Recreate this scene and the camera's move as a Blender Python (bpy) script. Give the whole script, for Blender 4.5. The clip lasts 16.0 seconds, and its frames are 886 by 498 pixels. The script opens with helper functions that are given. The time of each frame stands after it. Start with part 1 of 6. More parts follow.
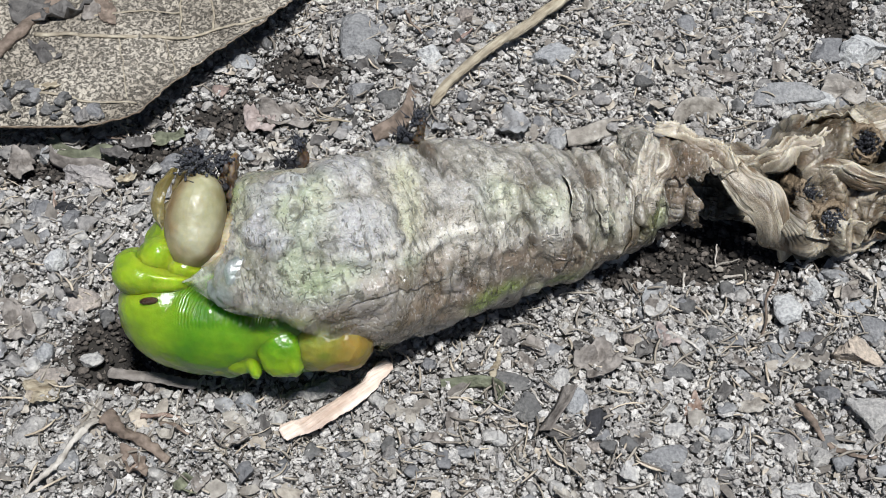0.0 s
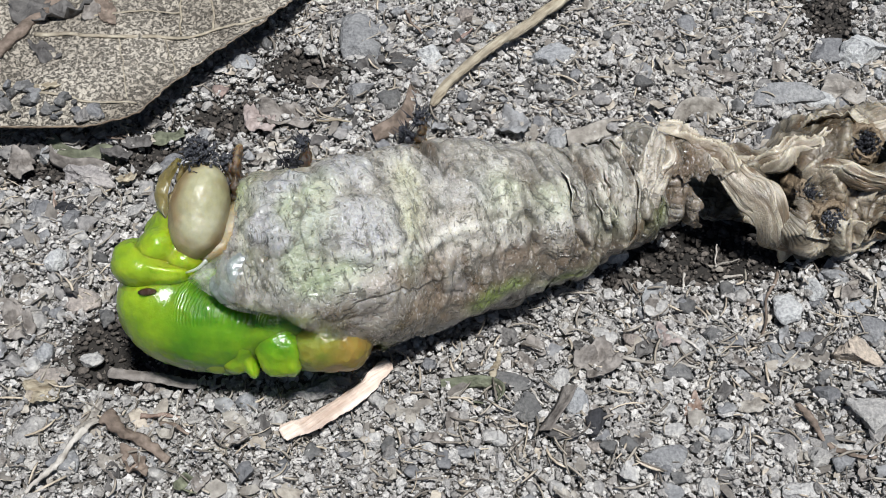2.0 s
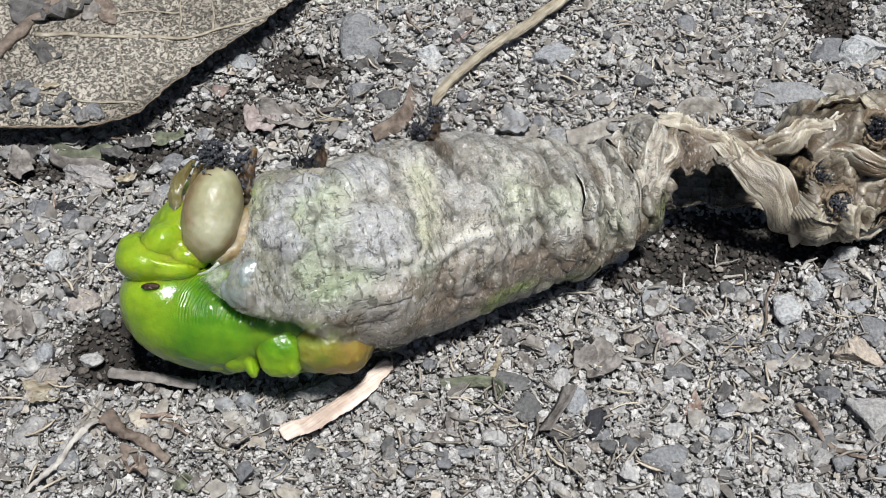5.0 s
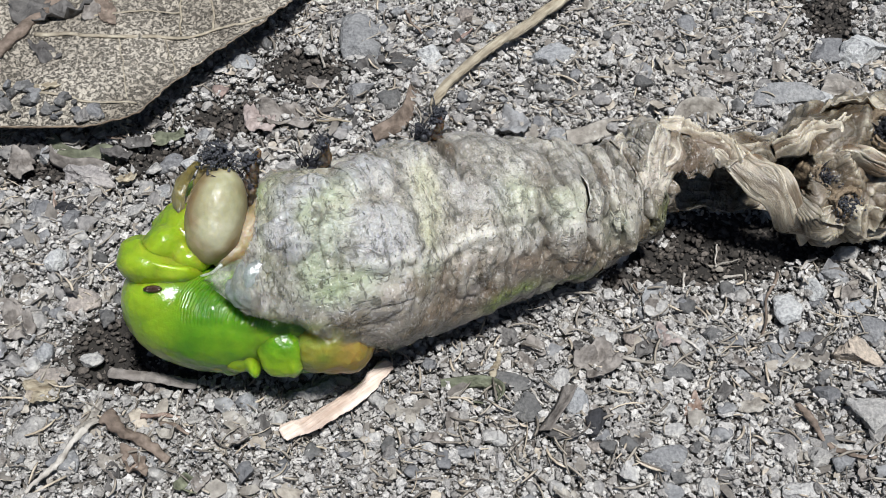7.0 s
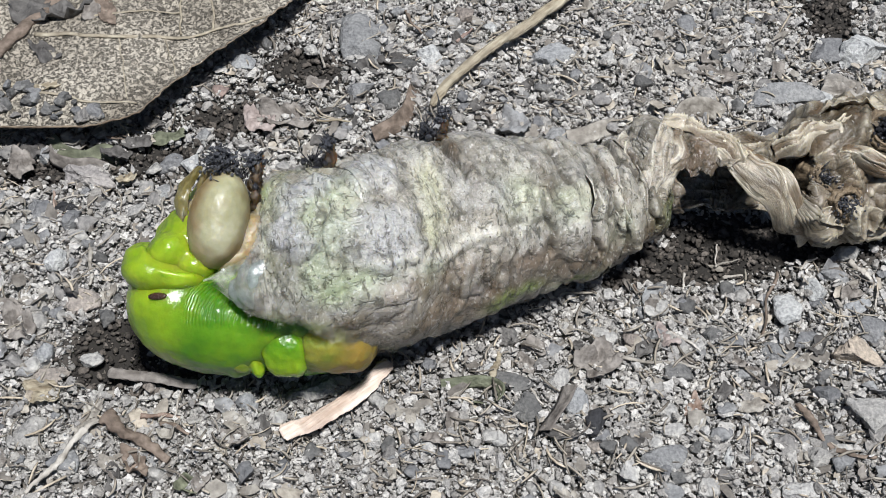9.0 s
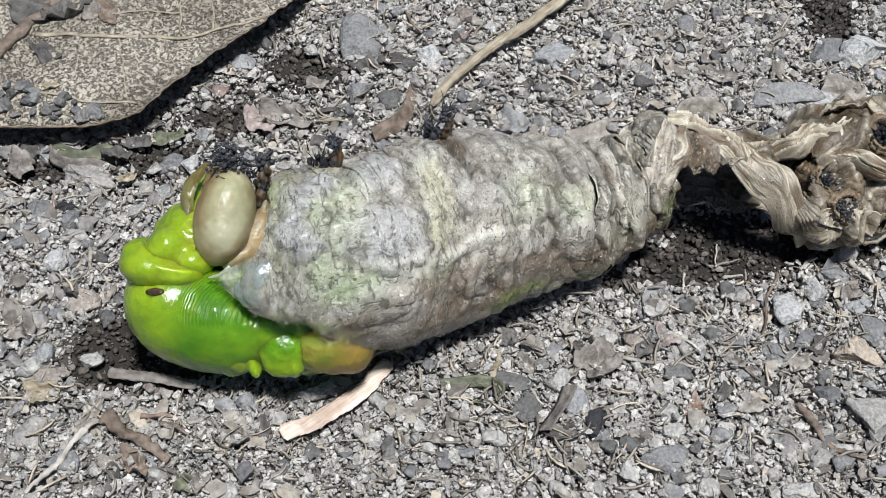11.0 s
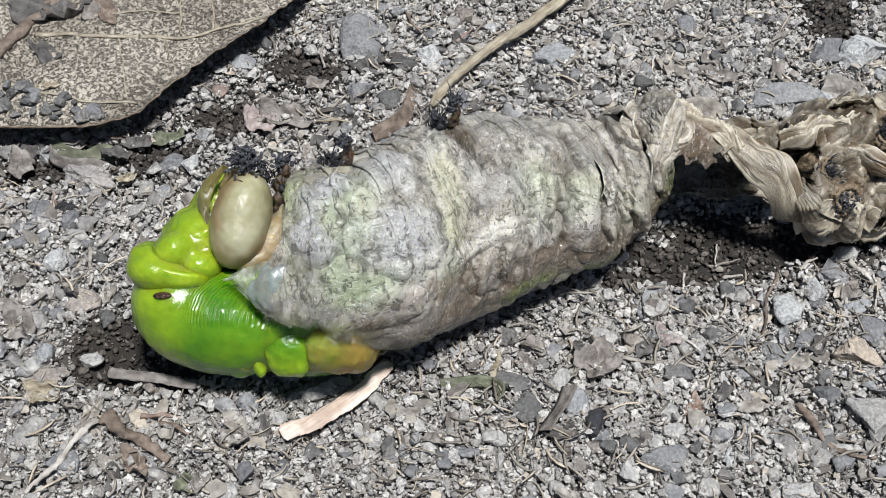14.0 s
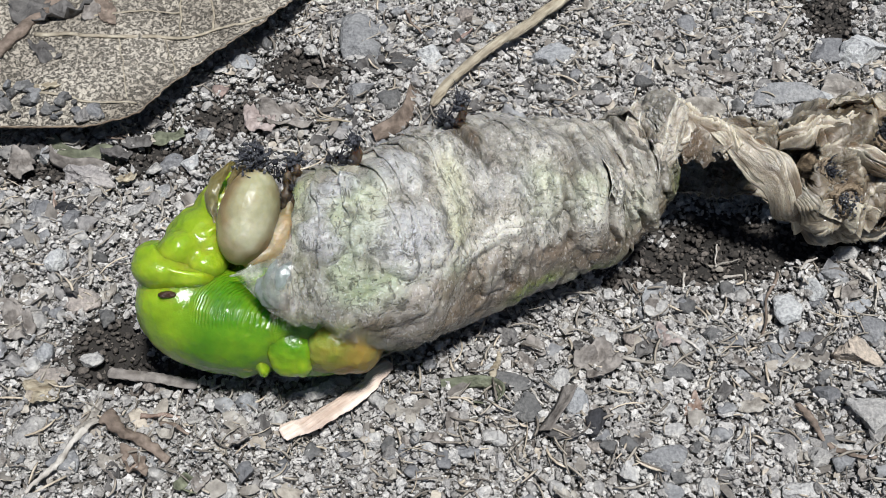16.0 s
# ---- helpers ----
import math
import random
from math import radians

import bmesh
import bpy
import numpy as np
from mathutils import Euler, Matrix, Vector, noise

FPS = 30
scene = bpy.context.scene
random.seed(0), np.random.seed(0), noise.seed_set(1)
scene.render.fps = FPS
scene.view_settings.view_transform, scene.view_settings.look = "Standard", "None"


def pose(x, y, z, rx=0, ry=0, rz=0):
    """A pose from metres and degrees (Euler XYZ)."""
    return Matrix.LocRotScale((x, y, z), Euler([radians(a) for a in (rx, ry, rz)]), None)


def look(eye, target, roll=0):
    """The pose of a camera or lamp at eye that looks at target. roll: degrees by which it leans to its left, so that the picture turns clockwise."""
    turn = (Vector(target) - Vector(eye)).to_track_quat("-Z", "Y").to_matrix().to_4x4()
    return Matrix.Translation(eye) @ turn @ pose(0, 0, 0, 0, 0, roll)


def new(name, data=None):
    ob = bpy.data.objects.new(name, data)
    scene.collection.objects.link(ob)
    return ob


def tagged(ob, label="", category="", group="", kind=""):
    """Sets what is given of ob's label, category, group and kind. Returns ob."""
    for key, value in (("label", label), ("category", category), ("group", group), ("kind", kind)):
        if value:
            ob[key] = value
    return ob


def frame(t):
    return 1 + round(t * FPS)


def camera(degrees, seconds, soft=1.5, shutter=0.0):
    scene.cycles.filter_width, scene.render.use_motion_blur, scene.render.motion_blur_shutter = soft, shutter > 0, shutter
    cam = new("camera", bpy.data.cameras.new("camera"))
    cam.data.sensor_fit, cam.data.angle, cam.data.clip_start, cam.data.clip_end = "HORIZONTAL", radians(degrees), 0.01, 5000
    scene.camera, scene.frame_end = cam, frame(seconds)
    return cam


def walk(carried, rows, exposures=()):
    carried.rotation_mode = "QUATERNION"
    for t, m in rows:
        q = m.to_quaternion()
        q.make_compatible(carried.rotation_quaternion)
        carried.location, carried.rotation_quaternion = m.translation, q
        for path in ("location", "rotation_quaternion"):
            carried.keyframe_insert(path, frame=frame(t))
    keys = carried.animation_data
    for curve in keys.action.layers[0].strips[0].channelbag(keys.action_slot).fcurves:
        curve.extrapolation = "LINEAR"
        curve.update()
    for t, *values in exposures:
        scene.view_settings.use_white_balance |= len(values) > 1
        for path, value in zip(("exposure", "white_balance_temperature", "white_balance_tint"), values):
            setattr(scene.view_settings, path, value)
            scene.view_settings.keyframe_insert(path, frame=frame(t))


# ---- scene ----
# The camera stands still about 14 cm from the animal.
cam = camera(35, 16.0, soft=0.5)
EYE, AIM = (0.0, -0.0917, 0.1093), (0.0, 0.0, 0.0)
walk(cam, [(0.0, look(EYE, AIM)), (16.0, look(EYE, AIM))], [(0.0, 0.2, 5900, 9), (16.0, 0.2, 5900, 9)])

# ---- light ----
world = bpy.data.worlds.new("open_shade")
scene.world = world
world.use_nodes = True
SUN_UP, SUN_TURN = 74.0, 152.0      # degrees: height, and turn clockwise from straight behind the animal
sky = world.node_tree.nodes.new("ShaderNodeTexSky")
sky.sky_type, sky.sun_disc = "NISHITA", False
sky.sun_elevation, sky.sun_rotation = radians(SUN_UP), radians(SUN_TURN)
sky_back = world.node_tree.nodes["Background"]
sky_back.inputs["Strength"].default_value = 0.03
world.node_tree.links.new(sky.outputs[0], sky_back.inputs["Color"])
sun = new("sun", bpy.data.lights.new("sun", "SUN"))
sun.data.energy, sun.data.angle, sun.data.color = 5.0, radians(7), (1.0, 0.95, 0.88)
sun.matrix_world = look((math.sin(radians(SUN_TURN)) * math.cos(radians(SUN_UP)),
                         math.cos(radians(SUN_TURN)) * math.cos(radians(SUN_UP)),
                         math.sin(radians(SUN_UP))), (0, 0, 0))

# ---- noise and mesh helpers; lengths in millimetres ----
MM = 0.001


def lattice(ix, iy, iz, seed):
    h = (ix * 374761393 + iy * 668265263 + iz * 2147483647 + seed * 974634777).astype(np.int64) & 0xFFFFFFFF
    h = ((h ^ (h >> 13)) * 1274126177) & 0xFFFFFFFF
    h = ((h ^ (h >> 16)) * 2246822519) & 0xFFFFFFFF
    return ((h ^ (h >> 15)) & 0xFFFF) / 32767.5 - 1.0


def vnoise(x, y, z, seed=0):
    """Smooth value noise between -1 and 1, on arrays."""
    x, y, z = np.broadcast_arrays(np.asarray(x, float), np.asarray(y, float), np.asarray(z, float))
    ix, iy, iz = (np.floor(a).astype(np.int64) for a in (x, y, z))
    fx, fy, fz = x - ix, y - iy, z - iz
    fx, fy, fz = (a * a * a * (a * (a * 6 - 15) + 10) for a in (fx, fy, fz))
    out = 0.0
    for dx in (0, 1):
        for dy in (0, 1):
            for dz in (0, 1):
                w = (fx if dx else 1 - fx) * (fy if dy else 1 - fy) * (fz if dz else 1 - fz)
                out = out + w * lattice(ix + dx, iy + dy, iz + dz, seed)
    return out


def fbm(x, y, z, octaves=4, seed=0):
    out, a = 0.0, 1.0
    for k in range(octaves):
        out = out + a * vnoise(np.asarray(x) * 2 ** k, np.asarray(y) * 2 ** k, np.asarray(z) * 2 ** k, seed + 7 * k)
        a *= 0.5
    return out


def crease(x, y, z, seed=0):
    """Sharp valleys: 0 in the crease, 1 far from it."""
    return np.abs(vnoise(x, y, z, seed)) ** 0.6


def smooth(a, b, x):
    t = np.clip((np.asarray(x, float) - a) / (b - a), 0, 1)
    return t * t * (3 - 2 * t)


def mesh_of(name, verts, faces, material, smooth_faces=True, attributes=()):
    """A mesh from arrays: verts in millimetres, faces all of one length."""
    verts, faces = np.asarray(verts, float) * MM, np.asarray(faces, np.int32)
    me = bpy.data.meshes.new(name)
    n, k = faces.shape
    me.vertices.add(len(verts))
    me.vertices.foreach_set("co", verts.astype(np.float32).ravel())
    me.loops.add(n * k)
    me.loops.foreach_set("vertex_index", faces.ravel())
    me.polygons.add(n)
    me.polygons.foreach_set("loop_start", np.arange(0, n * k, k, dtype=np.int32))
    me.polygons.foreach_set("loop_total", np.full(n, k, np.int32))
    me.update(calc_edges=True)
    me.polygons.foreach_set("use_smooth", np.full(n, smooth_faces, bool))
    for key, values in attributes:
        values = np.asarray(values, np.float32)
        if values.ndim == 2 and values.shape[1] == 3:
            at = me.attributes.new(key, "FLOAT_VECTOR", "POINT")
            at.data.foreach_set("vector", values.ravel())
        else:
            at = me.attributes.new(key, "FLOAT", "POINT")
            at.data.foreach_set("value", values.ravel())
    me.materials.append(material)
    return me


def part(name, me, parent, label="", at=(0, 0, 0)):
    """One mesh object under a thing or a part; at: its place there, in millimetres."""
    ob = new(name, me)
    ob.parent = parent
    ob.location = Vector(at) * MM
    if label:
        tagged(ob, label)
    return ob


def grid_faces(rows, cols, wrap=False):
    i, j = np.meshgrid(np.arange(rows - 1), np.arange(cols if wrap else cols - 1), indexing="ij")
    j2 = (j + 1) % cols
    return np.stack([i * cols + j, i * cols + j2, (i + 1) * cols + j2, (i + 1) * cols + j], -1).reshape(-1, 4)


def ico(level):
    bm = bmesh.new()
    bmesh.ops.create_icosphere(bm, subdivisions=level, radius=1.0)
    v = np.array([x.co[:] for x in bm.verts])
    f = np.array([[x.index for x in p.verts] for p in bm.faces])
    bm.free()
    return v, f


ICO1, ICO3, ICO4 = ico(1), ico(3), ico(4)
OCTA = (np.array([(1, 0, 0), (-1, 0, 0), (0, 1, 0), (0, -1, 0), (0, 0, 1), (0, 0, -1)], float),
        np.array([(0, 2, 4), (2, 1, 4), (1, 3, 4), (3, 0, 4), (2, 0, 5), (1, 2, 5), (3, 1, 5), (0, 3, 5)]))


def spline(points, n):
    """n points along a smooth curve through the given ones."""
    p = np.asarray(points, float)
    p = np.vstack([2 * p[0] - p[1], p, 2 * p[-1] - p[-2]])
    t = np.linspace(0, len(points) - 1 - 1e-6, n)
    i = t.astype(int)
    u = (t - i)[:, None]
    a, b, c, d = p[i], p[i + 1], p[i + 2], p[i + 3]
    return 0.5 * (2 * b + (c - a) * u + (2 * a - 5 * b + 4 * c - d) * u * u + (3 * b - a - 3 * c + d) * u ** 3)


def tube(points, radii, sides=8, flat=1.0, rough=0.0, seed=0, up=(0, 0, 1)):
    """Verts and quads of a tapered rod along points; flat squeezes it along up."""
    p = np.asarray(points, float)
    r = np.asarray(radii, float)[:, None, None]
    t = np.gradient(p, axis=0)
    t /= np.linalg.norm(t, axis=1, keepdims=True) + 1e-9
    b = np.cross(t, up)
    b /= np.linalg.norm(b, axis=1, keepdims=True) + 1e-9
    n = np.cross(b, t)
    a = np.linspace(0, 2 * np.pi, sides, endpoint=False)
    ring = b[:, None] * np.cos(a)[None, :, None] + n[:, None] * np.sin(a)[None, :, None] * flat
    v = p[:, None] + ring * r
    if rough:
        k = 1.5 / max(float(np.max(radii)), 0.05)
        v = v + ring * r * rough * fbm(v[..., 0] * k, v[..., 1] * k, v[..., 2] * k, 3, seed)[..., None]
    rows = len(p)
    v = np.vstack([v.reshape(-1, 3), p[:1], p[-1:]])
    f = [list(q) for q in grid_faces(rows, sides, True)]
    c0, c1 = rows * sides, rows * sides + 1
    for j in range(sides):
        k = (j + 1) % sides
        f.append([c0, k, j, j])
        f.append([c1, (rows - 1) * sides + j, (rows - 1) * sides + k, (rows - 1) * sides + k])
    q = np.array(f)
    # all as triangles
    tri = np.vstack([q[:, [0, 1, 2]], q[q[:, 2] != q[:, 3]][:, [0, 2, 3]]])
    return v, tri


# ---- materials ----
def shader(name):
    m = bpy.data.materials.new(name)
    m.use_nodes = True
    nt = m.node_tree
    return m, nt, nt.nodes["Principled BSDF"]


def node(nt, kind, **values):
    n = nt.nodes.new(kind)
    for key, v in values.items():
        n.inputs[key.replace("_", " ")].default_value = v
    return n


def ramp(nt, source, stops):
    n = nt.nodes.new("ShaderNodeValToRGB")
    while len(n.color_ramp.elements) < len(stops):
        n.color_ramp.elements.new(0.5)
    for e, (p, c) in zip(n.color_ramp.elements, stops):
        e.position, e.color = p, (*c, 1)
    nt.links.new(source, n.inputs[0])
    return n.outputs[0]


def mix(nt, fac, a, b, how="MIX"):
    n = nt.nodes.new("ShaderNodeMix")
    n.data_type, n.blend_type = "RGBA", how
    for socket, v in ((n.inputs[0], fac), (n.inputs[6], a), (n.inputs[7], b)):
        if isinstance(v, bpy.types.NodeSocket):
            nt.links.new(v, socket)
        else:
            socket.default_value = v if not isinstance(v, tuple) else (*v, 1)
    return n.outputs[2]


def coords(nt, attribute=""):
    if attribute:
        n = nt.nodes.new("ShaderNodeAttribute")
        n.attribute_name = attribute
        return n.outputs["Vector"]
    return nt.nodes.new("ShaderNodeTexCoord").outputs["Object"]


def grain(nt, place, scale, detail=5.0, rough=0.6):
    n = node(nt, "ShaderNodeTexNoise", Scale=scale, Detail=detail, Roughness=rough)
    nt.links.new(place, n.inputs["Vector"])
    return n.outputs["Fac"]


def attribute(nt, name):
    n = nt.nodes.new("ShaderNodeAttribute")
    n.attribute_name = name
    return n.outputs["Fac"]


def bump(nt, bsdf, height, strength, distance):
    n = node(nt, "ShaderNodeBump", Strength=strength, Distance=distance)
    nt.links.new(height, n.inputs["Height"])
    nt.links.new(n.outputs[0], bsdf.inputs["Normal"])


def mineral(name, dark, mid, light, islands=False, rough=0.85, scale=900.0):
    """Stone, grit or soil: a spread of greys from piece to piece, speckled and rough."""
    m, nt, b = shader(name)
    place = coords(nt)
    if islands:
        pick = nt.nodes.new("ShaderNodeNewGeometry").outputs["Random Per Island"]
    else:
        pick = nt.nodes.new("ShaderNodeObjectInfo").outputs["Random"]
    base = ramp(nt, pick, [(0.0, dark), (0.5, mid), (1.0, light)])
    speck = ramp(nt, grain(nt, place, scale * 3, 3.0), [(0.32, (0.65, 0.65, 0.66)), (0.55, (1.0, 1.0, 1.0)), (0.75, (1.3, 1.28, 1.26))])
    stain = ramp(nt, grain(nt, place, scale * 0.5, 4.0), [(0.3, (0.72, 0.72, 0.73)), (0.7, (1.1, 1.09, 1.06))])
    c = mix(nt, 1.0, mix(nt, 1.0, base, speck, "MULTIPLY"), stain, "MULTIPLY")
    nt.links.new(c, b.inputs["Base Color"])
    b.inputs["Roughness"].default_value = rough
    bump(nt, b, grain(nt, place, scale * 1.5, 7.0), 1.0, 0.0006)
    return m


def fibre(name, dark, light, rough=0.75, along=(900, 900, 900), islands=False):
    """Dry plant matter: streaked and stained."""
    m, nt, b = shader(name)
    place = coords(nt)
    mp = node(nt, "ShaderNodeMapping")
    mp.inputs["Scale"].default_value = along
    nt.links.new(place, mp.inputs["Vector"])
    g = grain(nt, mp.outputs[0], 1.0, 6.0)
    c = ramp(nt, g, [(0.3, dark), (0.68, light)])
    stain = ramp(nt, grain(nt, place, 420.0, 5.0), [(0.35, (0.55, 0.52, 0.5)), (0.6, (1, 1, 1))])
    c = mix(nt, 0.8, c, stain, "MULTIPLY")
    if islands:
        pick = nt.nodes.new("ShaderNodeNewGeometry").outputs["Random Per Island"]
        c = mix(nt, 1.0, c, ramp(nt, pick, [(0.0, (0.35, 0.33, 0.32)), (0.6, (0.9, 0.88, 0.85)), (1.0, (1.5, 1.4, 1.25))]), "MULTIPLY")
    nt.links.new(c, b.inputs["Base Color"])
    b.inputs["Roughness"].default_value = rough
    bump(nt, b, g, 1.0, 0.0004)
    return m


STONE = {
    "grey": mineral("grey_stone", (0.16, 0.16, 0.165), (0.23, 0.23, 0.235), (0.3, 0.3, 0.3)),
    "dark": mineral("dark_stone", (0.12, 0.117, 0.113), (0.16, 0.157, 0.152), (0.22, 0.216, 0.21)),
    "black": mineral("charred_clod", (0.03, 0.03, 0.033), (0.045, 0.045, 0.05), (0.06, 0.06, 0.065)),
    "slate": mineral("slate_stone", (0.25, 0.25, 0.25), (0.31, 0.31, 0.31), (0.37, 0.37, 0.365)),
    "blue": mineral("bluish_stone", (0.29, 0.295, 0.3), (0.34, 0.345, 0.35), (0.4, 0.405, 0.41)),
    "pale": mineral("pale_stone", (0.36, 0.345, 0.325), (0.45, 0.435, 0.41), (0.56, 0.545, 0.52)),
    "white": mineral("white_stone", (0.5, 0.5, 0.49), (0.57, 0.57, 0.56), (0.66, 0.66, 0.65)),
    "tan": mineral("tan_stone", (0.29, 0.25, 0.22), (0.35, 0.31, 0.27), (0.42, 0.37, 0.33)),
    "amber": mineral("amber_stone", (0.5, 0.42, 0.335), (0.56, 0.475, 0.385), (0.62, 0.53, 0.44)),
    "red": mineral("reddish_stone", (0.26, 0.2, 0.18), (0.3, 0.23, 0.2), (0.33, 0.25, 0.22)),
    "bark": mineral("bark_lump", (0.33, 0.305, 0.29), (0.42, 0.39, 0.37), (0.5, 0.47, 0.45)),
    "clod": mineral("earth_clod", (0.24, 0.228, 0.215), (0.3, 0.285, 0.27), (0.36, 0.345, 0.33)),
}
LITTER = {
    "slate": fibre("slaty_flake", (0.17, 0.17, 0.172), (0.32, 0.32, 0.318)),
    "pink": fibre("pinkish_bark", (0.26, 0.21, 0.19), (0.46, 0.39, 0.36)),
    "greybrown": fibre("weathered_bark", (0.14, 0.125, 0.11), (0.32, 0.29, 0.26)),
    "striped": fibre("striped_leaf", (0.18, 0.165, 0.145), (0.42, 0.39, 0.35), along=(300, 1800, 900)),
    "tan": fibre("tan_husk", (0.22, 0.2, 0.17), (0.43, 0.4, 0.35)),
    "straw": fibre("straw", (0.22, 0.175, 0.11), (0.52, 0.465, 0.35), along=(220, 1900, 1900)),
    "wood": fibre("pinkish_wood", (0.58, 0.43, 0.33), (0.88, 0.76, 0.66), along=(160, 1500, 1500)),
    "pale": fibre("pale_fibre", (0.4, 0.37, 0.32), (0.62, 0.58, 0.52)),
    "brown": fibre("brown_bark", (0.1, 0.075, 0.055), (0.27, 0.21, 0.165)),
    "dark": fibre("dark_bark", (0.05, 0.047, 0.045), (0.15, 0.14, 0.13)),
    "rust": fibre("rust_leaf", (0.17, 0.1, 0.065), (0.46, 0.37, 0.31)),
    "red": fibre("reddish_twig", (0.22, 0.15, 0.12), (0.38, 0.29, 0.25)),
    "green": fibre("dull_green_leaf", (0.08, 0.09, 0.055), (0.2, 0.21, 0.14)),
}
SOIL = mineral("soil", (0.15, 0.136, 0.12), (0.15, 0.136, 0.12), (0.15, 0.136, 0.12), rough=0.95)
soil_nodes = SOIL.node_tree
soil_shader = soil_nodes.nodes["Principled BSDF"]
# the soil sheet is darkened too where shade is painted
soil_nodes.links.new(mix(soil_nodes, attribute(soil_nodes, "shaded"), soil_shader.inputs["Base Color"].links[0].from_socket, (0.028, 0.024, 0.02)), soil_shader.inputs["Base Color"])
GRIT = mineral("grit", (0.31, 0.292, 0.27), (0.5, 0.478, 0.45), (0.7, 0.675, 0.64), islands=True, rough=0.95)
FIBRES = fibre("loose_fibres", (0.26, 0.235, 0.195), (0.56, 0.52, 0.45), islands=True)
DARK_CRUMB = mineral("soil_shade", (0.03, 0.026, 0.022), (0.085, 0.072, 0.06), (0.2, 0.172, 0.147), islands=True)
CRUMB = fibre("leaf_crumb", (0.2, 0.185, 0.165), (0.48, 0.455, 0.41), islands=True)


# ---- ground ----
def lie(x, y):
    """Height of the soil at a place, all in millimetres."""
    near = np.exp(-(np.asarray(x) ** 2 + np.asarray(y) ** 2) / 90.0 ** 2)
    return near * (0.9 * fbm(np.asarray(x) / 11, np.asarray(y) / 11, 3.3, 3, 5) + 0.52 * fbm(np.asarray(x) / 2.4, np.asarray(y) / 2.4, 9.1, 3, 8)) - 0.6 - 2.2 * np.exp(-((np.asarray(x) + 29) / 4) ** 2 - ((np.asarray(y) + 12.5) / 4) ** 2) - 2.2 * np.exp(-((np.asarray(x) - 25) / 4.5) ** 2 - ((np.asarray(y) - 3) / 3) ** 2)


def build_ground():
    def axis(a, b, step):
        inner = np.arange(a, b + step / 2, step)
        out = step * np.cumsum(1.35 ** np.arange(1, 38))
        return np.concatenate([a - out[::-1], inner, b + out])
    xs, ys = axis(-62, 62, 0.42), axis(-40, 56, 0.42)
    x, y = np.meshgrid(xs, ys, indexing="xy")
    z = lie(x, y) + 0.16 * fbm(x / 0.8, y / 0.8, 1.7, 2, 3) * np.exp(-(x ** 2 + y ** 2) / 90.0 ** 2)
    me = mesh_of("ground", np.stack([x, y, z], -1).reshape(-1, 3), grid_faces(len(ys), len(xs)), SOIL, True, [("shaded", soil_shade(x, y).ravel())])
    return tagged(new("ground", me), "dry grey gritty soil strewn with litter", "soil", kind="structure")


def scatter(name, count, small, large, material, label, category, seed, squash=0.7, power=2.5, span=(-58, 58, -36, 52), where=None, shape=ICO1, pile=0.15, jag=0.3, round_off=False):
    """Loose grains in one mesh, each a small jagged solid lying on the soil."""
    rng = np.random.default_rng(seed)
    x, y = rng.uniform(span[0], span[1], count), rng.uniform(span[2], span[3], count)
    if where is not None:
        keep = rng.uniform(0, 1, count) < where(x, y)
        x, y = x[keep], y[keep]
    n = len(x)
    size = small + (large - small) * rng.uniform(0, 1, n) ** power
    base, tri = shape
    v = np.repeat(base[None], n, 0) * (1 + rng.uniform(-jag, jag, (n, len(base), 1)))
    stretch = rng.uniform(0.4, 1.7, (n, 1, 3)) * np.array([1, 1, squash])
    v = v * stretch * size[:, None, None] / 2
    a, c = rng.uniform(0, 6.283, n), rng.uniform(-0.7, 0.7, n)
    ca, sa, cc, sc = np.cos(a)[:, None], np.sin(a)[:, None], np.cos(c)[:, None], np.sin(c)[:, None]
    vx, vy, vz = v[..., 0], v[..., 1], v[..., 2]
    vy, vz = vy * cc - vz * sc, vy * sc + vz * cc
    vx, vy = vx * ca - vy * sa, vx * sa + vy * ca
    z = lie(x, y) + size * 0.22 + rng.uniform(0, 1, n) ** 2 * pile
    v = np.stack([vx + x[:, None], vy + y[:, None], vz + z[:, None]], -1).reshape(-1, 3)
    f = (tri[None] + (np.arange(n) * len(base))[:, None, None]).reshape(-1, 3)
    return tagged(new(name, mesh_of(name, v, f, material, round_off)), label, category, kind="stuff")


def soil_shade(x, y):
    """Dark earth and painted shade on the soil: under the leaf's edge, by the head and under the tail."""
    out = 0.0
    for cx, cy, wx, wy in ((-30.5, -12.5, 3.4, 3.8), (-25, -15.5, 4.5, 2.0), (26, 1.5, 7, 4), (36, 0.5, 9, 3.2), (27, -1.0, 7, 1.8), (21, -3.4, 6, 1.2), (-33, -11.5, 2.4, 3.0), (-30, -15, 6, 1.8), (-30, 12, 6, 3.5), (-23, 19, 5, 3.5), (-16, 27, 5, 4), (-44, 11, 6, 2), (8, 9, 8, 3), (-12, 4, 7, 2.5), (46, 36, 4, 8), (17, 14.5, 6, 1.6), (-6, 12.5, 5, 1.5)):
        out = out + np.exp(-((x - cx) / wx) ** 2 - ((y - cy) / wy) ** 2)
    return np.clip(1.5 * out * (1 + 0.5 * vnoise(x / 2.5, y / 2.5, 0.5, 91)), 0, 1)


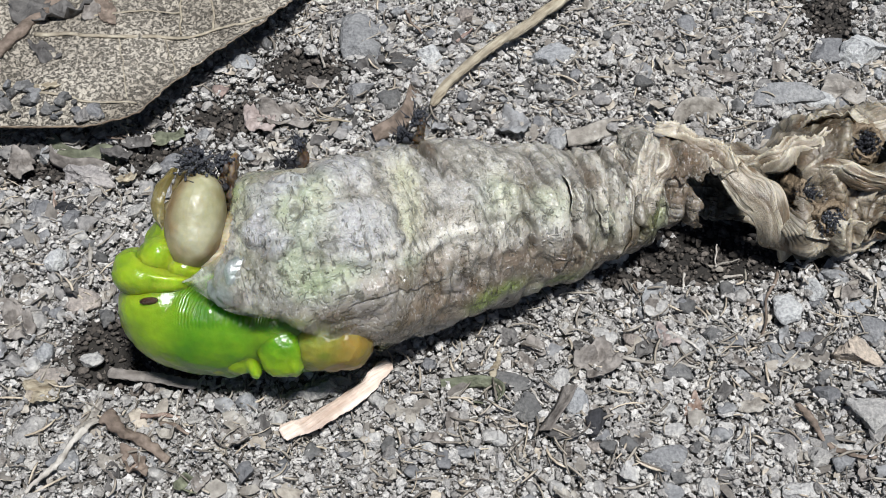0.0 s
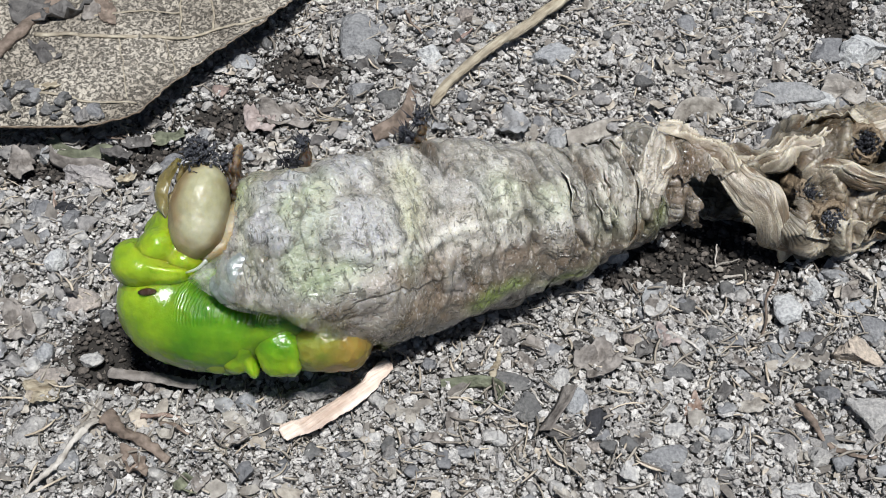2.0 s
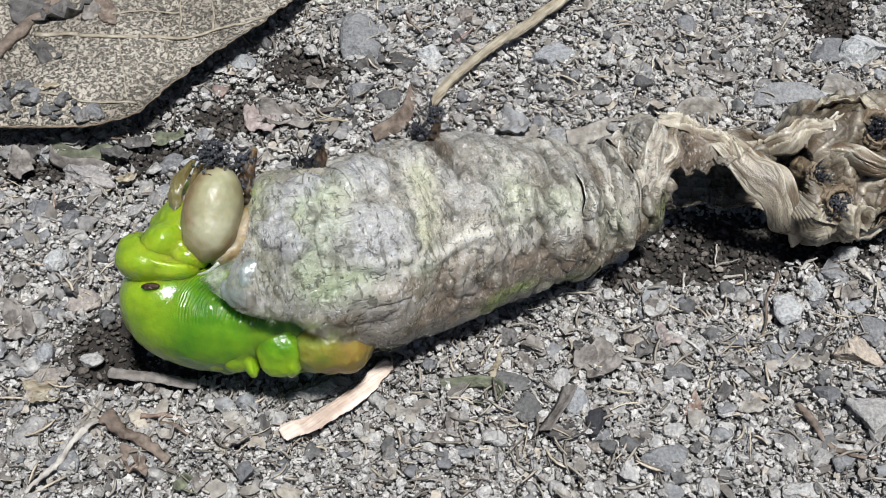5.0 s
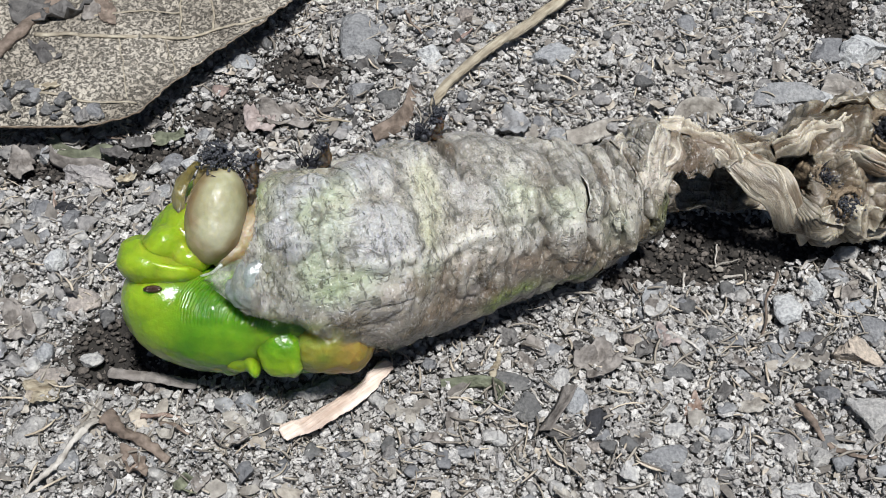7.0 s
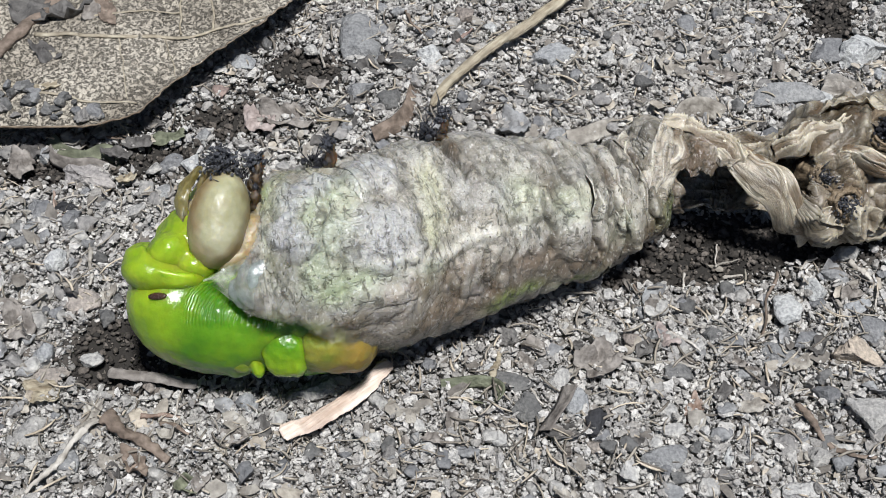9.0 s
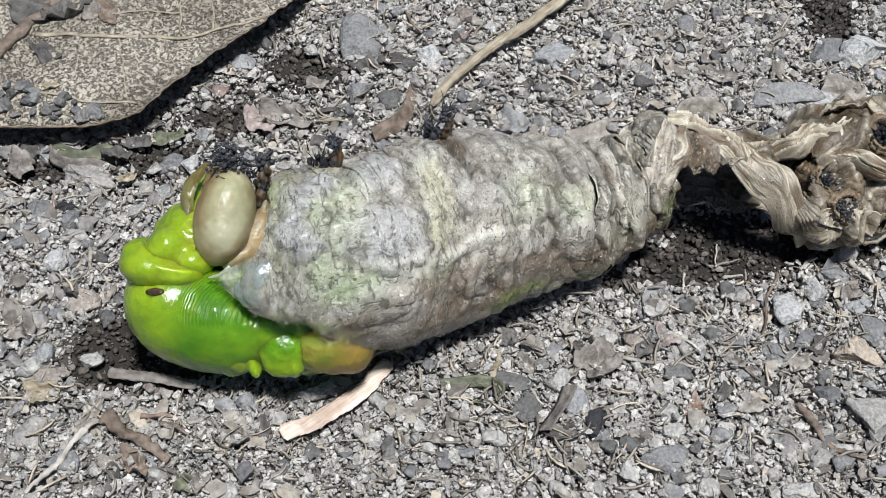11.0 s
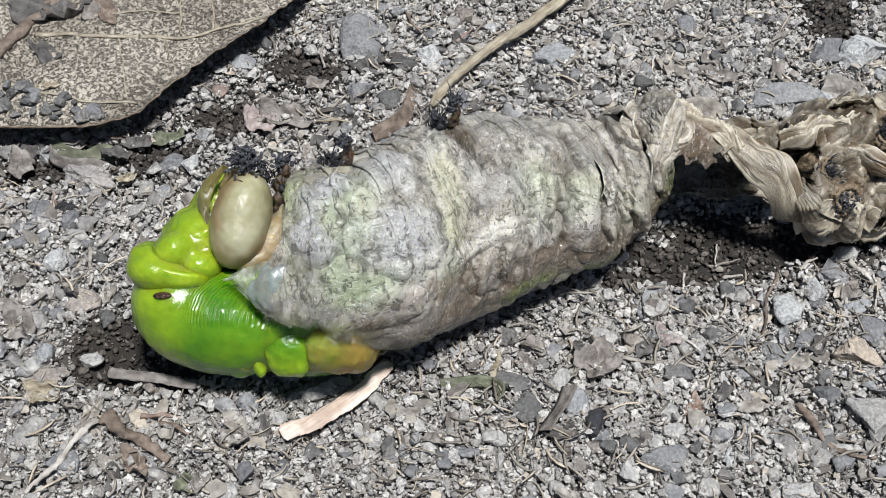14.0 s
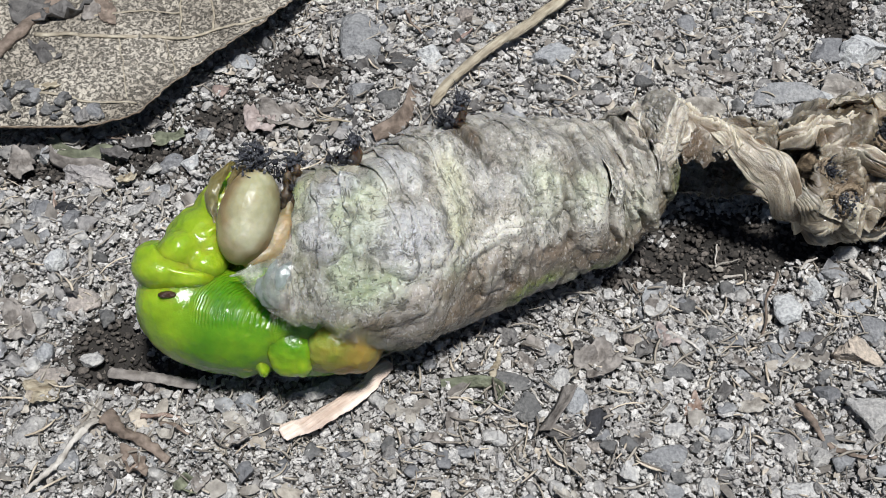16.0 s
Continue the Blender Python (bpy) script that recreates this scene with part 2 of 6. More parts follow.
build_ground()
coarse = lambda x, y: smooth(-0.5, 0.6, fbm(x / 14, y / 14, 7.7, 3, 21) + 0.012 * (y + 4))
scatter("fine_grit", 68000, 0.3, 0.8, GRIT, "fine grey grit covering the soil", "grit", 1, 0.8, 1.8, span=(-54, 54, -32, 46), pile=1.2, jag=0.4, where=lambda x, y: 1 - soil_shade(x, y))
scatter("soil_dust", 100000, 0.18, 0.45, GRIT, "fine grey dust and crumbs of soil", "grit", 11, 0.85, 1.5, span=(-54, 54, -32, 46), shape=OCTA, pile=1.1, jag=0.35, round_off=True, where=lambda x, y: 1 - soil_shade(x, y))
scatter("coarse_grit", 4500, 0.75, 1.5, GRIT, "coarse grey crumbs of earth and stone", "gravel", 2, 0.7, pile=0.9, jag=0.42, where=lambda x, y: (0.25 + 0.75 * coarse(x, y)) * (1 - soil_shade(x, y)))
scatter("leaf_crumbs", 2600, 0.6, 1.9, CRUMB, "tiny brown and grey flakes of dead leaf", "plant litter", 6, 0.16, 2.0, pile=1.2, where=lambda x, y: 1 - 0.95 * soil_shade(x, y))
# dark crumbs: sparse everywhere, packed where they stand in for shade
scatter("dark_crumbs", 60000, 0.22, 0.75, DARK_CRUMB, "dark brown soil crumbs, dense where shade is painted in", "soil crumbs", 7, 0.8, 2.0, pile=0.6, round_off=True, where=lambda x, y: 0.02 + 0.05 * coarse(x, y) + 0.9 * soil_shade(x, y))


def loose_fibres(count, seed):
    rng = np.random.default_rng(seed)
    vs, fs, base = [], [], 0
    for _ in range(count):
        x, y = rng.uniform(-55, 55), rng.uniform(-34, 50)
        if soil_shade(x, y) > 0.4:
            continue
        a, length = rng.uniform(0, 6.283), 0.7 + 2.8 * rng.uniform() ** 2
        bend = rng.uniform(-0.7, 0.7) * length
        d, nrm = np.array([math.cos(a), math.sin(a)]), np.array([-math.sin(a), math.cos(a)])
        t = np.linspace(-0.5, 0.5, 5)
        xy = np.array([x, y]) + t[:, None] * length * d + (0.25 - t[:, None] ** 2) * bend * nrm
        r = rng.uniform(0.04, 0.15)
        z = lie(xy[:, 0], xy[:, 1]).max() + rng.uniform(0.7, 1.5) + r + t * rng.uniform(-0.2, 0.2) * length
        v, f = tube(np.column_stack([xy, z]), r * np.array([0.7, 1, 1, 0.9, 0.5]), 4)
        vs.append(v), fs.append(f + base)
        base += len(v)
    me = mesh_of("loose_fibres", np.vstack(vs), np.vstack(fs), FIBRES)
    return tagged(new("loose_fibres", me), "dry straw-coloured fibres and rootlets on soil", "plant litter", kind="stuff")


loose_fibres(3400, 4)


# ---- stones, flakes and twigs that lie apart ----
WORDS = {"grey": "mid-grey rough stone", "dark": "dark grey rough stone", "black": "blackened crumbly clod", "slate": "bluish slate-grey stone",
         "blue": "pale bluish-grey stone", "pale": "pale grey weathered stone", "white": "whitish chalky stone", "tan": "tan-grey rounded stone",
         "amber": "amber-tan angular stone", "red": "reddish-grey chip of stone", "clod": "crumbly grey-brown clod of earth", "bark": "rough pinkish-grey lump of old bark"}
made = 0


def stone(x, y, w, d, turn, tone):
    """A stone w by d across, half sunk in the grit."""
    global made
    made += 1
    v, f = ICO4 if max(w, d) > 4 else ICO3
    v = v.copy()
    rng = np.random.default_rng(100 + made)
    for _ in range(16):                      # worn facets
        n = rng.normal(size=3)
        n /= np.linalg.norm(n)
        over = np.clip(v @ n - rng.uniform(0.38, 0.72), 0, None)
        v -= over[:, None] * n
    lump = 0.34 if tone == "bark" else 0.24 if tone in ("clod", "black") else 0.14
    v *= (1 + lump * fbm(v[:, 0] * 2.2, v[:, 1] * 2.2, v[:, 2] * 2.2 + made, 5, made))[:, None]
    h = (0.85 if max(w, d) < 3 else 0.62) * min(w, d)
    v = v * np.array([w / 2, d / 2, h / 2]) * 1.5
    me = mesh_of("stone", v, f, STONE[tone])
    ob = new("stone", me)
    ob.matrix_basis = pose(x * MM, y * MM, float(lie(x, y) + 0.7 + h * 0.16) * MM, rng.uniform(-8, 8), rng.uniform(-8, 8), turn)
    return tagged(ob, WORDS[tone] + " half sunk in grit", "stone", group="scattered stones")


FLAKE = {"slate": "slate-grey flat flake", "pink": "pinkish-grey curled bark flake", "greybrown": "weathered grey-brown bark flake", "striped": "striped dry leaf fragment",
         "tan": "tan dry husk fragment", "straw": "pale straw-coloured crumpled fragment", "dark": "dark rotten leaf fragment", "brown": "brown crumpled leaf fragment",
         "rust": "rust-brown dry leaf fragment", "green": "dull green-grey leaf fragment"}


def flake_mesh(w, d, tone, curl, seed):
    """A thin torn piece of bark or leaf, warped, with a ragged rim and real thickness."""
    rings, sides = 9, 44
    a = np.linspace(0, 2 * np.pi, sides, endpoint=False)
    rim = 1 / (np.abs(np.cos(a)) ** 4 + np.abs(np.sin(a + 0.25)) ** 4) ** (1 / 4) * (1 + 0.26 * fbm(np.cos(a) * 1.6, np.sin(a) * 1.6, seed * 3.1, 4, seed))
    r = np.linspace(0.02, 1, rings)[:, None]
    px, py = r * rim * np.cos(a) * w / 2, r * rim * np.sin(a) * d / 2
    k = 1.2 / max(w, d)
    pz = curl * min(w, d) * ((py / d) ** 2 * 3 + 0.5 * fbm(px * k, py * k, seed, 3, 5)) + (0.2 + 0.14 * min(w, d)) * fbm(px * 1.1, py * 1.1, seed, 4, 6)
    top = np.stack([px, py, pz], -1).reshape(-1, 3)
    low = top - np.array([0, 0, 0.16])
    n = rings * sides
    q = grid_faces(rings, sides, True)
    j = np.arange(sides)
    edge = (rings - 1) * sides
    side = np.stack([edge + j, n + edge + j, n + edge + (j + 1) % sides, edge + (j + 1) % sides], -1)
    return mesh_of("flake", np.vstack([top, low]), np.vstack([q, q[:, ::-1] + n, side[:, ::-1]]), LITTER[tone])


def flake(x, y, w, d, turn, tone, lift=1.35, curl=0.25):
    global made
    made += 1
    rng = np.random.default_rng(300 + made)
    ob = new("flake", flake_mesh(w, d, tone, curl, made))
    ob.matrix_basis = pose(x * MM, y * MM, float(lie(x, y) + lift) * MM, rng.uniform(-9, 9), rng.uniform(-9, 9), turn)
    return tagged(ob, FLAKE[tone] + " lying on soil", "plant litter", group="scattered flakes")


TWIG = {"tan": "thin tan dry twig", "red": "thin reddish dry twig", "brown": "crooked dark brown root", "pale": "thin pale dry stalk", "rust": "rust-brown fibrous twig", "straw": "short straw-coloured stalk"}


def twig(x0, y0, x1, y1, width, tone):
    """A dry twig from one end to the other, slightly crooked and tapered."""
    global made
    made += 1
    rng = np.random.default_rng(500 + made)
    a, b = np.array([x0, y0]), np.array([x1, y1])
    mid, way = (a + b) / 2, b - a
    length = np.linalg.norm(way)
    t = np.linspace(0, 1, 30)
    side = np.array([-way[1], way[0]]) / length
    wave = 0.06 * length * (rng.uniform(-1, 1) * np.sin(np.pi * t) + 0.35 * np.sin(3 * np.pi * t + made))
    xy = a + t[:, None] * way + wave[:, None] * side - mid
    z = (width * 0.4 + 0.15 * np.sin(np.pi * t) * min(1, length / 4))
    v, f = tube(np.column_stack([xy, z]), width / 2 * (1 - 0.4 * t) * (1 + 0.15 * np.sin(9 * t + made)), 12, 0.8, 0.38, made)
    ob = new("twig", mesh_of("twig", v, f, LITTER[tone]))
    ob.location = (mid[0] * MM, mid[1] * MM, float(lie(mid[0], mid[1]) + 1.1) * MM)
    return tagged(ob, TWIG[tone] + " lying on soil", "twig", group="scattered twigs")


def small_litter():
    """Countable small stones and torn flakes strewn over the open soil, from a few shared shapes."""
    rng = np.random.default_rng(77)
    tones = ("grey", "pale", "dark", "clod", "grey", "pale")
    shapes = {}
    for tone in sorted(set(tones)):
        for k in range(4):
            v, f = ICO3
            v = v.copy()
            for _ in range(13):
                n = rng.normal(size=3)
                n /= np.linalg.norm(n)
                v -= np.clip(v @ n - rng.uniform(0.45, 0.75), 0, None)[:, None] * n
            v *= (1 + 0.15 * fbm(v[:, 0] * 2.4, v[:, 1] * 2.4, v[:, 2] * 2.4 + k * 9, 4, k))[:, None]
            shapes[tone, k] = mesh_of("pebble", v * np.array([0.8, 0.65, 0.5]), f, STONE[tone])
    body = np.array([(-30, -13, 9), (-18, -11.6, 10), (-5, -7, 9.5), (6, -3, 8), (18, 2, 6), (27, 3, 5), (36, 3, 6), (48, 7, 6)], float)

    def clear(x, y):
        xs = np.linspace(-30, 48, 60)
        return min((x - a) ** 2 + (y - np.interp(a, body[:, 0], body[:, 1])) ** 2 - (0.8 * np.interp(a, body[:, 0], body[:, 2])) ** 2 for a in xs) > 0
    count = 0
    while count < 280:
        x, y = rng.uniform(-50, 50), rng.uniform(-29, 37)
        if not clear(x, y) or (x < -18 and y > 14 + 0.9 * max(0, x + 36)) or soil_shade(x, y) > 0.25 or rng.uniform() > 0.3 + 0.7 * float(coarse(x, y)):
            continue
        tone, size = tones[rng.integers(len(tones))], rng.uniform(0.9, 1.7)
        ob = new("pebble", shapes[tone, int(rng.integers(4))])
        ob.matrix_basis = pose(x * MM, y * MM, float(lie(x, y) + 0.95) * MM, rng.uniform(-25, 25), rng.uniform(-25, 25), rng.uniform(0, 360)) @ Matrix.Diagonal((size, size, size, 1))
        tagged(ob, "small " + WORDS[tone] + " on grit", "pebble", group="small pebbles")
        count += 1
    bits = {(tone, k): flake_mesh(2.0, 1.2, tone, 0.2, 900 + 7 * k) for tone in ("greybrown", "tan", "dark", "slate") for k in range(4)}
    keys, count = sorted(bits), 0
    while count < 130:
        x, y = rng.uniform(-50, 50), rng.uniform(-29, 37)
        if not clear(x, y) or (x < -18 and y > 14 + 0.9 * max(0, x + 36)) or soil_shade(x, y) > 0.25:
            continue
        key, size = keys[rng.integers(len(keys))], rng.uniform(0.6, 1.25)
        ob = new("leaf_scrap", bits[key])
        ob.matrix_basis = pose(x * MM, y * MM, float(lie(x, y) + 1.25) * MM, rng.uniform(-25, 25), rng.uniform(-25, 25), rng.uniform(0, 360)) @ Matrix.Diagonal((size, size, size, 1))
        tagged(ob, "small " + FLAKE[key[0]] + " on grit", "plant litter", group="small leaf scraps")
        count += 1


small_litter()


stone(-10.3, 32.1, 4.32, 8.56, 12, 'slate')
stone(-1.4, 28.2, 3.23, 3.37, 0, 'white')
stone(-9.5, 22.7, 2.90, 2.44, 0, 'grey')
stone(-5.8, 21.5, 2.89, 2.71, 0, 'dark')
stone(-7.7, 20.4, 1.37, 1.28, 0, 'grey')
stone(13.2, 29.1, 6.80, 3.83, 10, 'blue')
stone(2.6, 34.2, 2.64, 2.55, 0, 'tan')
stone(5.7, 33.5, 1.98, 1.80, 0, 'white')
stone(-15.1, 30.2, 1.69, 1.77, 0, 'pale')
stone(-25.0, 23.2, 2.15, 1.58, 10, 'red')
stone(48.0, 29.4, 5.44, 5.89, -20, 'white')
stone(44.3, 29.8, 4.03, 3.39, 0, 'grey')
stone(37.6, 22.2, 6.80, 4.86, 10, 'slate')
stone(49.4, 25.7, 1.66, 3.05, 0, 'blue')
stone(28.2, 32.7, 3.02, 3.73, 0, 'grey')
stone(21.3, 28.6, 1.94, 3.08, 0, 'pale')
stone(19.1, 27.2, 1.67, 1.75, 0, 'pale')
stone(29.3, 22.0, 3.27, 2.14, -10, 'pale')
stone(33.1, 20.5, 1.00, 1.14, 0, 'white')
stone(35.3, 15.5, 1.96, 2.09, 0, 'grey')
stone(32.1, 28.9, 1.16, 1.32, 0, 'white')
stone(40.8, 21.1, 4.39, 2.85, -20, 'white')
stone(-27.4, -17.3, 1.37, 1.44, 0, 'tan')
stone(-12.2, -17.2, 4.86, 2.40, 5, 'pale')
stone(-6.2, -18.3, 2.41, 1.79, 0, 'pale')
stone(-37.3, -16.0, 4.14, 2.29, 15, 'tan')
stone(-38.1, -13.4, 2.47, 2.81, 0, 'blue')
stone(-33.3, -14.2, 1.82, 1.70, 0, 'pale')
stone(-37.4, -22.2, 3.09, 2.57, 0, 'pale')
stone(-17.9, -19.2, 1.88, 2.26, 0, 'blue')
stone(-34.8, -6.9, 3.11, 2.52, 0, 'tan')
stone(-38.6, -2.0, 2.16, 2.19, 0, 'white')
stone(-32.8, -8.7, 1.76, 1.62, 0, 'dark')
stone(-38.3, 3.3, 2.09, 2.77, 0, 'grey')
stone(-30.5, 10.9, 1.6, 1.7, 0, 'pale')
stone(-28.4, 11.8, 1.7, 2.5, 10, 'pale')
stone(-26.7, 10.8, 1.6, 2.1, 0, 'white')
stone(-29.3, 7.3, 1.9, 1.9, 30, 'slate')
stone(-32.0, 4.6, 2.0, 2.0, 20, 'pale')
stone(-41.9, 2.1, 1.7, 3.4, -20, 'slate')
stone(-36.3, 0.5, 1.6, 1.4, 0, 'grey')
stone(-35.1, 5.9, 2.4, 1.2, -10, 'dark')
stone(-39.4, 5.5, 2.6, 1.6, 20, 'black')
stone(38.8, -4.3, 2.6, 1.5, -10, 'slate')
stone(29.4, -5.3, 1.7, 1.0, 0, 'grey')
stone(30.5, -7.1, 1.9, 1.1, -10, 'tan')
stone(24.1, -11.7, 1.6, 1.0, -10, 'pale')
stone(36.8, -7.1, 1.5, 1.4, 0, 'grey')
flake(-34.9, 12.2, 3.2, 1.6, -15, 'dark')
flake(-32.7, 13.8, 2.6, 1.4, 10, 'dark')
flake(-31.8, 17.4, 2.6, 1.4, 5, 'dark')
flake(-39.9, 14.9, 2.6, 1.4, 10, 'tan')
flake(-44.7, 11.2, 3.0, 3.4, 0, 'greybrown')
flake(-43.9, 13.5, 3.0, 2.0, 30, 'dark')
flake(-33.2, 8.7, 2.0, 1.3, 40, 'straw')
flake(39.9, -6.7, 2.0, 1.6, 30, 'greybrown')
flake(21.4, -11.9, 1.6, 2.6, 20, 'pink')
twig(-36.4, 15.2, -34.1, 15.4, 0.3, 'brown')
twig(-35.8, 14.8, -33.8, 14.3, 0.25, 'brown')
twig(-40.7, 6.3, -36.8, 7.4, 0.22, 'pale')
twig(-40.7, 4.3, -39.1, 4.2, 0.3, 'red')
twig(-40.9, 7.9, -40.2, 4.6, 0.3, 'rust')
twig(-45.7, 4.7, -42.5, 4.5, 0.3, 'tan')
twig(-43.5, 0.9, -41.3, 0.3, 0.35, 'pale')
twig(-29.1, 6.2, -28.8, 3.3, 0.35, 'tan')
twig(35.3, -3.9, 37.3, -2.4, 0.35, 'pale')
twig(42.7, -5.3, 41.9, -8.9, 0.28, 'pale')
twig(38.5, -7.2, 38.7, -9.9, 0.4, 'tan')
twig(27.8, -4.3, 29.8, -4.0, 0.35, 'pale')
twig(24.0, -3.5, 23.6, -5.8, 0.25, 'pale')
twig(21.7, -11.2, 24.5, -13.4, 0.3, 'pale')
twig(25.2, -12.2, 26.1, -14.0, 0.35, 'tan')
twig(27.8, 0.1, 27.3, -2.8, 0.2, 'pale')
twig(27.1, -2.7, 29.8, -1.8, 0.25, 'tan')
stone(-37.2, 9.6, 5.9, 2.7, -14, 'bark')
stone(-39.6, 11.2, 2.0, 1.6, -40, 'bark')
stone(-42.0, 4.8, 1.75, 2.92, 20, 'grey')
stone(-43.2, 0.3, 2.29, 1.69, 0, 'grey')
stone(8.0, -19.8, 4.60, 2.60, -42, 'dark')
stone(6.4, -16.4, 4.60, 2.40, -25, 'dark')
stone(12.4, -19.6, 2.09, 2.37, 0, 'blue')
stone(13.6, -21.9, 2.27, 2.46, 0, 'black')
stone(6.5, -11.2, 2.28, 2.59, 0, 'clod')
stone(1.5, -12.5, 1.30, 0.86, 0, 'white')
stone(15.6, -11.2, 3.20, 2.00, -5, 'pale')
stone(10.6, -17.1, 2.20, 2.20, 10, 'pale')
stone(-42.9, 13.2, 1.70, 2.60, 0, 'blue')
stone(4.6, -14.5, 1.40, 1.00, 0, 'white')
stone(12.3, 15.8, 3.60, 2.80, 10, 'slate')
stone(4.2, 26.6, 2.40, 2.00, 0, 'pale')
stone(18.3, -11.4, 2.28, 1.73, 0, 'tan')
stone(20.5, -11.2, 2.06, 1.85, 0, 'slate')
stone(22.0, -15.9, 3.08, 1.81, 0, 'dark')
stone(20.7, -22.5, 2.26, 1.40, 0, 'pale')
stone(19.8, -25.4, 4.60, 3.20, 15, 'slate')
stone(33.6, -7.8, 2.5, 3.4, 20, 'white')
stone(31.8, -13.0, 3.34, 2.45, 5, 'slate')
stone(34.8, -11.4, 2.50, 2.10, 20, 'grey')
stone(39.2, -13.1, 4.52, 3.55, 10, 'amber')
stone(41.7, -10.3, 2.95, 2.73, 0, 'grey')
stone(39.6, -22.3, 2.26, 2.92, 0, 'clod')
stone(33.6, -24.5, 2.44, 2.31, 0, 'pale')
stone(31.2, -23.4, 2.35, 3.14, 0, 'clod')
stone(36.1, -25.2, 2.03, 1.96, 0, 'grey')
stone(32.4, -28.0, 3.70, 2.50, 0, 'pale')
stone(25.7, -25.0, 0.81, 1.96, 10, 'white')
stone(13.8, -24.1, 1.63, 1.39, 0, 'tan')
stone(40.1, -8.1, 2.98, 1.75, 0, 'blue')
stone(36.4, -6.2, 1.78, 2.28, 20, 'white')
stone(40.0, -1.5, 2.50, 2.20, 0, 'pale')
stone(-16.6, 9.4, 1.19, 1.36, 0, 'grey')
stone(-31.4, 8.0, 1.78, 1.75, 0, 'pale')
stone(-29.1, 11.4, 2.05, 1.91, 0, 'grey')
stone(-32.2, -6.2, 1.34, 1.26, 0, 'dark')
stone(-11.4, 19.1, 1.62, 1.41, 0, 'dark')
stone(18.5, -14.3, 1.61, 1.22, 0, 'grey')
stone(25.8, -11.7, 1.84, 1.48, 0, 'dark')
stone(28.2, -15.6, 1.91, 1.33, 0, 'grey')
stone(16.5, -19.4, 1.25, 1.07, 0, 'pale')
stone(-3.4, -18.2, 1.58, 1.19, 0, 'clod')
stone(-1.3, -14.3, 1.82, 1.58, 0, 'grey')
stone(36.0, -18.2, 2.63, 1.79, 0, 'grey')
stone(-40.9, -14.3, 2.35, 2.19, 0, 'clod')
stone(-33.6, -25.5, 2.03, 1.73, 0, 'grey')
stone(-4.8, -24.3, 2.04, 1.51, 0, 'clod')
stone(2.3, -24.3, 1.83, 1.39, 0, 'grey')
stone(9.4, -14.3, 1.61, 1.46, 0, 'clod')
stone(15.1, 25.5, 1.91, 1.60, 0, 'grey')
stone(22.5, 23.6, 2.15, 1.87, 0, 'dark')
stone(17.4, 22.7, 1.51, 1.43, 0, 'dark')
stone(11.1, 23.6, 2.15, 1.58, 0, 'dark')
stone(-4.1, 26.4, 2.56, 1.89, 0, 'dark')
stone(-22.8, 27.4, 2.57, 2.48, 0, 'blue')
stone(-20.5, 31.2, 2.22, 2.23, 0, 'dark')
stone(-26.0, 15.7, 2.08, 1.53, 0, 'slate')
flake(7.6, 17.1, 4.19, 3.19, -20, 'slate')
flake(-20.2, 18.0, 3.34, 3.78, 5, 'pink')
flake(-17.1, 18.4, 5.69, 3.20, 5, 'greybrown')
flake(44.2, 22.2, 4.53, 3.40, 5, 'striped')
flake(30.5, 25.0, 5.34, 1.65, -28, 'greybrown')
flake(26.0, 26.1, 1.66, 4.36, 30, 'tan')
flake(-41.3, -10.3, 3.60, 3.33, -20, 'greybrown')
flake(-18.7, -23.3, 2.04, 2.04, 30, 'greybrown')
flake(-37.2, -18.1, 2.94, 2.47, 10, 'straw')
flake(10.7, -23.0, 3.17, 1.57, 5, 'dark')
flake(14.7, -14.5, 4.16, 3.64, 40, 'greybrown')
stone(22.2, -13.0, 2.20, 2.80, 20, 'pale')
flake(23.1, -19.9, 1.46, 3.67, -20, 'rust')
stone(39.8, -20.4, 5.00, 3.80, -15, 'pale')
flake(-32.7, -21.8, 2.68, 1.21, 30, 'tan')
flake(-5.4, 27.0, 3.85, 1.96, -20, 'dark')
flake(-29.5, 14.9, 3.29, 1.44, 15, 'green')
flake(-8.6, 26.1, 3.83, 2.25, -10, 'dark')
flake(-14.1, 23.3, 2.53, 1.78, 20, 'greybrown')
flake(28.4, -19.6, 2.60, 1.47, 10, 'tan')
flake(27.5, -14.5, 2.35, 1.13, -30, 'greybrown')
flake(-0.7, -23.3, 2.56, 1.32, 10, 'greybrown')
flake(33.9, -14.5, 2.35, 1.38, 20, 'tan')
flake(-22.7, -28.0, 2.00, 1.53, 0, 'green')
flake(-27.5, -25.8, 2.02, 2.61, 10, 'brown')
twig(1.5, 30.2, 3.4, 32.4, 0.45, 'red')
twig(-13.6, 32.8, -13.6, 27.0, 0.39, 'tan')
twig(-4.4, 35.8, -2.5, 31.8, 0.40, 'brown')
twig(-35.7, -0.6, -34.8, -5.3, 0.51, 'tan')
twig(-30.9, -20.9, -24.4, -25.4, 1.35, 'brown')
twig(-32.4, -22.2, -36.6, -29.0, 0.67, 'pale')
twig(-24.3, -18.4, -24.3, -22.1, 0.21, 'pale')
twig(32.9, -19.1, 35.2, -24.2, 0.73, 'brown')
twig(35.2, -24.2, 38.9, -25.1, 0.51, 'brown')
twig(33.3, -3.5, 30.7, -11.4, 0.34, 'brown')
twig(16.4, -14.0, 24.3, -15.1, 0.43, 'tan')
twig(-27.7, -20.6, -24.0, -20.7, 0.47, 'rust')
twig(-25.7, -21.5, -23.0, -22.8, 0.52, 'brown')
twig(4.5, -16.3, 5.4, -13.4, 0.79, 'straw')
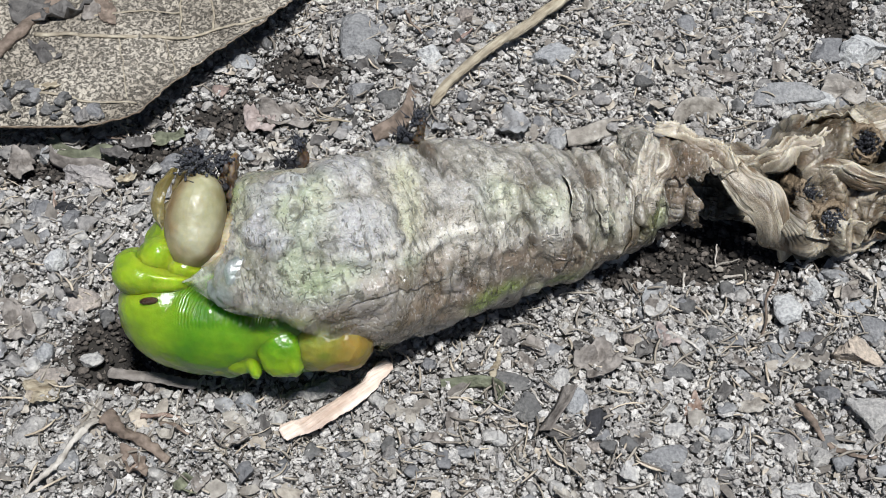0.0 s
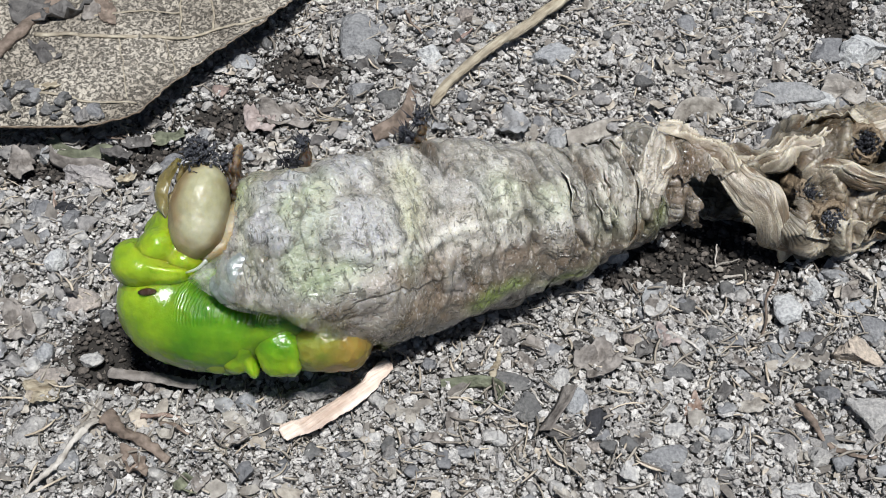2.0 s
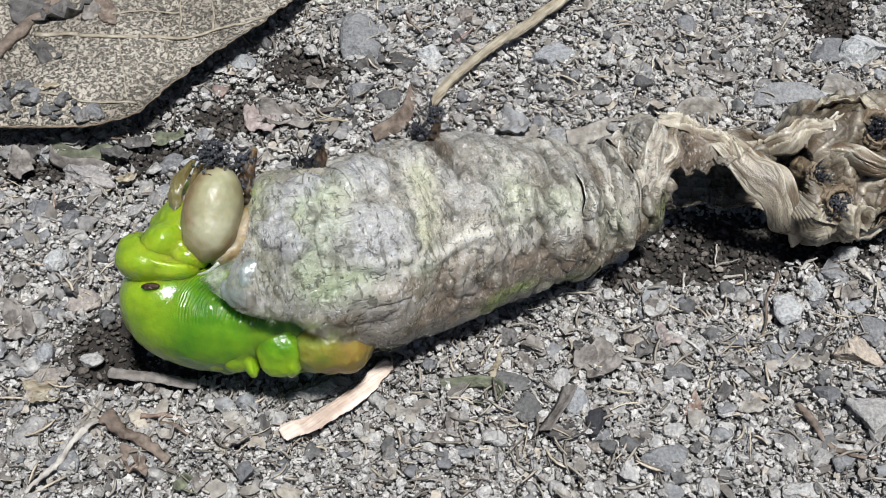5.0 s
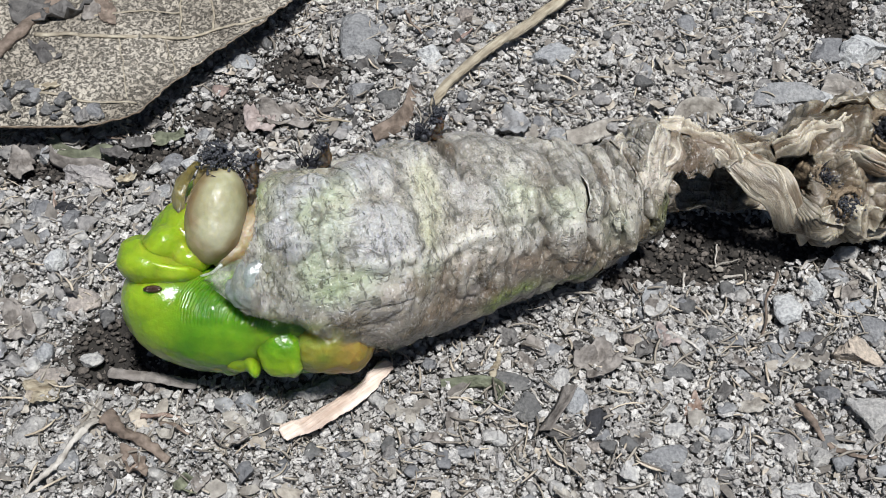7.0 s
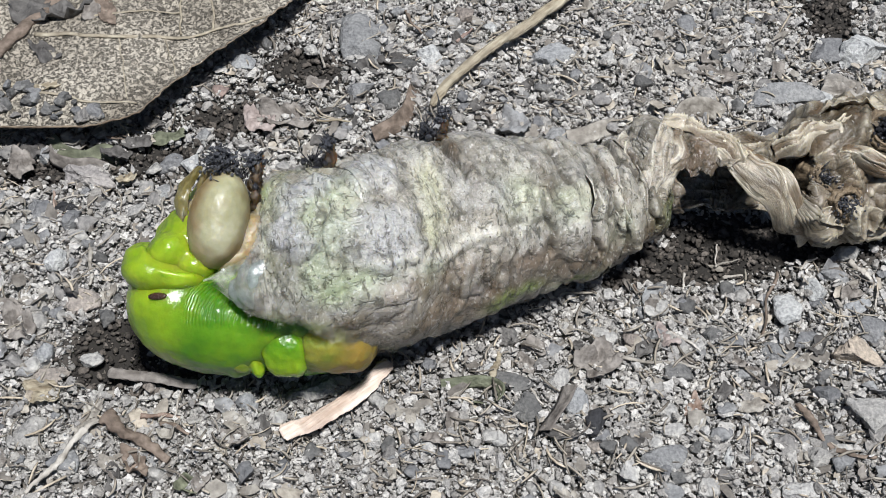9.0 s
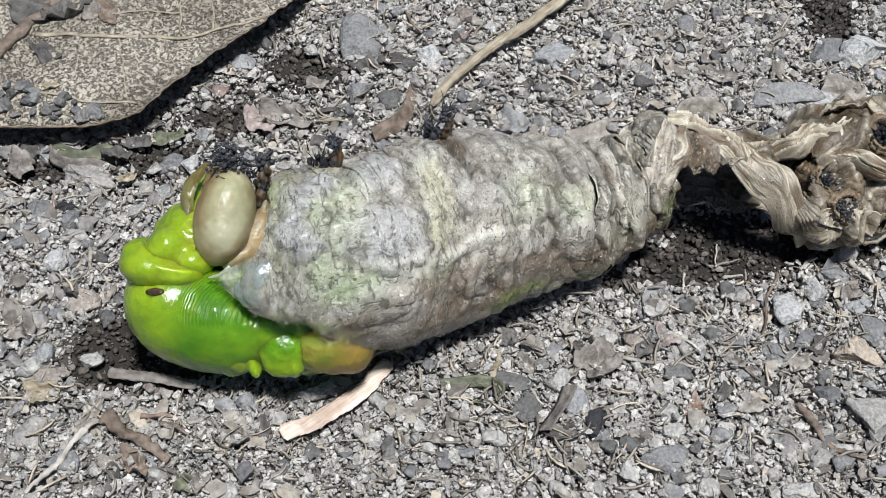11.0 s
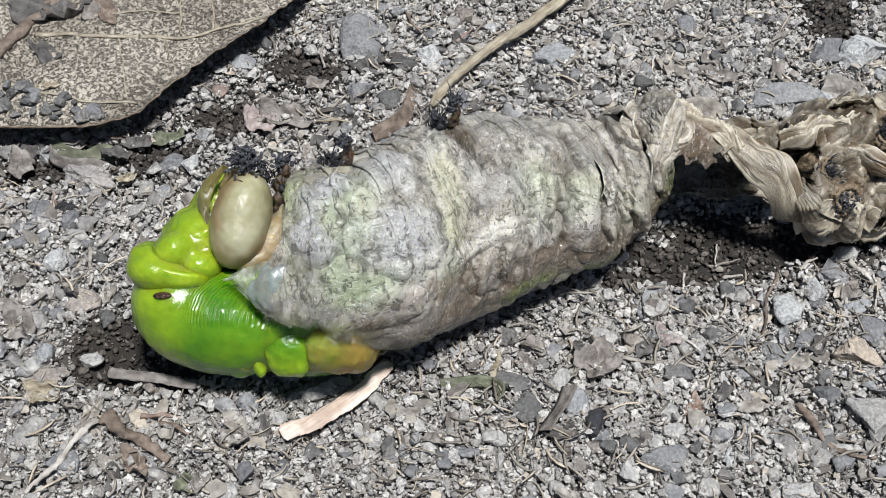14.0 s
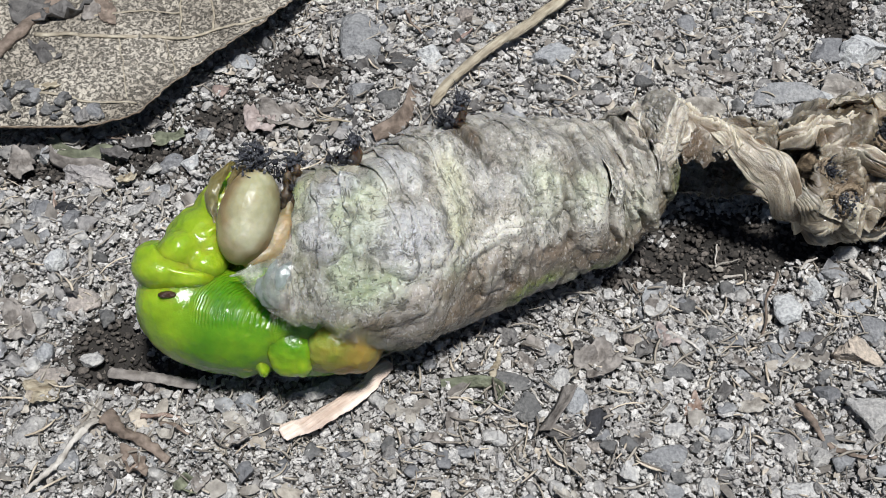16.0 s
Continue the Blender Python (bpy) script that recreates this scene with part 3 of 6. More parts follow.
twig(-40.5, 6.5, -39.5, 4.0, 0.24, 'brown')
twig(-18.4, 13.2, -15.6, 12.7, 0.36, 'pale')
twig(-18.0, 15.5, -17.2, 13.0, 0.49, 'pale')
twig(-13.8, 17.8, -10.1, 17.8, 0.31, 'straw')
twig(-45.7, 4.6, -42.7, 4.3, 0.23, 'tan')
twig(4.9, -22.1, 7.5, -21.6, 0.21, 'pale')
twig(26.1, -9.2, 29.0, -11.9, 0.22, 'tan')
twig(21.7, -9.2, 24.8, -10.2, 0.27, 'tan')
twig(29.9, -9.2, 27.9, -11.9, 0.22, 'pale')
twig(40.4, -2.8, 42.2, -5.0, 0.68, 'pale')
twig(-7.4, -22.1, -6.8, -24.5, 0.21, 'tan')
twig(-0.2, -19.6, 0.8, -22.1, 0.21, 'pale')
twig(8.2, -17.7, 9.2, -19.6, 0.26, 'pale')
twig(29.3, 28.0, 30.7, 23.3, 0.32, 'tan')
twig(41.1, 28.9, 42.9, 31.8, 0.26, 'pale')
twig(13.8, 26.1, 18.0, 30.9, 0.32, 'tan')
twig(-22.8, -17.7, -22.3, -16.3, 0.37, 'pale')
twig(-20.4, -18.4, -19.9, -20.6, 0.21, 'pale')
twig(-35.6, -19.6, -32.1, -20.1, 0.26, 'tan')
twig(35.9, -12.6, 34.3, -14.0, 0.27, 'pale')
twig(-4.6, -9.2, -1.3, -11.2, 0.22, 'tan')
twig(9.8, -5.0, 14.2, -6.4, 0.22, 'tan')
twig(18.8, -5.0, 20.7, -7.8, 0.22, 'brown')


# ---- the large dry leaf, the stem and the larger chips ----


def leaf_material():
    """Dead leaf: a fine pale net of veinlets over dark cells, stained."""
    m, nt, b = shader("dry_leaf")
    place = coords(nt)
    bent = node(nt, "ShaderNodeTexNoise", Scale=700.0, Detail=2.0)
    nt.links.new(place, bent.inputs["Vector"])
    put = nt.nodes.new("ShaderNodeVectorMath")
    put.operation = "MULTIPLY_ADD"
    put.inputs[1].default_value = (0.0006, 0.0006, 0.0006)
    nt.links.new(bent.outputs["Color"], put.inputs[0]), nt.links.new(place, put.inputs[2])
    cells = node(nt, "ShaderNodeTexVoronoi", Scale=2300.0)
    cells.feature = "DISTANCE_TO_EDGE"
    nt.links.new(put.outputs[0], cells.inputs["Vector"])
    net = ramp(nt, cells.outputs["Distance"], [(0.0, (1, 1, 1)), (0.14, (0.8, 0.8, 0.8)), (0.3, (0, 0, 0))])
    patch = ramp(nt, grain(nt, place, 1500.0, 4.0), [(0.3, (0.25, 0.25, 0.25)), (0.58, (1, 1, 1))])
    net = mix(nt, 1.0, net, patch, "MULTIPLY")
    worm = node(nt, "ShaderNodeTexNoise", Scale=2600.0, Detail=3.0, Roughness=0.6, Distortion=0.8)
    nt.links.new(place, worm.inputs["Vector"])
    net = mix(nt, 0.78, net, ramp(nt, worm.outputs["Fac"], [(0.38, (0, 0, 0)), (0.52, (1, 1, 1))]))
    c = mix(nt, net, ramp(nt, grain(nt, place, 160.0, 5.0), [(0.35, (0.07, 0.06, 0.045)), (0.65, (0.16, 0.142, 0.11))]), (0.5, 0.45, 0.37))
    c = mix(nt, 0.9, c, ramp(nt, grain(nt, place, 75.0, 5.0), [(0.38, (0.5, 0.48, 0.45)), (0.6, (1, 1, 1))]), "MULTIPLY")
    nt.links.new(c, b.inputs["Base Color"])
    b.inputs["Roughness"].default_value = 0.8
    bump(nt, b, net, 1.0, 0.0004)
    return m


LEAF = leaf_material()
VEIN = fibre("leaf_vein", (0.26, 0.22, 0.155), (0.47, 0.42, 0.32))
RIM = fibre("leaf_rim", (0.1, 0.07, 0.045), (0.3, 0.24, 0.17))


def dry_leaf():
    """A large blade; its midrib runs up to the right, its free edge hangs over the soil."""
    origin, along = np.array([-51.2, 19.8]), np.array([0.508, 0.861])
    out = np.array([0.861, -0.508])
    n, m = 280, 220
    u = np.linspace(-7, 52, n)[:, None]                      # along the midrib
    q = np.linspace(-1, 1, m)[None, :]                        # across, 1 at the free edge
    half = np.interp(u[:, 0], [-7, -2.9, -0.6, 1.2, 2.6, 5.8, 13.4, 22.1, 29, 36, 45, 52], [0.3, 6.8, 11.1, 14.6, 16.2, 18.5, 19.2, 21.0, 22.1, 21.5, 14, 3])[:, None]
    half = half * (1 + 0.01 * vnoise(u * 0.7, 0, 0, 4) + 0.006 * vnoise(u * 2.3, 0, 3, 4))
    b = q * half
    xy = origin + u[..., None] * along + b[..., None] * out
    z = 4.9 - 0.7 * np.abs(q) ** 1.5 + 0.7 * fbm(xy[..., 0] / 12, xy[..., 1] / 12, 1, 2, 3) + 0.5 * np.exp(-(b / 0.9) ** 2)
    z = z + 0.22 * fbm(xy[..., 0] / 0.7, xy[..., 1] / 0.7, 2, 3, 9) * smooth(1.0, 0.92, np.abs(q)) + 0.4 * smooth(0.93, 1, q)
    top = np.dstack([xy, z]).reshape(-1, 3)
    low = top - np.array([0, 0, 0.25])
    f = grid_faces(n, m)
    k = n * m
    e1, e2 = np.arange(n - 1) * m + m - 1, np.arange(n - 1) * m
    rim = np.vstack([np.stack([e1, e1 + m, e1 + m + k, e1 + k], -1), np.stack([e2 + m, e2, e2 + k, e2 + m + k], -1)])
    leaf = new("dry_leaf")
    tagged(leaf, "large dry grey-brown leaf dusted with sand on soil", "leaf")
    part("blade", mesh_of("blade", np.vstack([top, low]), np.vstack([f, f[:, ::-1] + k, rim]), LEAF), leaf)

    def height(x, y):
        d = np.array([x, y]) - origin
        i = int(np.clip((d @ along + 7) / 59 * (n - 1), 0, n - 1))
        j = int(np.clip((d @ out / half[i, 0] + 1) / 2 * (m - 1), 0, m - 1))
        return z[i, j]

    def vein(points, r0, r1, material=VEIN):
        p = spline(points, 40)
        p = p + 0.22 * np.stack([vnoise(p[:, 0] / 1.6, p[:, 1] / 1.6, k, 19) for k in (0, 7)], -1)
        zz = np.array([height(x, y) for x, y in p]) + 0.12
        v, t = tube(np.column_stack([p, np.convolve(np.pad(zz, 3, "edge"), np.ones(7) / 7, "valid")]), np.linspace(r0, r1, 40), 8, 0.6, 0.25)
        part("vein", mesh_of("vein", v, t, material), leaf, "pale raised leaf vein")
    vein([(-52, 17.5), (-48.7, 24.0), (-44.5, 31.6), (-32, 52)], 0.9, 0.7, LITTER["brown"])
    vein([(-45.6, 27.3), (-36.6, 26.5), (-28.6, 27.1), (-24.3, 28.7), (-20.0, 30.6)], 0.3, 0.14)
    vein([(-47.5, 19.6), (-43.9, 18.2), (-40.7, 17.3), (-37.0, 16.6), (-32.7, 16.6)], 0.26, 0.1)
    vein([(-40, 29.3), (-37.1, 29.7), (-29.7, 31.1)], 0.2, 0.1)
    vein([(-29.4, 27.4), (-29.4, 28.8), (-29.7, 31.0), (-30, 34)], 0.13, 0.1)
    vein([(-25.9, 28.3), (-26.0, 30), (-26.6, 34)], 0.13, 0.1)
    vein([(-36, 26.4), (-34.8, 22), (-33.5, 17)], 0.08, 0.06)
    vein([(-31, 26.8), (-29.8, 23), (-29.0, 20.5)], 0.08, 0.06)
    edge = top.reshape(n, m, 3)[:, -1]
    v, t = tube(edge - [0, 0, 0.1], np.full(n, 0.11), 6, 1.0, 0.4)
    part("rim", mesh_of("rim", v, t, RIM), leaf, "brown curled leaf margin")
    return leaf, height


leaf, leaf_height = dry_leaf()


def on_leaf(x, y, make, *values):
    ob = make(x, y, *values)
    ob.location.z = (leaf_height(x, y) + 0.3) * MM
    return ob


on_leaf(-37.8, 30.3, flake, 2.0, 4.6, 15, "brown")
on_leaf(-39.4, 29.8, flake, 1.6, 2.6, -30, "greybrown")
on_leaf(-42.3, 18.8, flake, 2.8, 1.0, 25, "straw")
on_leaf(-44.0, 24.3, flake, 2.2, 3.4, 40, "dark")
on_leaf(-44.2, 30.8, flake, 8.5, 5.0, 20, "dark")
random.seed(5)
for k in range(34):
    cx = random.uniform(-47.5, -36.5)
    cy = 14.6 + random.uniform(0.3, 4.6) * (1 - smooth(-46, -36, cx) * 0.75)
    cs = random.uniform(0.7, 2.1)
    on_leaf(cx, float(cy), stone, cs, cs * 0.8, 30 * k, ("dark", "grey", "dark", "clod")[k % 4])


def rod(name, points, width, tone, label, category, flat=1.0, taper=0.6, bend_z=0.0, seed=0):
    p = spline(points, 40)
    t = np.linspace(0, 1, 40)
    z = lie(p[:, 0], p[:, 1]) * 0.4 + 1.2 + width * flat / 2 + bend_z * np.sin(np.pi * t)
    c = p.mean(0)
    end = np.minimum(1, np.minimum(t, 1 - t) * 30 + 0.55)
    turn = math.atan2(*(p[-1] - p[0])[::-1])
    ca, sa = math.cos(turn), math.sin(turn)
    v, f = tube(np.column_stack([(p - c) @ np.array([[ca, -sa], [sa, ca]]), z]), width / 2 * (1 + (taper - 1) * t) * end, 20, flat, 0.14, seed)
    ob = new(name, mesh_of(name, v, f, LITTER[tone]))
    ob.matrix_basis = pose(c[0] * MM, c[1] * MM, 0, 0, 0, math.degrees(turn))
    return tagged(ob, label, category)


rod("stem", [(18, 41), (14.4, 37.0), (9.5, 31.5), (6.2, 28.3), (3.6, 25.5), (1.0, 22.6), (-1.2, 19.0)], 1.45, "straw",
    "curved straw-yellow dry stem lying on soil", "stem", 0.8, 0.75, 0.9, 3)
rod("wood_chip", [(-14.7, -22.7), (-12.2, -21.4), (-9.6, -19.6), (-7.2, -17.6), (-5.1, -14.7)], 1.9, "wood", "split pinkish-tan sliver of wood on soil", "wood chip", 0.22, 0.85, 0, 5)
rod("flat_stick", [(-31.4, -15.9), (-27, -16.6), (-22.8, -17.6)], 1.2, "greybrown", "flat grey-brown stick beside the animal", "stick", 0.35, 0.9, 0, 7)


def curled_strip(name, points, width, tone, label, lean=0.0):
    """A ribbon of dry leaf standing half on edge along a curved line."""
    p = spline(points, 36)
    c = p.mean(0)
    nrm = np.gradient(p, axis=0)
    nrm = np.stack([-nrm[:, 1], nrm[:, 0]], -1)
    nrm /= np.linalg.norm(nrm, axis=1, keepdims=True)
    h = np.linspace(0, 1, 6)
    body = 0.55 + 0.45 * np.sin(np.linspace(0.25, 2.9, 36))
    x = (p - c)[:, None] + nrm[:, None] * ((h - 0.5) * width * lean)[None, :, None]
    z = 0.1 + h[None] * width * math.sqrt(max(0.1, 1 - min(lean, 0.95) ** 2)) * body[:, None]
    one = np.dstack([x, z])
    two = one + np.dstack([np.repeat(nrm[:, None] * 0.13, 6, 1), np.zeros((36, 6))])
    v = np.vstack([one.reshape(-1, 3), two.reshape(-1, 3)])
    f = grid_faces(36, 6)
    k = 36 * 6
    e = np.arange(35) * 6
    rim = np.vstack([np.stack([e, e + 6, e + 6 + k, e + k], -1), np.stack([e + 11, e + 5, e + 5 + k, e + 11 + k], -1)])
    ob = new(name, mesh_of(name, v, np.vstack([f, f[:, ::-1] + k, rim]), LITTER[tone]))
    ob.location = (c[0] * MM, c[1] * MM, float(lie(*c) + 0.9) * MM)
    return tagged(ob, label, "plant litter")


curled_strip("curled_strip", [(-0.2, -17.3), (3.5, -17.0), (5.3, -17.9), (4.5, -19.3), (2.9, -19.0)], 1.3, "green", "dull green curled strip of dry leaf", 0.5)
curled_strip("curled_leaf", [(11.6, -18.2), (10.9, -20.2), (9.9, -21.8), (9.0, -23.1)], 2.2, "greybrown", "tan-grey dry leaf rolled into a trough", 0.6)
curled_strip("curled_leaf", [(-42.6, 15.4), (-40.6, 13.0), (-38.2, 12.2), (-36.3, 13.3), (-34.2, 11.7)], 1.7, "green", "grey-green dry leaf curled on edge beside bark", 0.75)
curled_strip("husk", [(13.5, 15.6), (15.5, 15.9), (17.5, 16.9), (19.2, 17.6)], 2.0, "tan", "tan dry husk lying on soil", 0.85)
curled_strip("husk", [(25.4, 16.8), (26.6, 18.6), (28.6, 19.0), (30.7, 18.2)], 2.4, "tan", "tan curled dry husk open at one side", 0.5)
curled_strip("leaf_curl", [(-42.6, 14.0), (-41.6, 12.2), (-39.2, 11.2), (-37.2, 11.4), (-34.8, 10.4)], 1.5, "greybrown", "grey-green curled leaf fragment", 0.45)
curled_strip("curled_leaf", [(-7.5, 15.2), (-5.1, 16.5), (-3.7, 18.7), (-3.0, 22.5)], 2.0, "brown", "brown-grey curled dry leaf tip beside the animal", 0.6)


# ---- the animal: a green pupa working its way out of its old skin ----
def skin_material():
    """Shed skin: greys, tans and greens by its tints, creases darkened for shade, and cracked."""
    m, nt, b = shader("old_skin")
    rest = coords(nt, "rest")
    g0, g1, g2, g3 = grain(nt, rest, 0.16, 3.0), grain(nt, rest, 0.5, 6.0, 0.65), grain(nt, rest, 1.7, 5.0), grain(nt, rest, 7.0, 3.0)
    c = ramp(nt, g1, [(0.3, (0.27, 0.25, 0.21)), (0.42, (0.4, 0.38, 0.33)), (0.53, (0.56, 0.538, 0.475)), (0.68, (0.8, 0.77, 0.695))])
    c = mix(nt, ramp(nt, g0, [(0.4, (0, 0, 0)), (0.6, (0.7, 0.7, 0.7))]), c, (0.52, 0.48, 0.4))
    c = mix(nt, ramp(nt, g2, [(0.53, (0, 0, 0)), (0.7, (0.4, 0.4, 0.4))]), c, (0.26, 0.24, 0.21))
    c = mix(nt, ramp(nt, grain(nt, rest, 0.24, 3.0, 0.5), [(0.5, (0, 0, 0)), (0.62, (0.75, 0.75, 0.75))]), c, (0.3, 0.288, 0.27))
    c = mix(nt, attribute(nt, "green"), c, (0.72, 0.73, 0.46))
    c = mix(nt, attribute(nt, "tan"), c, (0.6, 0.55, 0.46))
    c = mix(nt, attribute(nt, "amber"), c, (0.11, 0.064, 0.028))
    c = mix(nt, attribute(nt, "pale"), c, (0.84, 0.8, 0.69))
    # shade painted into creases, folds and knob rims
    c = mix(nt, attribute(nt, "groove_shade"), c, (0.07, 0.058, 0.04))
    c = mix(nt, 0.4, c, ramp(nt, g3, [(0.36, (0.6, 0.58, 0.56)), (0.55, (1, 1, 1)), (0.72, (1.25, 1.25, 1.23))]), "MULTIPLY")
    flecks = []
    for stretch, scale, low, high in (((1.0, 0.26, 0.2), 1.6, 0.625, 0.68), ((1.0, 0.45, 0.2), 3.6, 0.615, 0.68), ((0.45, 1.0, 0.2), 1.6, 0.64, 0.74), ((1.0, 0.5, 0.2), 4.4, 0.56, 0.66)):
        mp = node(nt, "ShaderNodeMapping")
        mp.inputs["Scale"].default_value = stretch
        mp.inputs["Rotation"].default_value = (0, 0, 0.25 * (scale - 2.6))
        mp.inputs["Location"].default_value = (scale * 7, scale * 3, scale)
        nt.links.new(rest, mp.inputs["Vector"])
        flecks.append(ramp(nt, grain(nt, mp.outputs[0], scale, 3.0, 0.6), [(low, (0, 0, 0)), (high, (1, 1, 1))]))
    glass, dusty = attribute(nt, "glass"), attribute(nt, "dusty")
    squiggle = node(nt, "ShaderNodeTexNoise", Scale=2.3, Detail=2.5, Distortion=1.6)
    nt.links.new(rest, squiggle.inputs["Vector"])
    more = ramp(nt, squiggle.outputs["Fac"], [(0.5, (0, 0, 0)), (0.6, (1, 1, 1)), (0.68, (0.2, 0.2, 0.2))])
    flecks[1] = mix(nt, mix(nt, 0.6, dusty, (0.0, 0.0, 0.0)), flecks[1], more, "LIGHTEN")
    c = mix(nt, glass, c, ramp(nt, g1, [(0.35, (0.1, 0.082, 0.05)), (0.5, (0.22, 0.195, 0.145)), (0.7, (0.45, 0.43, 0.38))]))
    crack = mix(nt, 1.0, mix(nt, 1.0, flecks[0], flecks[1], "LIGHTEN"), flecks[2], "LIGHTEN")
    c = mix(nt, attribute(nt, "brown"), c, (0.24, 0.18, 0.125))
    c = mix(nt, attribute(nt, "sage"), c, (0.44, 0.49, 0.33))
    c = mix(nt, attribute(nt, "lush"), c, (0.25, 0.34, 0.06))
    c = mix(nt, attribute(nt, "slate"), c, (0.46, 0.455, 0.445))
    paper = attribute(nt, "paper")
    c = mix(nt, paper, c, (0.84, 0.79, 0.7), "MULTIPLY")
    bent = node(nt, "ShaderNodeTexNoise", Scale=0.9, Detail=4.0, Roughness=0.65)
    nt.links.new(rest, bent.inputs["Vector"])
    for stretch, scale, wide, mask, least in (((1.0, 0.5, 0.15), 0.75, 0.035, 0.45, 0.49), ((1.0, 0.6, 0.15), 1.9, 0.05, 0.8, 0.54)):
        put = nt.nodes.new("ShaderNodeVectorMath")
        put.operation = "MULTIPLY_ADD"
        put.inputs[1].default_value = (1.6 / scale,) * 3
        nt.links.new(bent.outputs["Color"], put.inputs[0]), nt.links.new(rest, put.inputs[2])
        mp = node(nt, "ShaderNodeMapping")
        mp.inputs["Scale"].default_value = stretch
        nt.links.new(put.outputs[0], mp.inputs["Vector"])
        cell = node(nt, "ShaderNodeTexVoronoi", Scale=scale)
        cell.feature = "DISTANCE_TO_EDGE"
        nt.links.new(mp.outputs[0], cell.inputs["Vector"])
        lines = ramp(nt, cell.outputs["Distance"], [(0.0, (1, 1, 1)), (wide, (0.6, 0.6, 0.6)), (2.2 * wide, (0, 0, 0))])
        some = ramp(nt, grain(nt, rest, mask, 3.0), [(least, (0, 0, 0)), (least + 0.1, (1, 1, 1))])
        crack = mix(nt, 1.0, crack, mix(nt, 1.0, lines, some, "MULTIPLY"), "LIGHTEN")
    crack = mix(nt, glass, crack, mix(nt, 0.4, crack, (0.0, 0.0, 0.0)))
    crack = mix(nt, paper, crack, mix(nt, 0.9, crack, (0.0, 0.0, 0.0)))
    mp = node(nt, "ShaderNodeMapping")
    mp.inputs["Scale"].default_value = (0.14, 1.0, 0.25)
    nt.links.new(rest, mp.inputs["Vector"])
    pleats = ramp(nt, grain(nt, mp.outputs[0], 2.1, 2.0, 0.5), [(0.53, (0, 0, 0)), (0.6, (1, 1, 1))])
    pleats = mix(nt, 1.0, pleats, ramp(nt, grain(nt, rest, 0.35, 2.0), [(0.4, (0.15, 0.15, 0.15)), (0.6, (1, 1, 1))]), "MULTIPLY")
    crack = mix(nt, 1.0, crack, mix(nt, 1.0, pleats, paper, "MULTIPLY"), "LIGHTEN")
    c = mix(nt, mix(nt, 1.0, mix(nt, paper, flecks[3], (0.0, 0.0, 0.0)), (0.28, 0.28, 0.28), "MULTIPLY"), c, (0.86, 0.84, 0.8))
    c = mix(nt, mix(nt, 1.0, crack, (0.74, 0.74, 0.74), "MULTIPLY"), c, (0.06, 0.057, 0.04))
    nt.links.new(c, b.inputs["Base Color"])
    nt.links.new(mix(nt, glass, ramp(nt, g1, [(0.35, (0.2, 0.2, 0.2)), (0.62, (0.5, 0.5, 0.5))]), (0.16, 0.16, 0.16)), b.inputs["Roughness"])
    sheer = nt.nodes.new("ShaderNodeMath")
    sheer.operation = "MULTIPLY_ADD"
    sheer.inputs[1].default_value, sheer.inputs[2].default_value = -0.93, 1.0
    nt.links.new(attribute(nt, "sheer"), sheer.inputs[0]), nt.links.new(sheer.outputs[0], b.inputs["Alpha"])
    b.inputs["Subsurface Weight"].default_value = 0.15
    b.inputs["Subsurface Radius"].default_value = (1.0, 0.7, 0.3)
    b.inputs["Subsurface Scale"].default_value = 0.0005
    nt.links.new(mix(nt, paper, (0.8, 0.8, 0.8), (0.15, 0.15, 0.15)), b.inputs["Coat Weight"])
    b.inputs["Coat Roughness"].default_value = 0.1
    n = nt.nodes.new("ShaderNodeMath")
    n.operation = "MULTIPLY_ADD"
    n.inputs[1].default_value = 0.35
    nt.links.new(g3, n.inputs[0]), nt.links.new(g2, n.inputs[2])
    low = nt.nodes.new("ShaderNodeMath")
    low.operation = "SUBTRACT"
    nt.links.new(n.outputs[0], low.inputs[0]), nt.links.new(crack, low.inputs[1])
    relief = mix(nt, glass, low.outputs[0], mix(nt, 0.4, low.outputs[0], (0.3, 0.3, 0.3)))
    bump(nt, b, mix(nt, paper, relief, mix(nt, 0.45, relief, (0.3, 0.3, 0.3))), 0.6, 0.00035)
    nt.links.new(b.inputs["Normal"].links[0].from_socket, b.inputs["Coat Normal"])
    return m


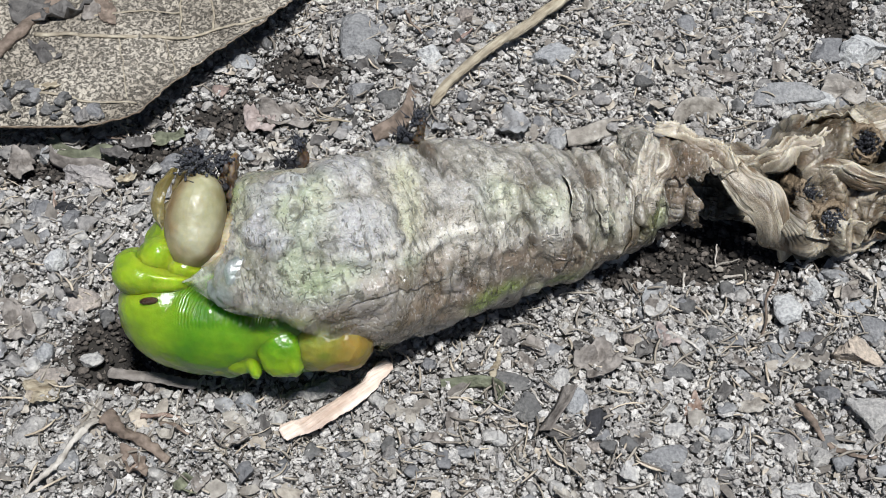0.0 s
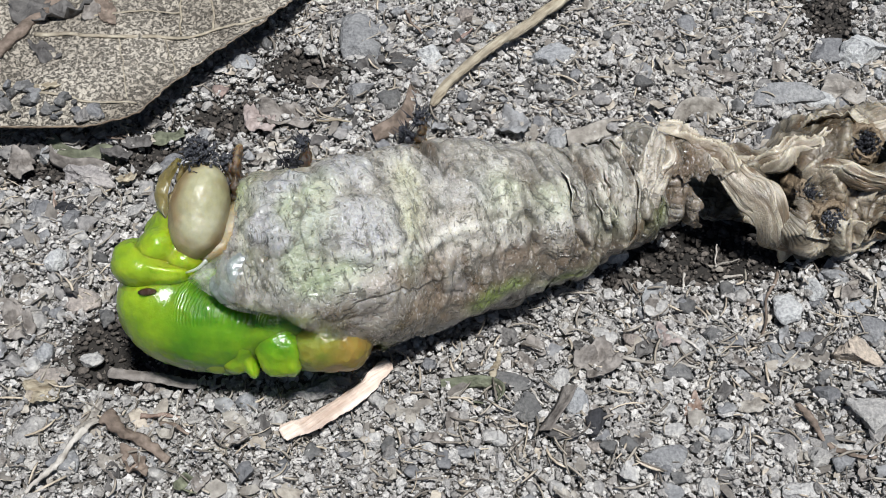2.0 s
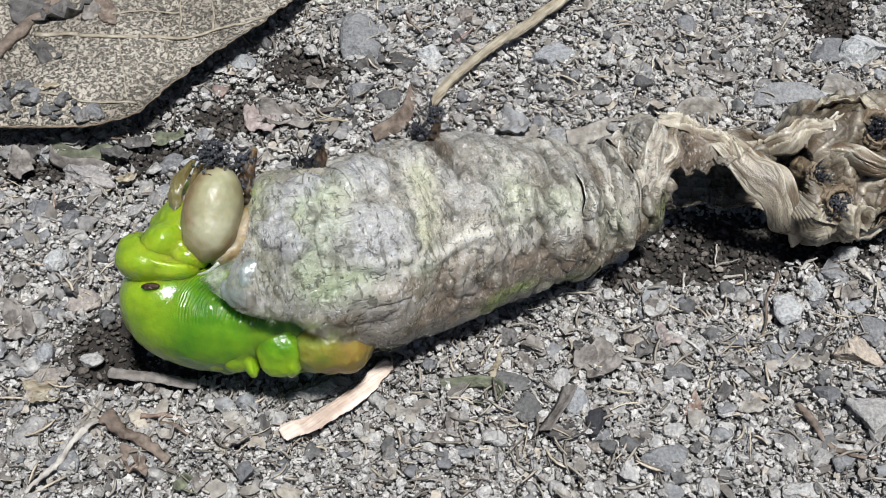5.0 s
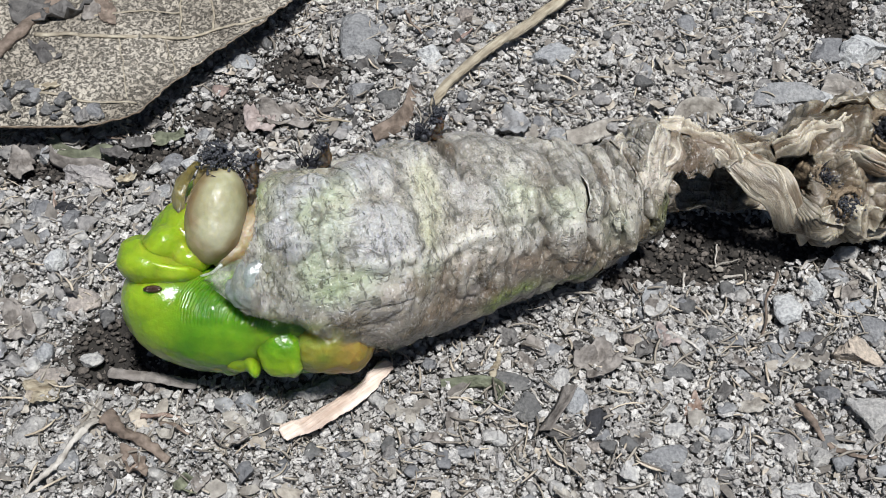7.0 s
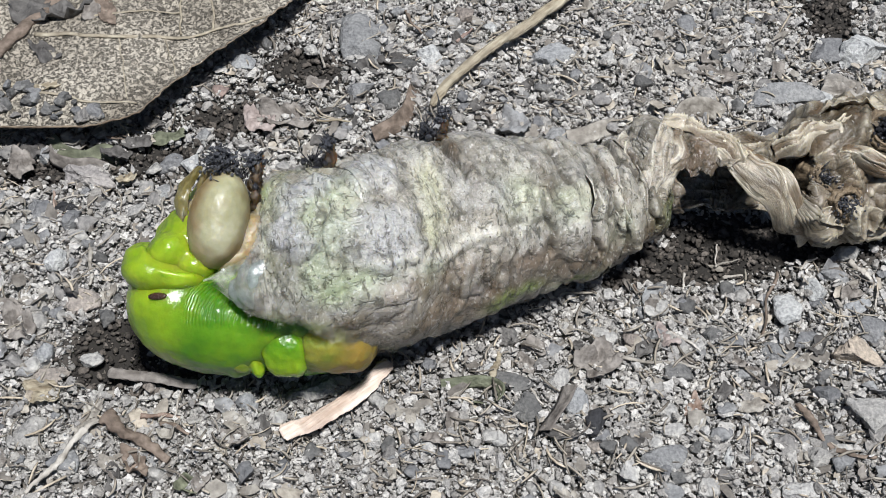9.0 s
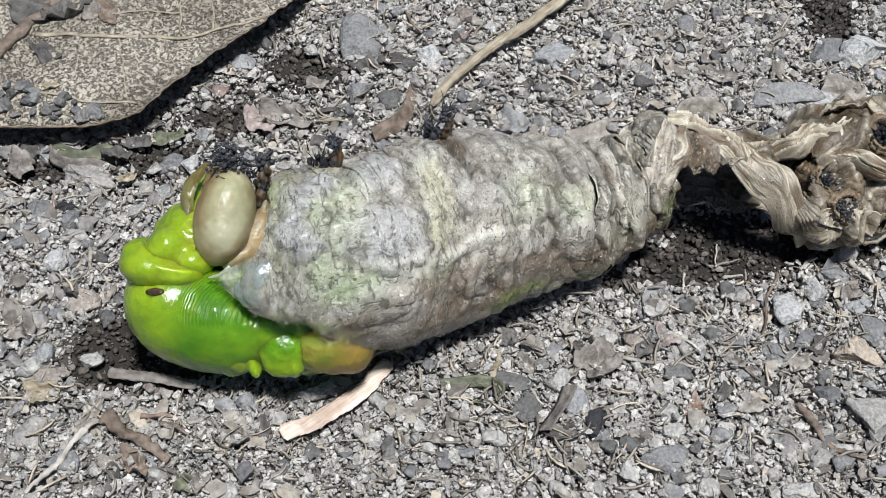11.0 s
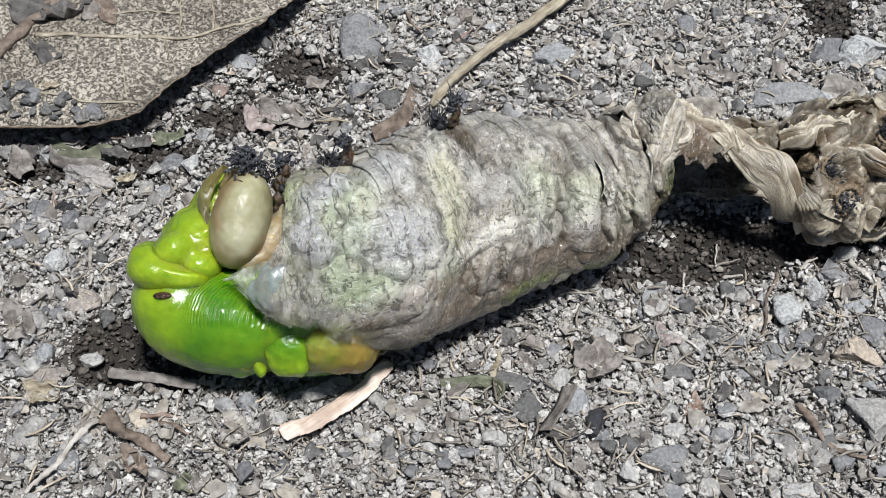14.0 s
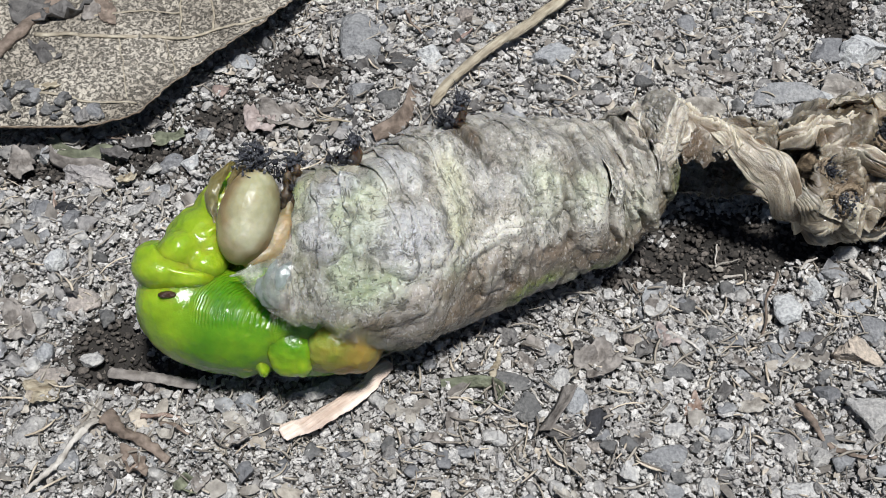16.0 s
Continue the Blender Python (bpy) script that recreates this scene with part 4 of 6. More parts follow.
def wet_material(name, deep, main, light, scatter_colour, rough=0.27, coat=0.28, zone=None, ribs=False, depth=0.9):
    """Wet living tissue; zone: a second tone where the mesh's zone mask is high."""
    m, nt, b = shader(name)
    place = coords(nt)
    c = ramp(nt, grain(nt, place, 140.0, 4.0), [(0.3, deep), (0.5, main), (0.72, light)])
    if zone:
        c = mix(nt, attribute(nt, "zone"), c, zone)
    c = mix(nt, 0.5, c, ramp(nt, grain(nt, place, 900.0, 4.0), [(0.35, (0.7, 0.75, 0.7)), (0.6, (1, 1, 1)), (0.75, (1.2, 1.15, 1.3))]), "MULTIPLY")
    nt.links.new(c, b.inputs["Base Color"])
    b.inputs["Roughness"].default_value = rough
    b.inputs["Subsurface Weight"].default_value = depth
    b.inputs["Subsurface Radius"].default_value = scatter_colour
    b.inputs["Subsurface Scale"].default_value = 0.0032
    b.inputs["Coat Weight"].default_value = coat
    b.inputs["Coat Roughness"].default_value = 0.17
    h = grain(nt, place, 1300.0, 4.0)
    if ribs:
        w = node(nt, "ShaderNodeTexWave", Scale=1250.0, Distortion=3.5, Detail=2.0)
        mp = node(nt, "ShaderNodeMapping")
        mp.inputs["Rotation"].default_value = (0.3, 0.5, radians(35))
        nt.links.new(place, mp.inputs["Vector"]), nt.links.new(mp.outputs[0], w.inputs["Vector"])
        n = nt.nodes.new("ShaderNodeMath")
        n.operation = "MULTIPLY_ADD"
        nt.links.new(w.outputs["Fac"], n.inputs[0]), nt.links.new(h, n.inputs[2])
        nt.links.new(attribute(nt, "ribbed"), n.inputs[1])
        h = n.outputs[0]
    bump(nt, b, h, 0.45 if depth > 0.5 else 0.15, 0.0003)
    return m


SKIN = skin_material()
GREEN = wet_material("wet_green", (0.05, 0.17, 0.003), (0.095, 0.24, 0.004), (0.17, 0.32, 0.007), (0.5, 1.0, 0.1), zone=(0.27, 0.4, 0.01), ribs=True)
LIME = wet_material("wet_lime", (0.18, 0.3, 0.006), (0.28, 0.38, 0.013), (0.4, 0.46, 0.04), (0.6, 1.0, 0.15))
OCHRE = wet_material("wet_ochre", (0.06, 0.13, 0.006), (0.13, 0.2, 0.012), (0.28, 0.28, 0.04), (1.0, 0.6, 0.2), 0.4, 0.08, zone=(0.29, 0.19, 0.04))
HORNY = wet_material("head_shell", (0.27, 0.25, 0.13), (0.36, 0.34, 0.205), (0.45, 0.43, 0.3), (1.0, 0.8, 0.3), 0.45, 0.04, zone=(0.2, 0.12, 0.045), ribs=True, depth=0.25)
MEMBRANE = wet_material("amber_membrane", (0.03, 0.02, 0.012), (0.07, 0.044, 0.024), (0.18, 0.12, 0.065), (1.0, 0.6, 0.2), 0.6, 0.05)
FLESH = wet_material("tan_membrane", (0.2, 0.14, 0.065), (0.36, 0.27, 0.15), (0.54, 0.44, 0.29), (1.0, 0.6, 0.25), 0.45, 0.1)
AMBER_FILM = wet_material("amber_film", (0.12, 0.075, 0.02), (0.24, 0.16, 0.055), (0.38, 0.28, 0.13), (1.0, 0.7, 0.25), 0.4, 0.1)
CLEAR = wet_material("milky_membrane", (0.12, 0.09, 0.03), (0.26, 0.2, 0.09), (0.46, 0.37, 0.22), (1.0, 0.9, 0.5), 0.25)
BLACK = mineral("black_chitin", (0.028, 0.028, 0.033), (0.042, 0.043, 0.051), (0.09, 0.093, 0.105), rough=0.22)
GLASSY = wet_material("glassy_skin", (0.2, 0.22, 0.2), (0.27, 0.3, 0.28), (0.42, 0.45, 0.43), (0.8, 1.0, 0.8), 0.2, 0.5)
THREAD = wet_material("white_lining", (0.6, 0.62, 0.55), (0.7, 0.72, 0.65), (0.8, 0.8, 0.75), (1, 1, 1))
STUMP = fibre("stump_skin", (0.06, 0.04, 0.022), (0.34, 0.26, 0.165), 0.5, (1500, 1500, 1500))


def film_material():
    m, nt, b = shader("sheer_film")
    place = coords(nt)
    g = grain(nt, place, 900.0, 5.0)
    nt.links.new(ramp(nt, g, [(0.35, (0.2, 0.22, 0.12)), (0.6, (0.52, 0.54, 0.44))]), b.inputs["Base Color"])
    nt.links.new(ramp(nt, grain(nt, place, 500.0, 4.0), [(0.35, (0.12, 0.12, 0.12)), (0.65, (0.6, 0.6, 0.6))]), b.inputs["Alpha"])
    b.inputs["Roughness"].default_value = 0.18
    bump(nt, b, g, 0.6, 0.0002)
    return m


FILM = film_material()
SPOT = mineral("dark_spot", (0.03, 0.012, 0.006), (0.04, 0.016, 0.008), (0.05, 0.02, 0.01), rough=0.3)

# axis of the old skin at rest: x, y, z, radius
AXIS = spline([(-24, -12.9, 8.5, 8.0), (-18.3, -11.6, 9.0, 8.9), (-11.6, -9.9, 9.5, 9.5), (-4.4, -6.6, 8.8, 8.8), (0.9, -4.7, 8.5, 8.5),
               (6.3, -3.0, 7.8, 7.8), (11.9, -0.9, 6.5, 6.5), (17.6, 1.5, 5.6, 5.4), (20.6, 3.2, 5.7, 5.4), (23.4, 3.2, 5.9, 5.0),
               (25.7, 2.9, 6.1, 4.5), (28.4, 2.6, 6.1, 4.4), (32.2, 1.7, 5.6, 4.9), (36.7, 2.9, 6.1, 6.0), (41.5, 4.3, 6.5, 6.2), (48.0, 7.0, 6.0, 5.5), (54.0, 9.0, 6.0, 5.0)], 600)
RUN = np.concatenate([[0], np.cumsum(np.linalg.norm(np.diff(AXIS[:, :3], axis=0), axis=1))])
TANGENT = np.gradient(AXIS[:, :3], axis=0)
TANGENT /= np.linalg.norm(TANGENT, axis=1, keepdims=True)


def along(s, table):
    return np.stack([np.interp(s, RUN, table[:, k]) for k in range(table.shape[1])], -1)


def run_at(x):
    return float(np.interp(x, AXIS[:, 0], RUN))


# knobs on the skin: x on the axis, turn from the top towards the viewer (degrees), height, width
KNOBS = [(-14.6, -5, 0.6, 1.7), (-15.4, 13, 0.7, 1.5), (-14.4, 23, 0.5, 1.1), (-8.4, -15, 0.6, 2.6), (-9.4, 26, 0.5, 2.7), (-12.6, -14, 0.5, 1.6), (-3.8, -22, 0.45, 1.8),
         (2.5, -18, 0.5, 2.2), (4.0, 28, 0.4, 2.0), (-11, 62, 0.35, 2.0), (-2, 66, 0.35, 2.2), (10.5, 34, 0.4, 1.5)]
# sharp folds round the body: x, middle turn, half length, depth
FOLDS = [(5.3, 47, 3.6, 0.6), (7.6, 10, 4.0, 0.6), (9.5, 48, 4.6, 0.8), (8.9, -25, 3.0, 0.6), (10.9, 20, 4.0, 0.6), (12.2, 15, 5.5, 0.8), (13.8, 50, 4.4, 0.9), (15.2, 5, 4.5, 0.9), (16.6, 35, 5.5, 1.0),
         (18.2, 10, 5.0, 1.0), (19.6, 45, 4.5, 1.0), (1.5, 70, 3.5, 0.22), (-1.0, 72, 3.0, 0.25), (-4.0, 74, 3.0, 0.22), (-8.2, 68, 3.0, 0.2), (-12.4, 40, 3.5, 0.5), (-0.6, -14, 3.4, 0.7), (-12.8, 4, 3.0, 0.5), (-6.4, -20, 3.0, 0.4)]
GREENS = [(-3.6, -4, 1.2, 1.8, 0.75), (-4.6, 14, 1.5, 3.0, 0.95), (-5.8, 34, 1.2, 1.6, 0.7), (-12.4, 12, 1.6, 5.5, 0.4), (3.4, 22, 1.5, 2.0, 0.4), (7.4, 32, 1.3, 1.6, 0.45), (-11, 46, 2.0, 1.2, 0.4)]
SAGES = [(-12.6, 8, 1.7, 4.5, 0.8), (-13.4, 34, 1.4, 2.5, 0.75), (-12.0, 50, 2.2, 1.5, 0.85), (-6.6, 53, 1.4, 0.9, 0.6), (7.0, 34, 1.4, 1.6, 0.65), (3.2, 24, 1.7, 2.2, 0.5), (-10.5, -8, 1.2, 2.0, 0.4), (13.0, 62, 2.4, 2.2, 0.4)]
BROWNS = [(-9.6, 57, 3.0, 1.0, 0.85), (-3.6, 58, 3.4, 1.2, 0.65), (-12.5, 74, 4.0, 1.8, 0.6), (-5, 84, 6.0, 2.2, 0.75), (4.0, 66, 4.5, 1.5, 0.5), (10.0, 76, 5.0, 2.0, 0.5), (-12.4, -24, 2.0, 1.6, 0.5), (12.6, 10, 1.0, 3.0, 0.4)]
CREAMS = [(1.0, 4, 1.5, 2.6, 0.55), (4.2, 40, 3.0, 1.6, 0.5), (8.8, 46, 3.0, 1.8, 0.5), (-14.2, 24, 0.7, 0.7, 0.7), (-6.2, -8, 1.2, 2.0, 0.4), (12.8, 50, 1.6, 2.6, 0.5), (-10.8, 66, 2.0, 0.8, 0.5), (-4.0, 68, 2.4, 0.7, 0.5)]
LUSHES = [(1.2, 99, 1.4, 1.1, 1.1), (3.6, 93, 1.6, 0.9, 0.9), (9.0, 108, 2.4, 1.2, 0.7), (-13.0, 50, 1.3, 1.1, 0.5), (-11.0, 44, 1.0, 0.7, 0.4), (18.8, 75, 2.0, 2.0, 0.3)]
# amber skin; in the tail's hollows it is deepened to paint in shade
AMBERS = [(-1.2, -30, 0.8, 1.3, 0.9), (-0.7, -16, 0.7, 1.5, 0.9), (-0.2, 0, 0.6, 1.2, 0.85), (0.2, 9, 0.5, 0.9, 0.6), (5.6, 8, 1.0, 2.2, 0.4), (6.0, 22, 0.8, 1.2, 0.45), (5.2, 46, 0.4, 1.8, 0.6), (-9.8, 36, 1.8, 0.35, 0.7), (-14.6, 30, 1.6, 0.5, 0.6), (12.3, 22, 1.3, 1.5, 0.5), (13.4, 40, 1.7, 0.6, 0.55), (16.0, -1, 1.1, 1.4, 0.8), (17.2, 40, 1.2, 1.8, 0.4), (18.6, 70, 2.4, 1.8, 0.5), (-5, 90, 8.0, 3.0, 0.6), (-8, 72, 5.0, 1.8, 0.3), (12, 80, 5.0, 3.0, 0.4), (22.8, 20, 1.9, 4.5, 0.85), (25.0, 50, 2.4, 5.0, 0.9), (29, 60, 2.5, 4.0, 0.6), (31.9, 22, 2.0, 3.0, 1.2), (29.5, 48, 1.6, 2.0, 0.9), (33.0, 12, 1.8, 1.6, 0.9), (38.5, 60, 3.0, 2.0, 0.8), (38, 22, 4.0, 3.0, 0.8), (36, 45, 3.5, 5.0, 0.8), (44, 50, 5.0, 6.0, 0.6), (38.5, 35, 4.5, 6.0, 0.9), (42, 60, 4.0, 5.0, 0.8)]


def dab(s, th, r, spots):
    out = 0.0
    for x, a, ws, wt, h in spots:
        out = out + h * np.exp(-((s - run_at(x)) / ws) ** 2 - ((th - radians(a)) * r / wt) ** 2)
    return out


def skin_surface(s, th):
    """The old skin at rest: places, and its tints; its creases carry painted shade."""
    c, t = along(s, AXIS), along(s, TANGENT)
    t /= np.linalg.norm(t, axis=-1, keepdims=True)
    r = c[..., 3]
    b = np.cross(t, (0.0, 0.0, 1.0))
    b /= np.linalg.norm(b, axis=-1, keepdims=True)
    n = np.cross(b, t)
    arc = th * r
    loose, tail = smooth(24, 42, s), smooth(run_at(24.5), run_at(29), s)
    warp = 1.3 * vnoise(arc / 5, s / 6, 0.5, 2) + 0.5 * vnoise(arc / 1.8, s / 2.2, 0.9, 3)
    d = (0.4 * vnoise(s / 4.4, arc / 5.0, 1.1, 10) + 0.32 * fbm(s / 2.6, arc / 2.9, 1.5, 2, 11)) * (1 - 0.5 * tail)
    d = d + (0.15 + 0.7 * loose) * vnoise((s + warp) / 1.4, arc / 8, 2.5, 13)
    some = smooth(-0.35, 0.35, vnoise(s / 2.8, arc / 2.8, 9.5, 15))
    deep = (1 - crease((s + 0.9 * warp) / 1.7, arc / 7.5, 3.5, 17)) ** 2.2 * smooth(-0.6, 0.1, vnoise(s / 4, arc / 4, 9.9, 16) + 0.5 * loose)
    fine = (1 - crease((s + 0.6 * warp) / 0.85, arc / 3.2, 4.5, 19)) ** 2 * some
    cross = (1 - crease(s / 2.6, (arc + warp) / 1.1, 5.5, 23)) ** 2.5 * (1 - some)
    tiny = (1 - crease((s + 0.3 * warp) / 0.42, (arc + 0.3 * warp) / 0.8, 4.9, 20)) ** 2 * smooth(-0.2, 0.5, vnoise(s / 1.9, arc / 1.9, 9.7, 18))
    d = d - (0.24 + 0.7 * loose) * deep * (1 - 0.5 * tail) - 0.2 * fine - 0.12 * cross - 0.09 * tiny
    d = d + 0.04 * fbm(s / 0.5, arc / 0.6, 6.5, 2, 29)
    wrinkle = (1 - crease((s + 1.2 * warp) / 1.5, arc / 6.5, 5.1, 25)) ** 5 * (0.35 + 0.65 * loose) * smooth(-0.3, 0.3, vnoise(s / 3.5, arc / 5, 5.2, 26) + 0.4 * loose) * (1 - tail)
    d = d + 0.42 * wrinkle
    seam = 0.0
    for k, (fx, fa, fw, fh) in enumerate(FOLDS):
        off = s - run_at(fx) - 0.9 * vnoise(th * 2.2, k * 3.7, 0, 81) - 0.25 * vnoise(th * 7, k * 1.9, 0, 82)
        here = np.exp(-(((th - radians(fa)) * r) / fw) ** 4)
        line = np.exp(-(off / 0.2) ** 2) * here
        d = d - fh * line + 0.55 * fh * np.exp(-((off - 0.62) / 0.45) ** 2) * here
        seam = seam + line
    rims, slate = 0.0, 0.0
    for x, a, h, w in KNOBS:
        far = np.sqrt((s - run_at(x)) ** 2 + ((th - radians(a)) * r) ** 2) / w * (1 + 0.25 * vnoise(s / 1.2, arc / 1.2, x, 14))
        d = d + h * np.exp(-far ** 4) - min(0.25, 0.45 * h) * np.exp(-((far - 1.2) / 0.16) ** 2)
        rims = rims + np.exp(-((far - 1.15) / 0.13) ** 2) * smooth(0.3, 0.7, h)
        slate = slate + np.exp(-far ** 4) * float(h > 0.42 and x < -7)
    pl = np.abs(np.sin(th * 12 + 0.9 * vnoise(th * 2, s / 3, 0, 45)))
    d = d - 0.18 * (1 - pl) ** 2 * smooth(run_at(20.5), run_at(22.5), s) * smooth(run_at(28.5), run_at(26), s)
    ridge = np.exp(-((th - np.radians(45 + 5 * vnoise(s / 4, 0, 0, 31))) * r / 0.6) ** 2) * smooth(run_at(-13), run_at(-10), s) * (1 - smooth(run_at(-1), run_at(5), s))
    d = d + 0.32 * ridge
    # the loose collar where the full part ends
    lip = np.exp(-((s - run_at(20.4) - 0.5 * vnoise(th * 1.5, 0, 0, 33)) / 0.9) ** 2) * smooth(1.2, 0.2, np.abs(th + 0.5))
    d = d + lip * (1.0 + 0.45 * np.sin(th * 14 + 2 * vnoise(th * 3, s / 2, 0, 34)))
    # the emptied hind part: crumpled like paper, with billows between sharp folds
    w1, w2 = 2.0 * vnoise(s / 5, arc / 5, 0.2, 35), 2.0 * vnoise(s / 5, arc / 5, 0.7, 36)
    fold = crease((s + 0.8 * arc + w1) / 3.4, (s - 0.7 * arc + w2) / 5.5, 7.5, 41)
    fold2 = crease((s - 0.9 * arc + w2) / 2.1, (s + arc * 0.6 + w1) / 3.6, 7.9, 42)
    rib = crease((arc + 0.35 * s + 0.5 * w1) / 0.75, (s - arc * 0.3) / 5.0, 8.5, 43)
    hollow = dab(s, th, r, [(32.0, 22, 1.8, 2.6, 2.0), (35.2, 62, 2.4, 2.0, 0.9), (39.5, 20, 2.0, 1.6, 1.4), (43.0, 75, 2.0, 2.5, 1.8)])
    thin1 = (1 - crease((arc + 0.55 * s + 0.8 * w1) / 1.25, (s - arc * 0.3) / 7.0, 8.1, 27)) ** 5 * smooth(-0.25, 0.25, vnoise(s / 4.5, arc / 3.5, 8.2, 28))
    thin2 = (1 - crease((s - 0.35 * arc + 0.8 * w2) / 1.4, (arc + s * 0.3) / 6.0, 8.3, 29)) ** 5 * smooth(0.25, -0.25, vnoise(s / 4.5, arc / 3.5, 8.2, 28))
    thread = tail * np.clip(thin1 + thin2, 0, 1)
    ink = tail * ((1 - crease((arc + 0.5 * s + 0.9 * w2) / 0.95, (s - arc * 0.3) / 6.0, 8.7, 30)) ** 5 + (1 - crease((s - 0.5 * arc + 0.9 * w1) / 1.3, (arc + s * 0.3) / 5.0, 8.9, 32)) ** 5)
    pleat = np.clip((1 - fold) ** 3 + 0.6 * (1 - fold2) ** 3, 0, 1)
    d = d + tail * np.clip(r / 6, 0, 1) ** 2 * (0.16 * r * fbm(s / 5, np.cos(th), np.sin(th), 2, 37) + 1.3 * (0.6 - fold) + 0.35 * (0.6 - fold2) + 0.3 * (0.7 - rib)) - hollow + 0.3 * thread - 0.25 * ink
    flat = 1 - 0.1 * smooth(2.4, 3.1, np.abs(th))
    place = c[..., :3] + (n * np.cos(th)[..., None] + b * np.sin(th)[..., None]) * ((r + d) * flat)[..., None]
    lowest = -0.15
    place[..., 2] = np.where(place[..., 2] < lowest, lowest + 0.2 * (place[..., 2] - lowest), place[..., 2])
    tints = {
        "rest": np.stack([s, arc, d], -1),
        "green": np.clip(dab(s, th, r, GREENS), 0, 0.9),
        "lush": np.clip(dab(s, th, r, LUSHES), 0, 0.72),
        # amber grows towards the underside and over the emptied tail
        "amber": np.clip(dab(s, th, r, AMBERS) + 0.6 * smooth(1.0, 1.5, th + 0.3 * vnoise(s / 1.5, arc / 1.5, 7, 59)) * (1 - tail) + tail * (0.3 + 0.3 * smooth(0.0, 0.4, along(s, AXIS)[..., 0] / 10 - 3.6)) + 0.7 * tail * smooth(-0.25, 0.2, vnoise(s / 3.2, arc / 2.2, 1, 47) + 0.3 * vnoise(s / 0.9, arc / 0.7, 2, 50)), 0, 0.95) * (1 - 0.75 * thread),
        "tan": np.clip(0.38 * smooth(0.0, 0.5, vnoise(s / 3.6, arc / 4.2, 4.4, 58)) + 0.8 * smooth(run_at(6), run_at(22), s) * (0.7 + 0.5 * vnoise(s / 3, arc / 3, 4, 48)), 0, 0.85),
        # cream patches, the ridge's highlight painted in, and paler lip, folds and wrinkles
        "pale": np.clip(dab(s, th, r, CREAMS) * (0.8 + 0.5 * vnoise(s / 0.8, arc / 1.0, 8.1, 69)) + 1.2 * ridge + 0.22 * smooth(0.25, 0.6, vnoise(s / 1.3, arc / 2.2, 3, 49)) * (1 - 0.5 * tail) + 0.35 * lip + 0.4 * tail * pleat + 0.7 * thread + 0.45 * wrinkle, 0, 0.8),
        "glass": np.clip(0.75 * smooth(run_at(0), run_at(-8), s) * smooth(0.8, 1.1, th) * (0.75 + 0.5 * vnoise(s / 2, arc / 2, 5, 46)), 0, 0.85),
        "slate": np.clip(0.7 * slate + 0.25 * smooth(0.1, 0.5, vnoise(s / 3, arc / 3, 7.3, 60)) * (1 - loose), 0, 0.8),
        "sage": np.clip(dab(s, th, r, SAGES) * (0.75 + 0.6 * vnoise(s / 0.9, arc / 1.1, 7.7, 67)), 0, 0.85),
        "brown": np.clip(dab(s, th, r, BROWNS) * (0.8 + 0.6 * vnoise(s / 0.6, arc / 2.4, 7.9, 68)), 0, 0.85),
        "dusty": np.clip(smooth(1.0, 0.3, th) * (0.7 + 0.6 * vnoise(s / 3, arc / 3, 6, 44)), 0, 1),
        "sheer": 0.0 * s,
        "paper": 0.85 * tail,
        # painted shade, following the same furrows that sink the surface
        "groove_shade": np.clip(0.8 * ink + 0.75 * seam + 0.45 * rims + (0.5 + 0.5 * loose) * deep * (1 - 0.5 * tail) + 0.55 * fine + 0.35 * cross + 0.3 * tiny + 0.55 * tail * smooth(0.6, 1.0, fold) + 0.3 * tail * smooth(0.6, 1, rib), 0, 0.85),
    }
    return place, tints


BASE = np.array([0.0, -4.7, 0.0])
caterpillar = new("caterpillar")
caterpillar.location = Vector(BASE) * MM
tagged(caterpillar, "moulting caterpillar, wet green pupa emerging from wrinkled grey skin", "caterpillar")

# the viewing-side basis in which the head is laid out: right, up, towards the viewer
RIGHT, UP, NEAR = np.array([1.0, 0, 0]), np.array([0, 0.766, 0.643]), np.array([0, -0.643, 0.766])
HEAD = np.array([-18.3, -11.6, 9.0])


def hd(r, u, t):
    return HEAD + r * RIGHT + u * UP + t * NEAR


def front_line(place):
    """How far behind the split of the old skin a place lies."""
    d = place - HEAD
    r, u, t = d @ RIGHT, d @ UP, d @ NEAR
    limit = np.interp(u, [-9, -7.4, -5.6, -5.1, -4.2, -3.1, -2.6, -2.1, 0.2, 1.1, 2.4, 3.6, 8, 10.7], [15, 13.5, 12.5, 8.2, 6.2, 4.6, 2.4, 0.0, -1.6, -1.6, -1.0, -0.1, -0.1, -0.3])
    limit = np.where(t < -2, -1.0, limit)
    return r - limit - 0.3 * fbm(u / 0.9, t / 2, 0.3, 3, 51)


rings, undersides = [], []


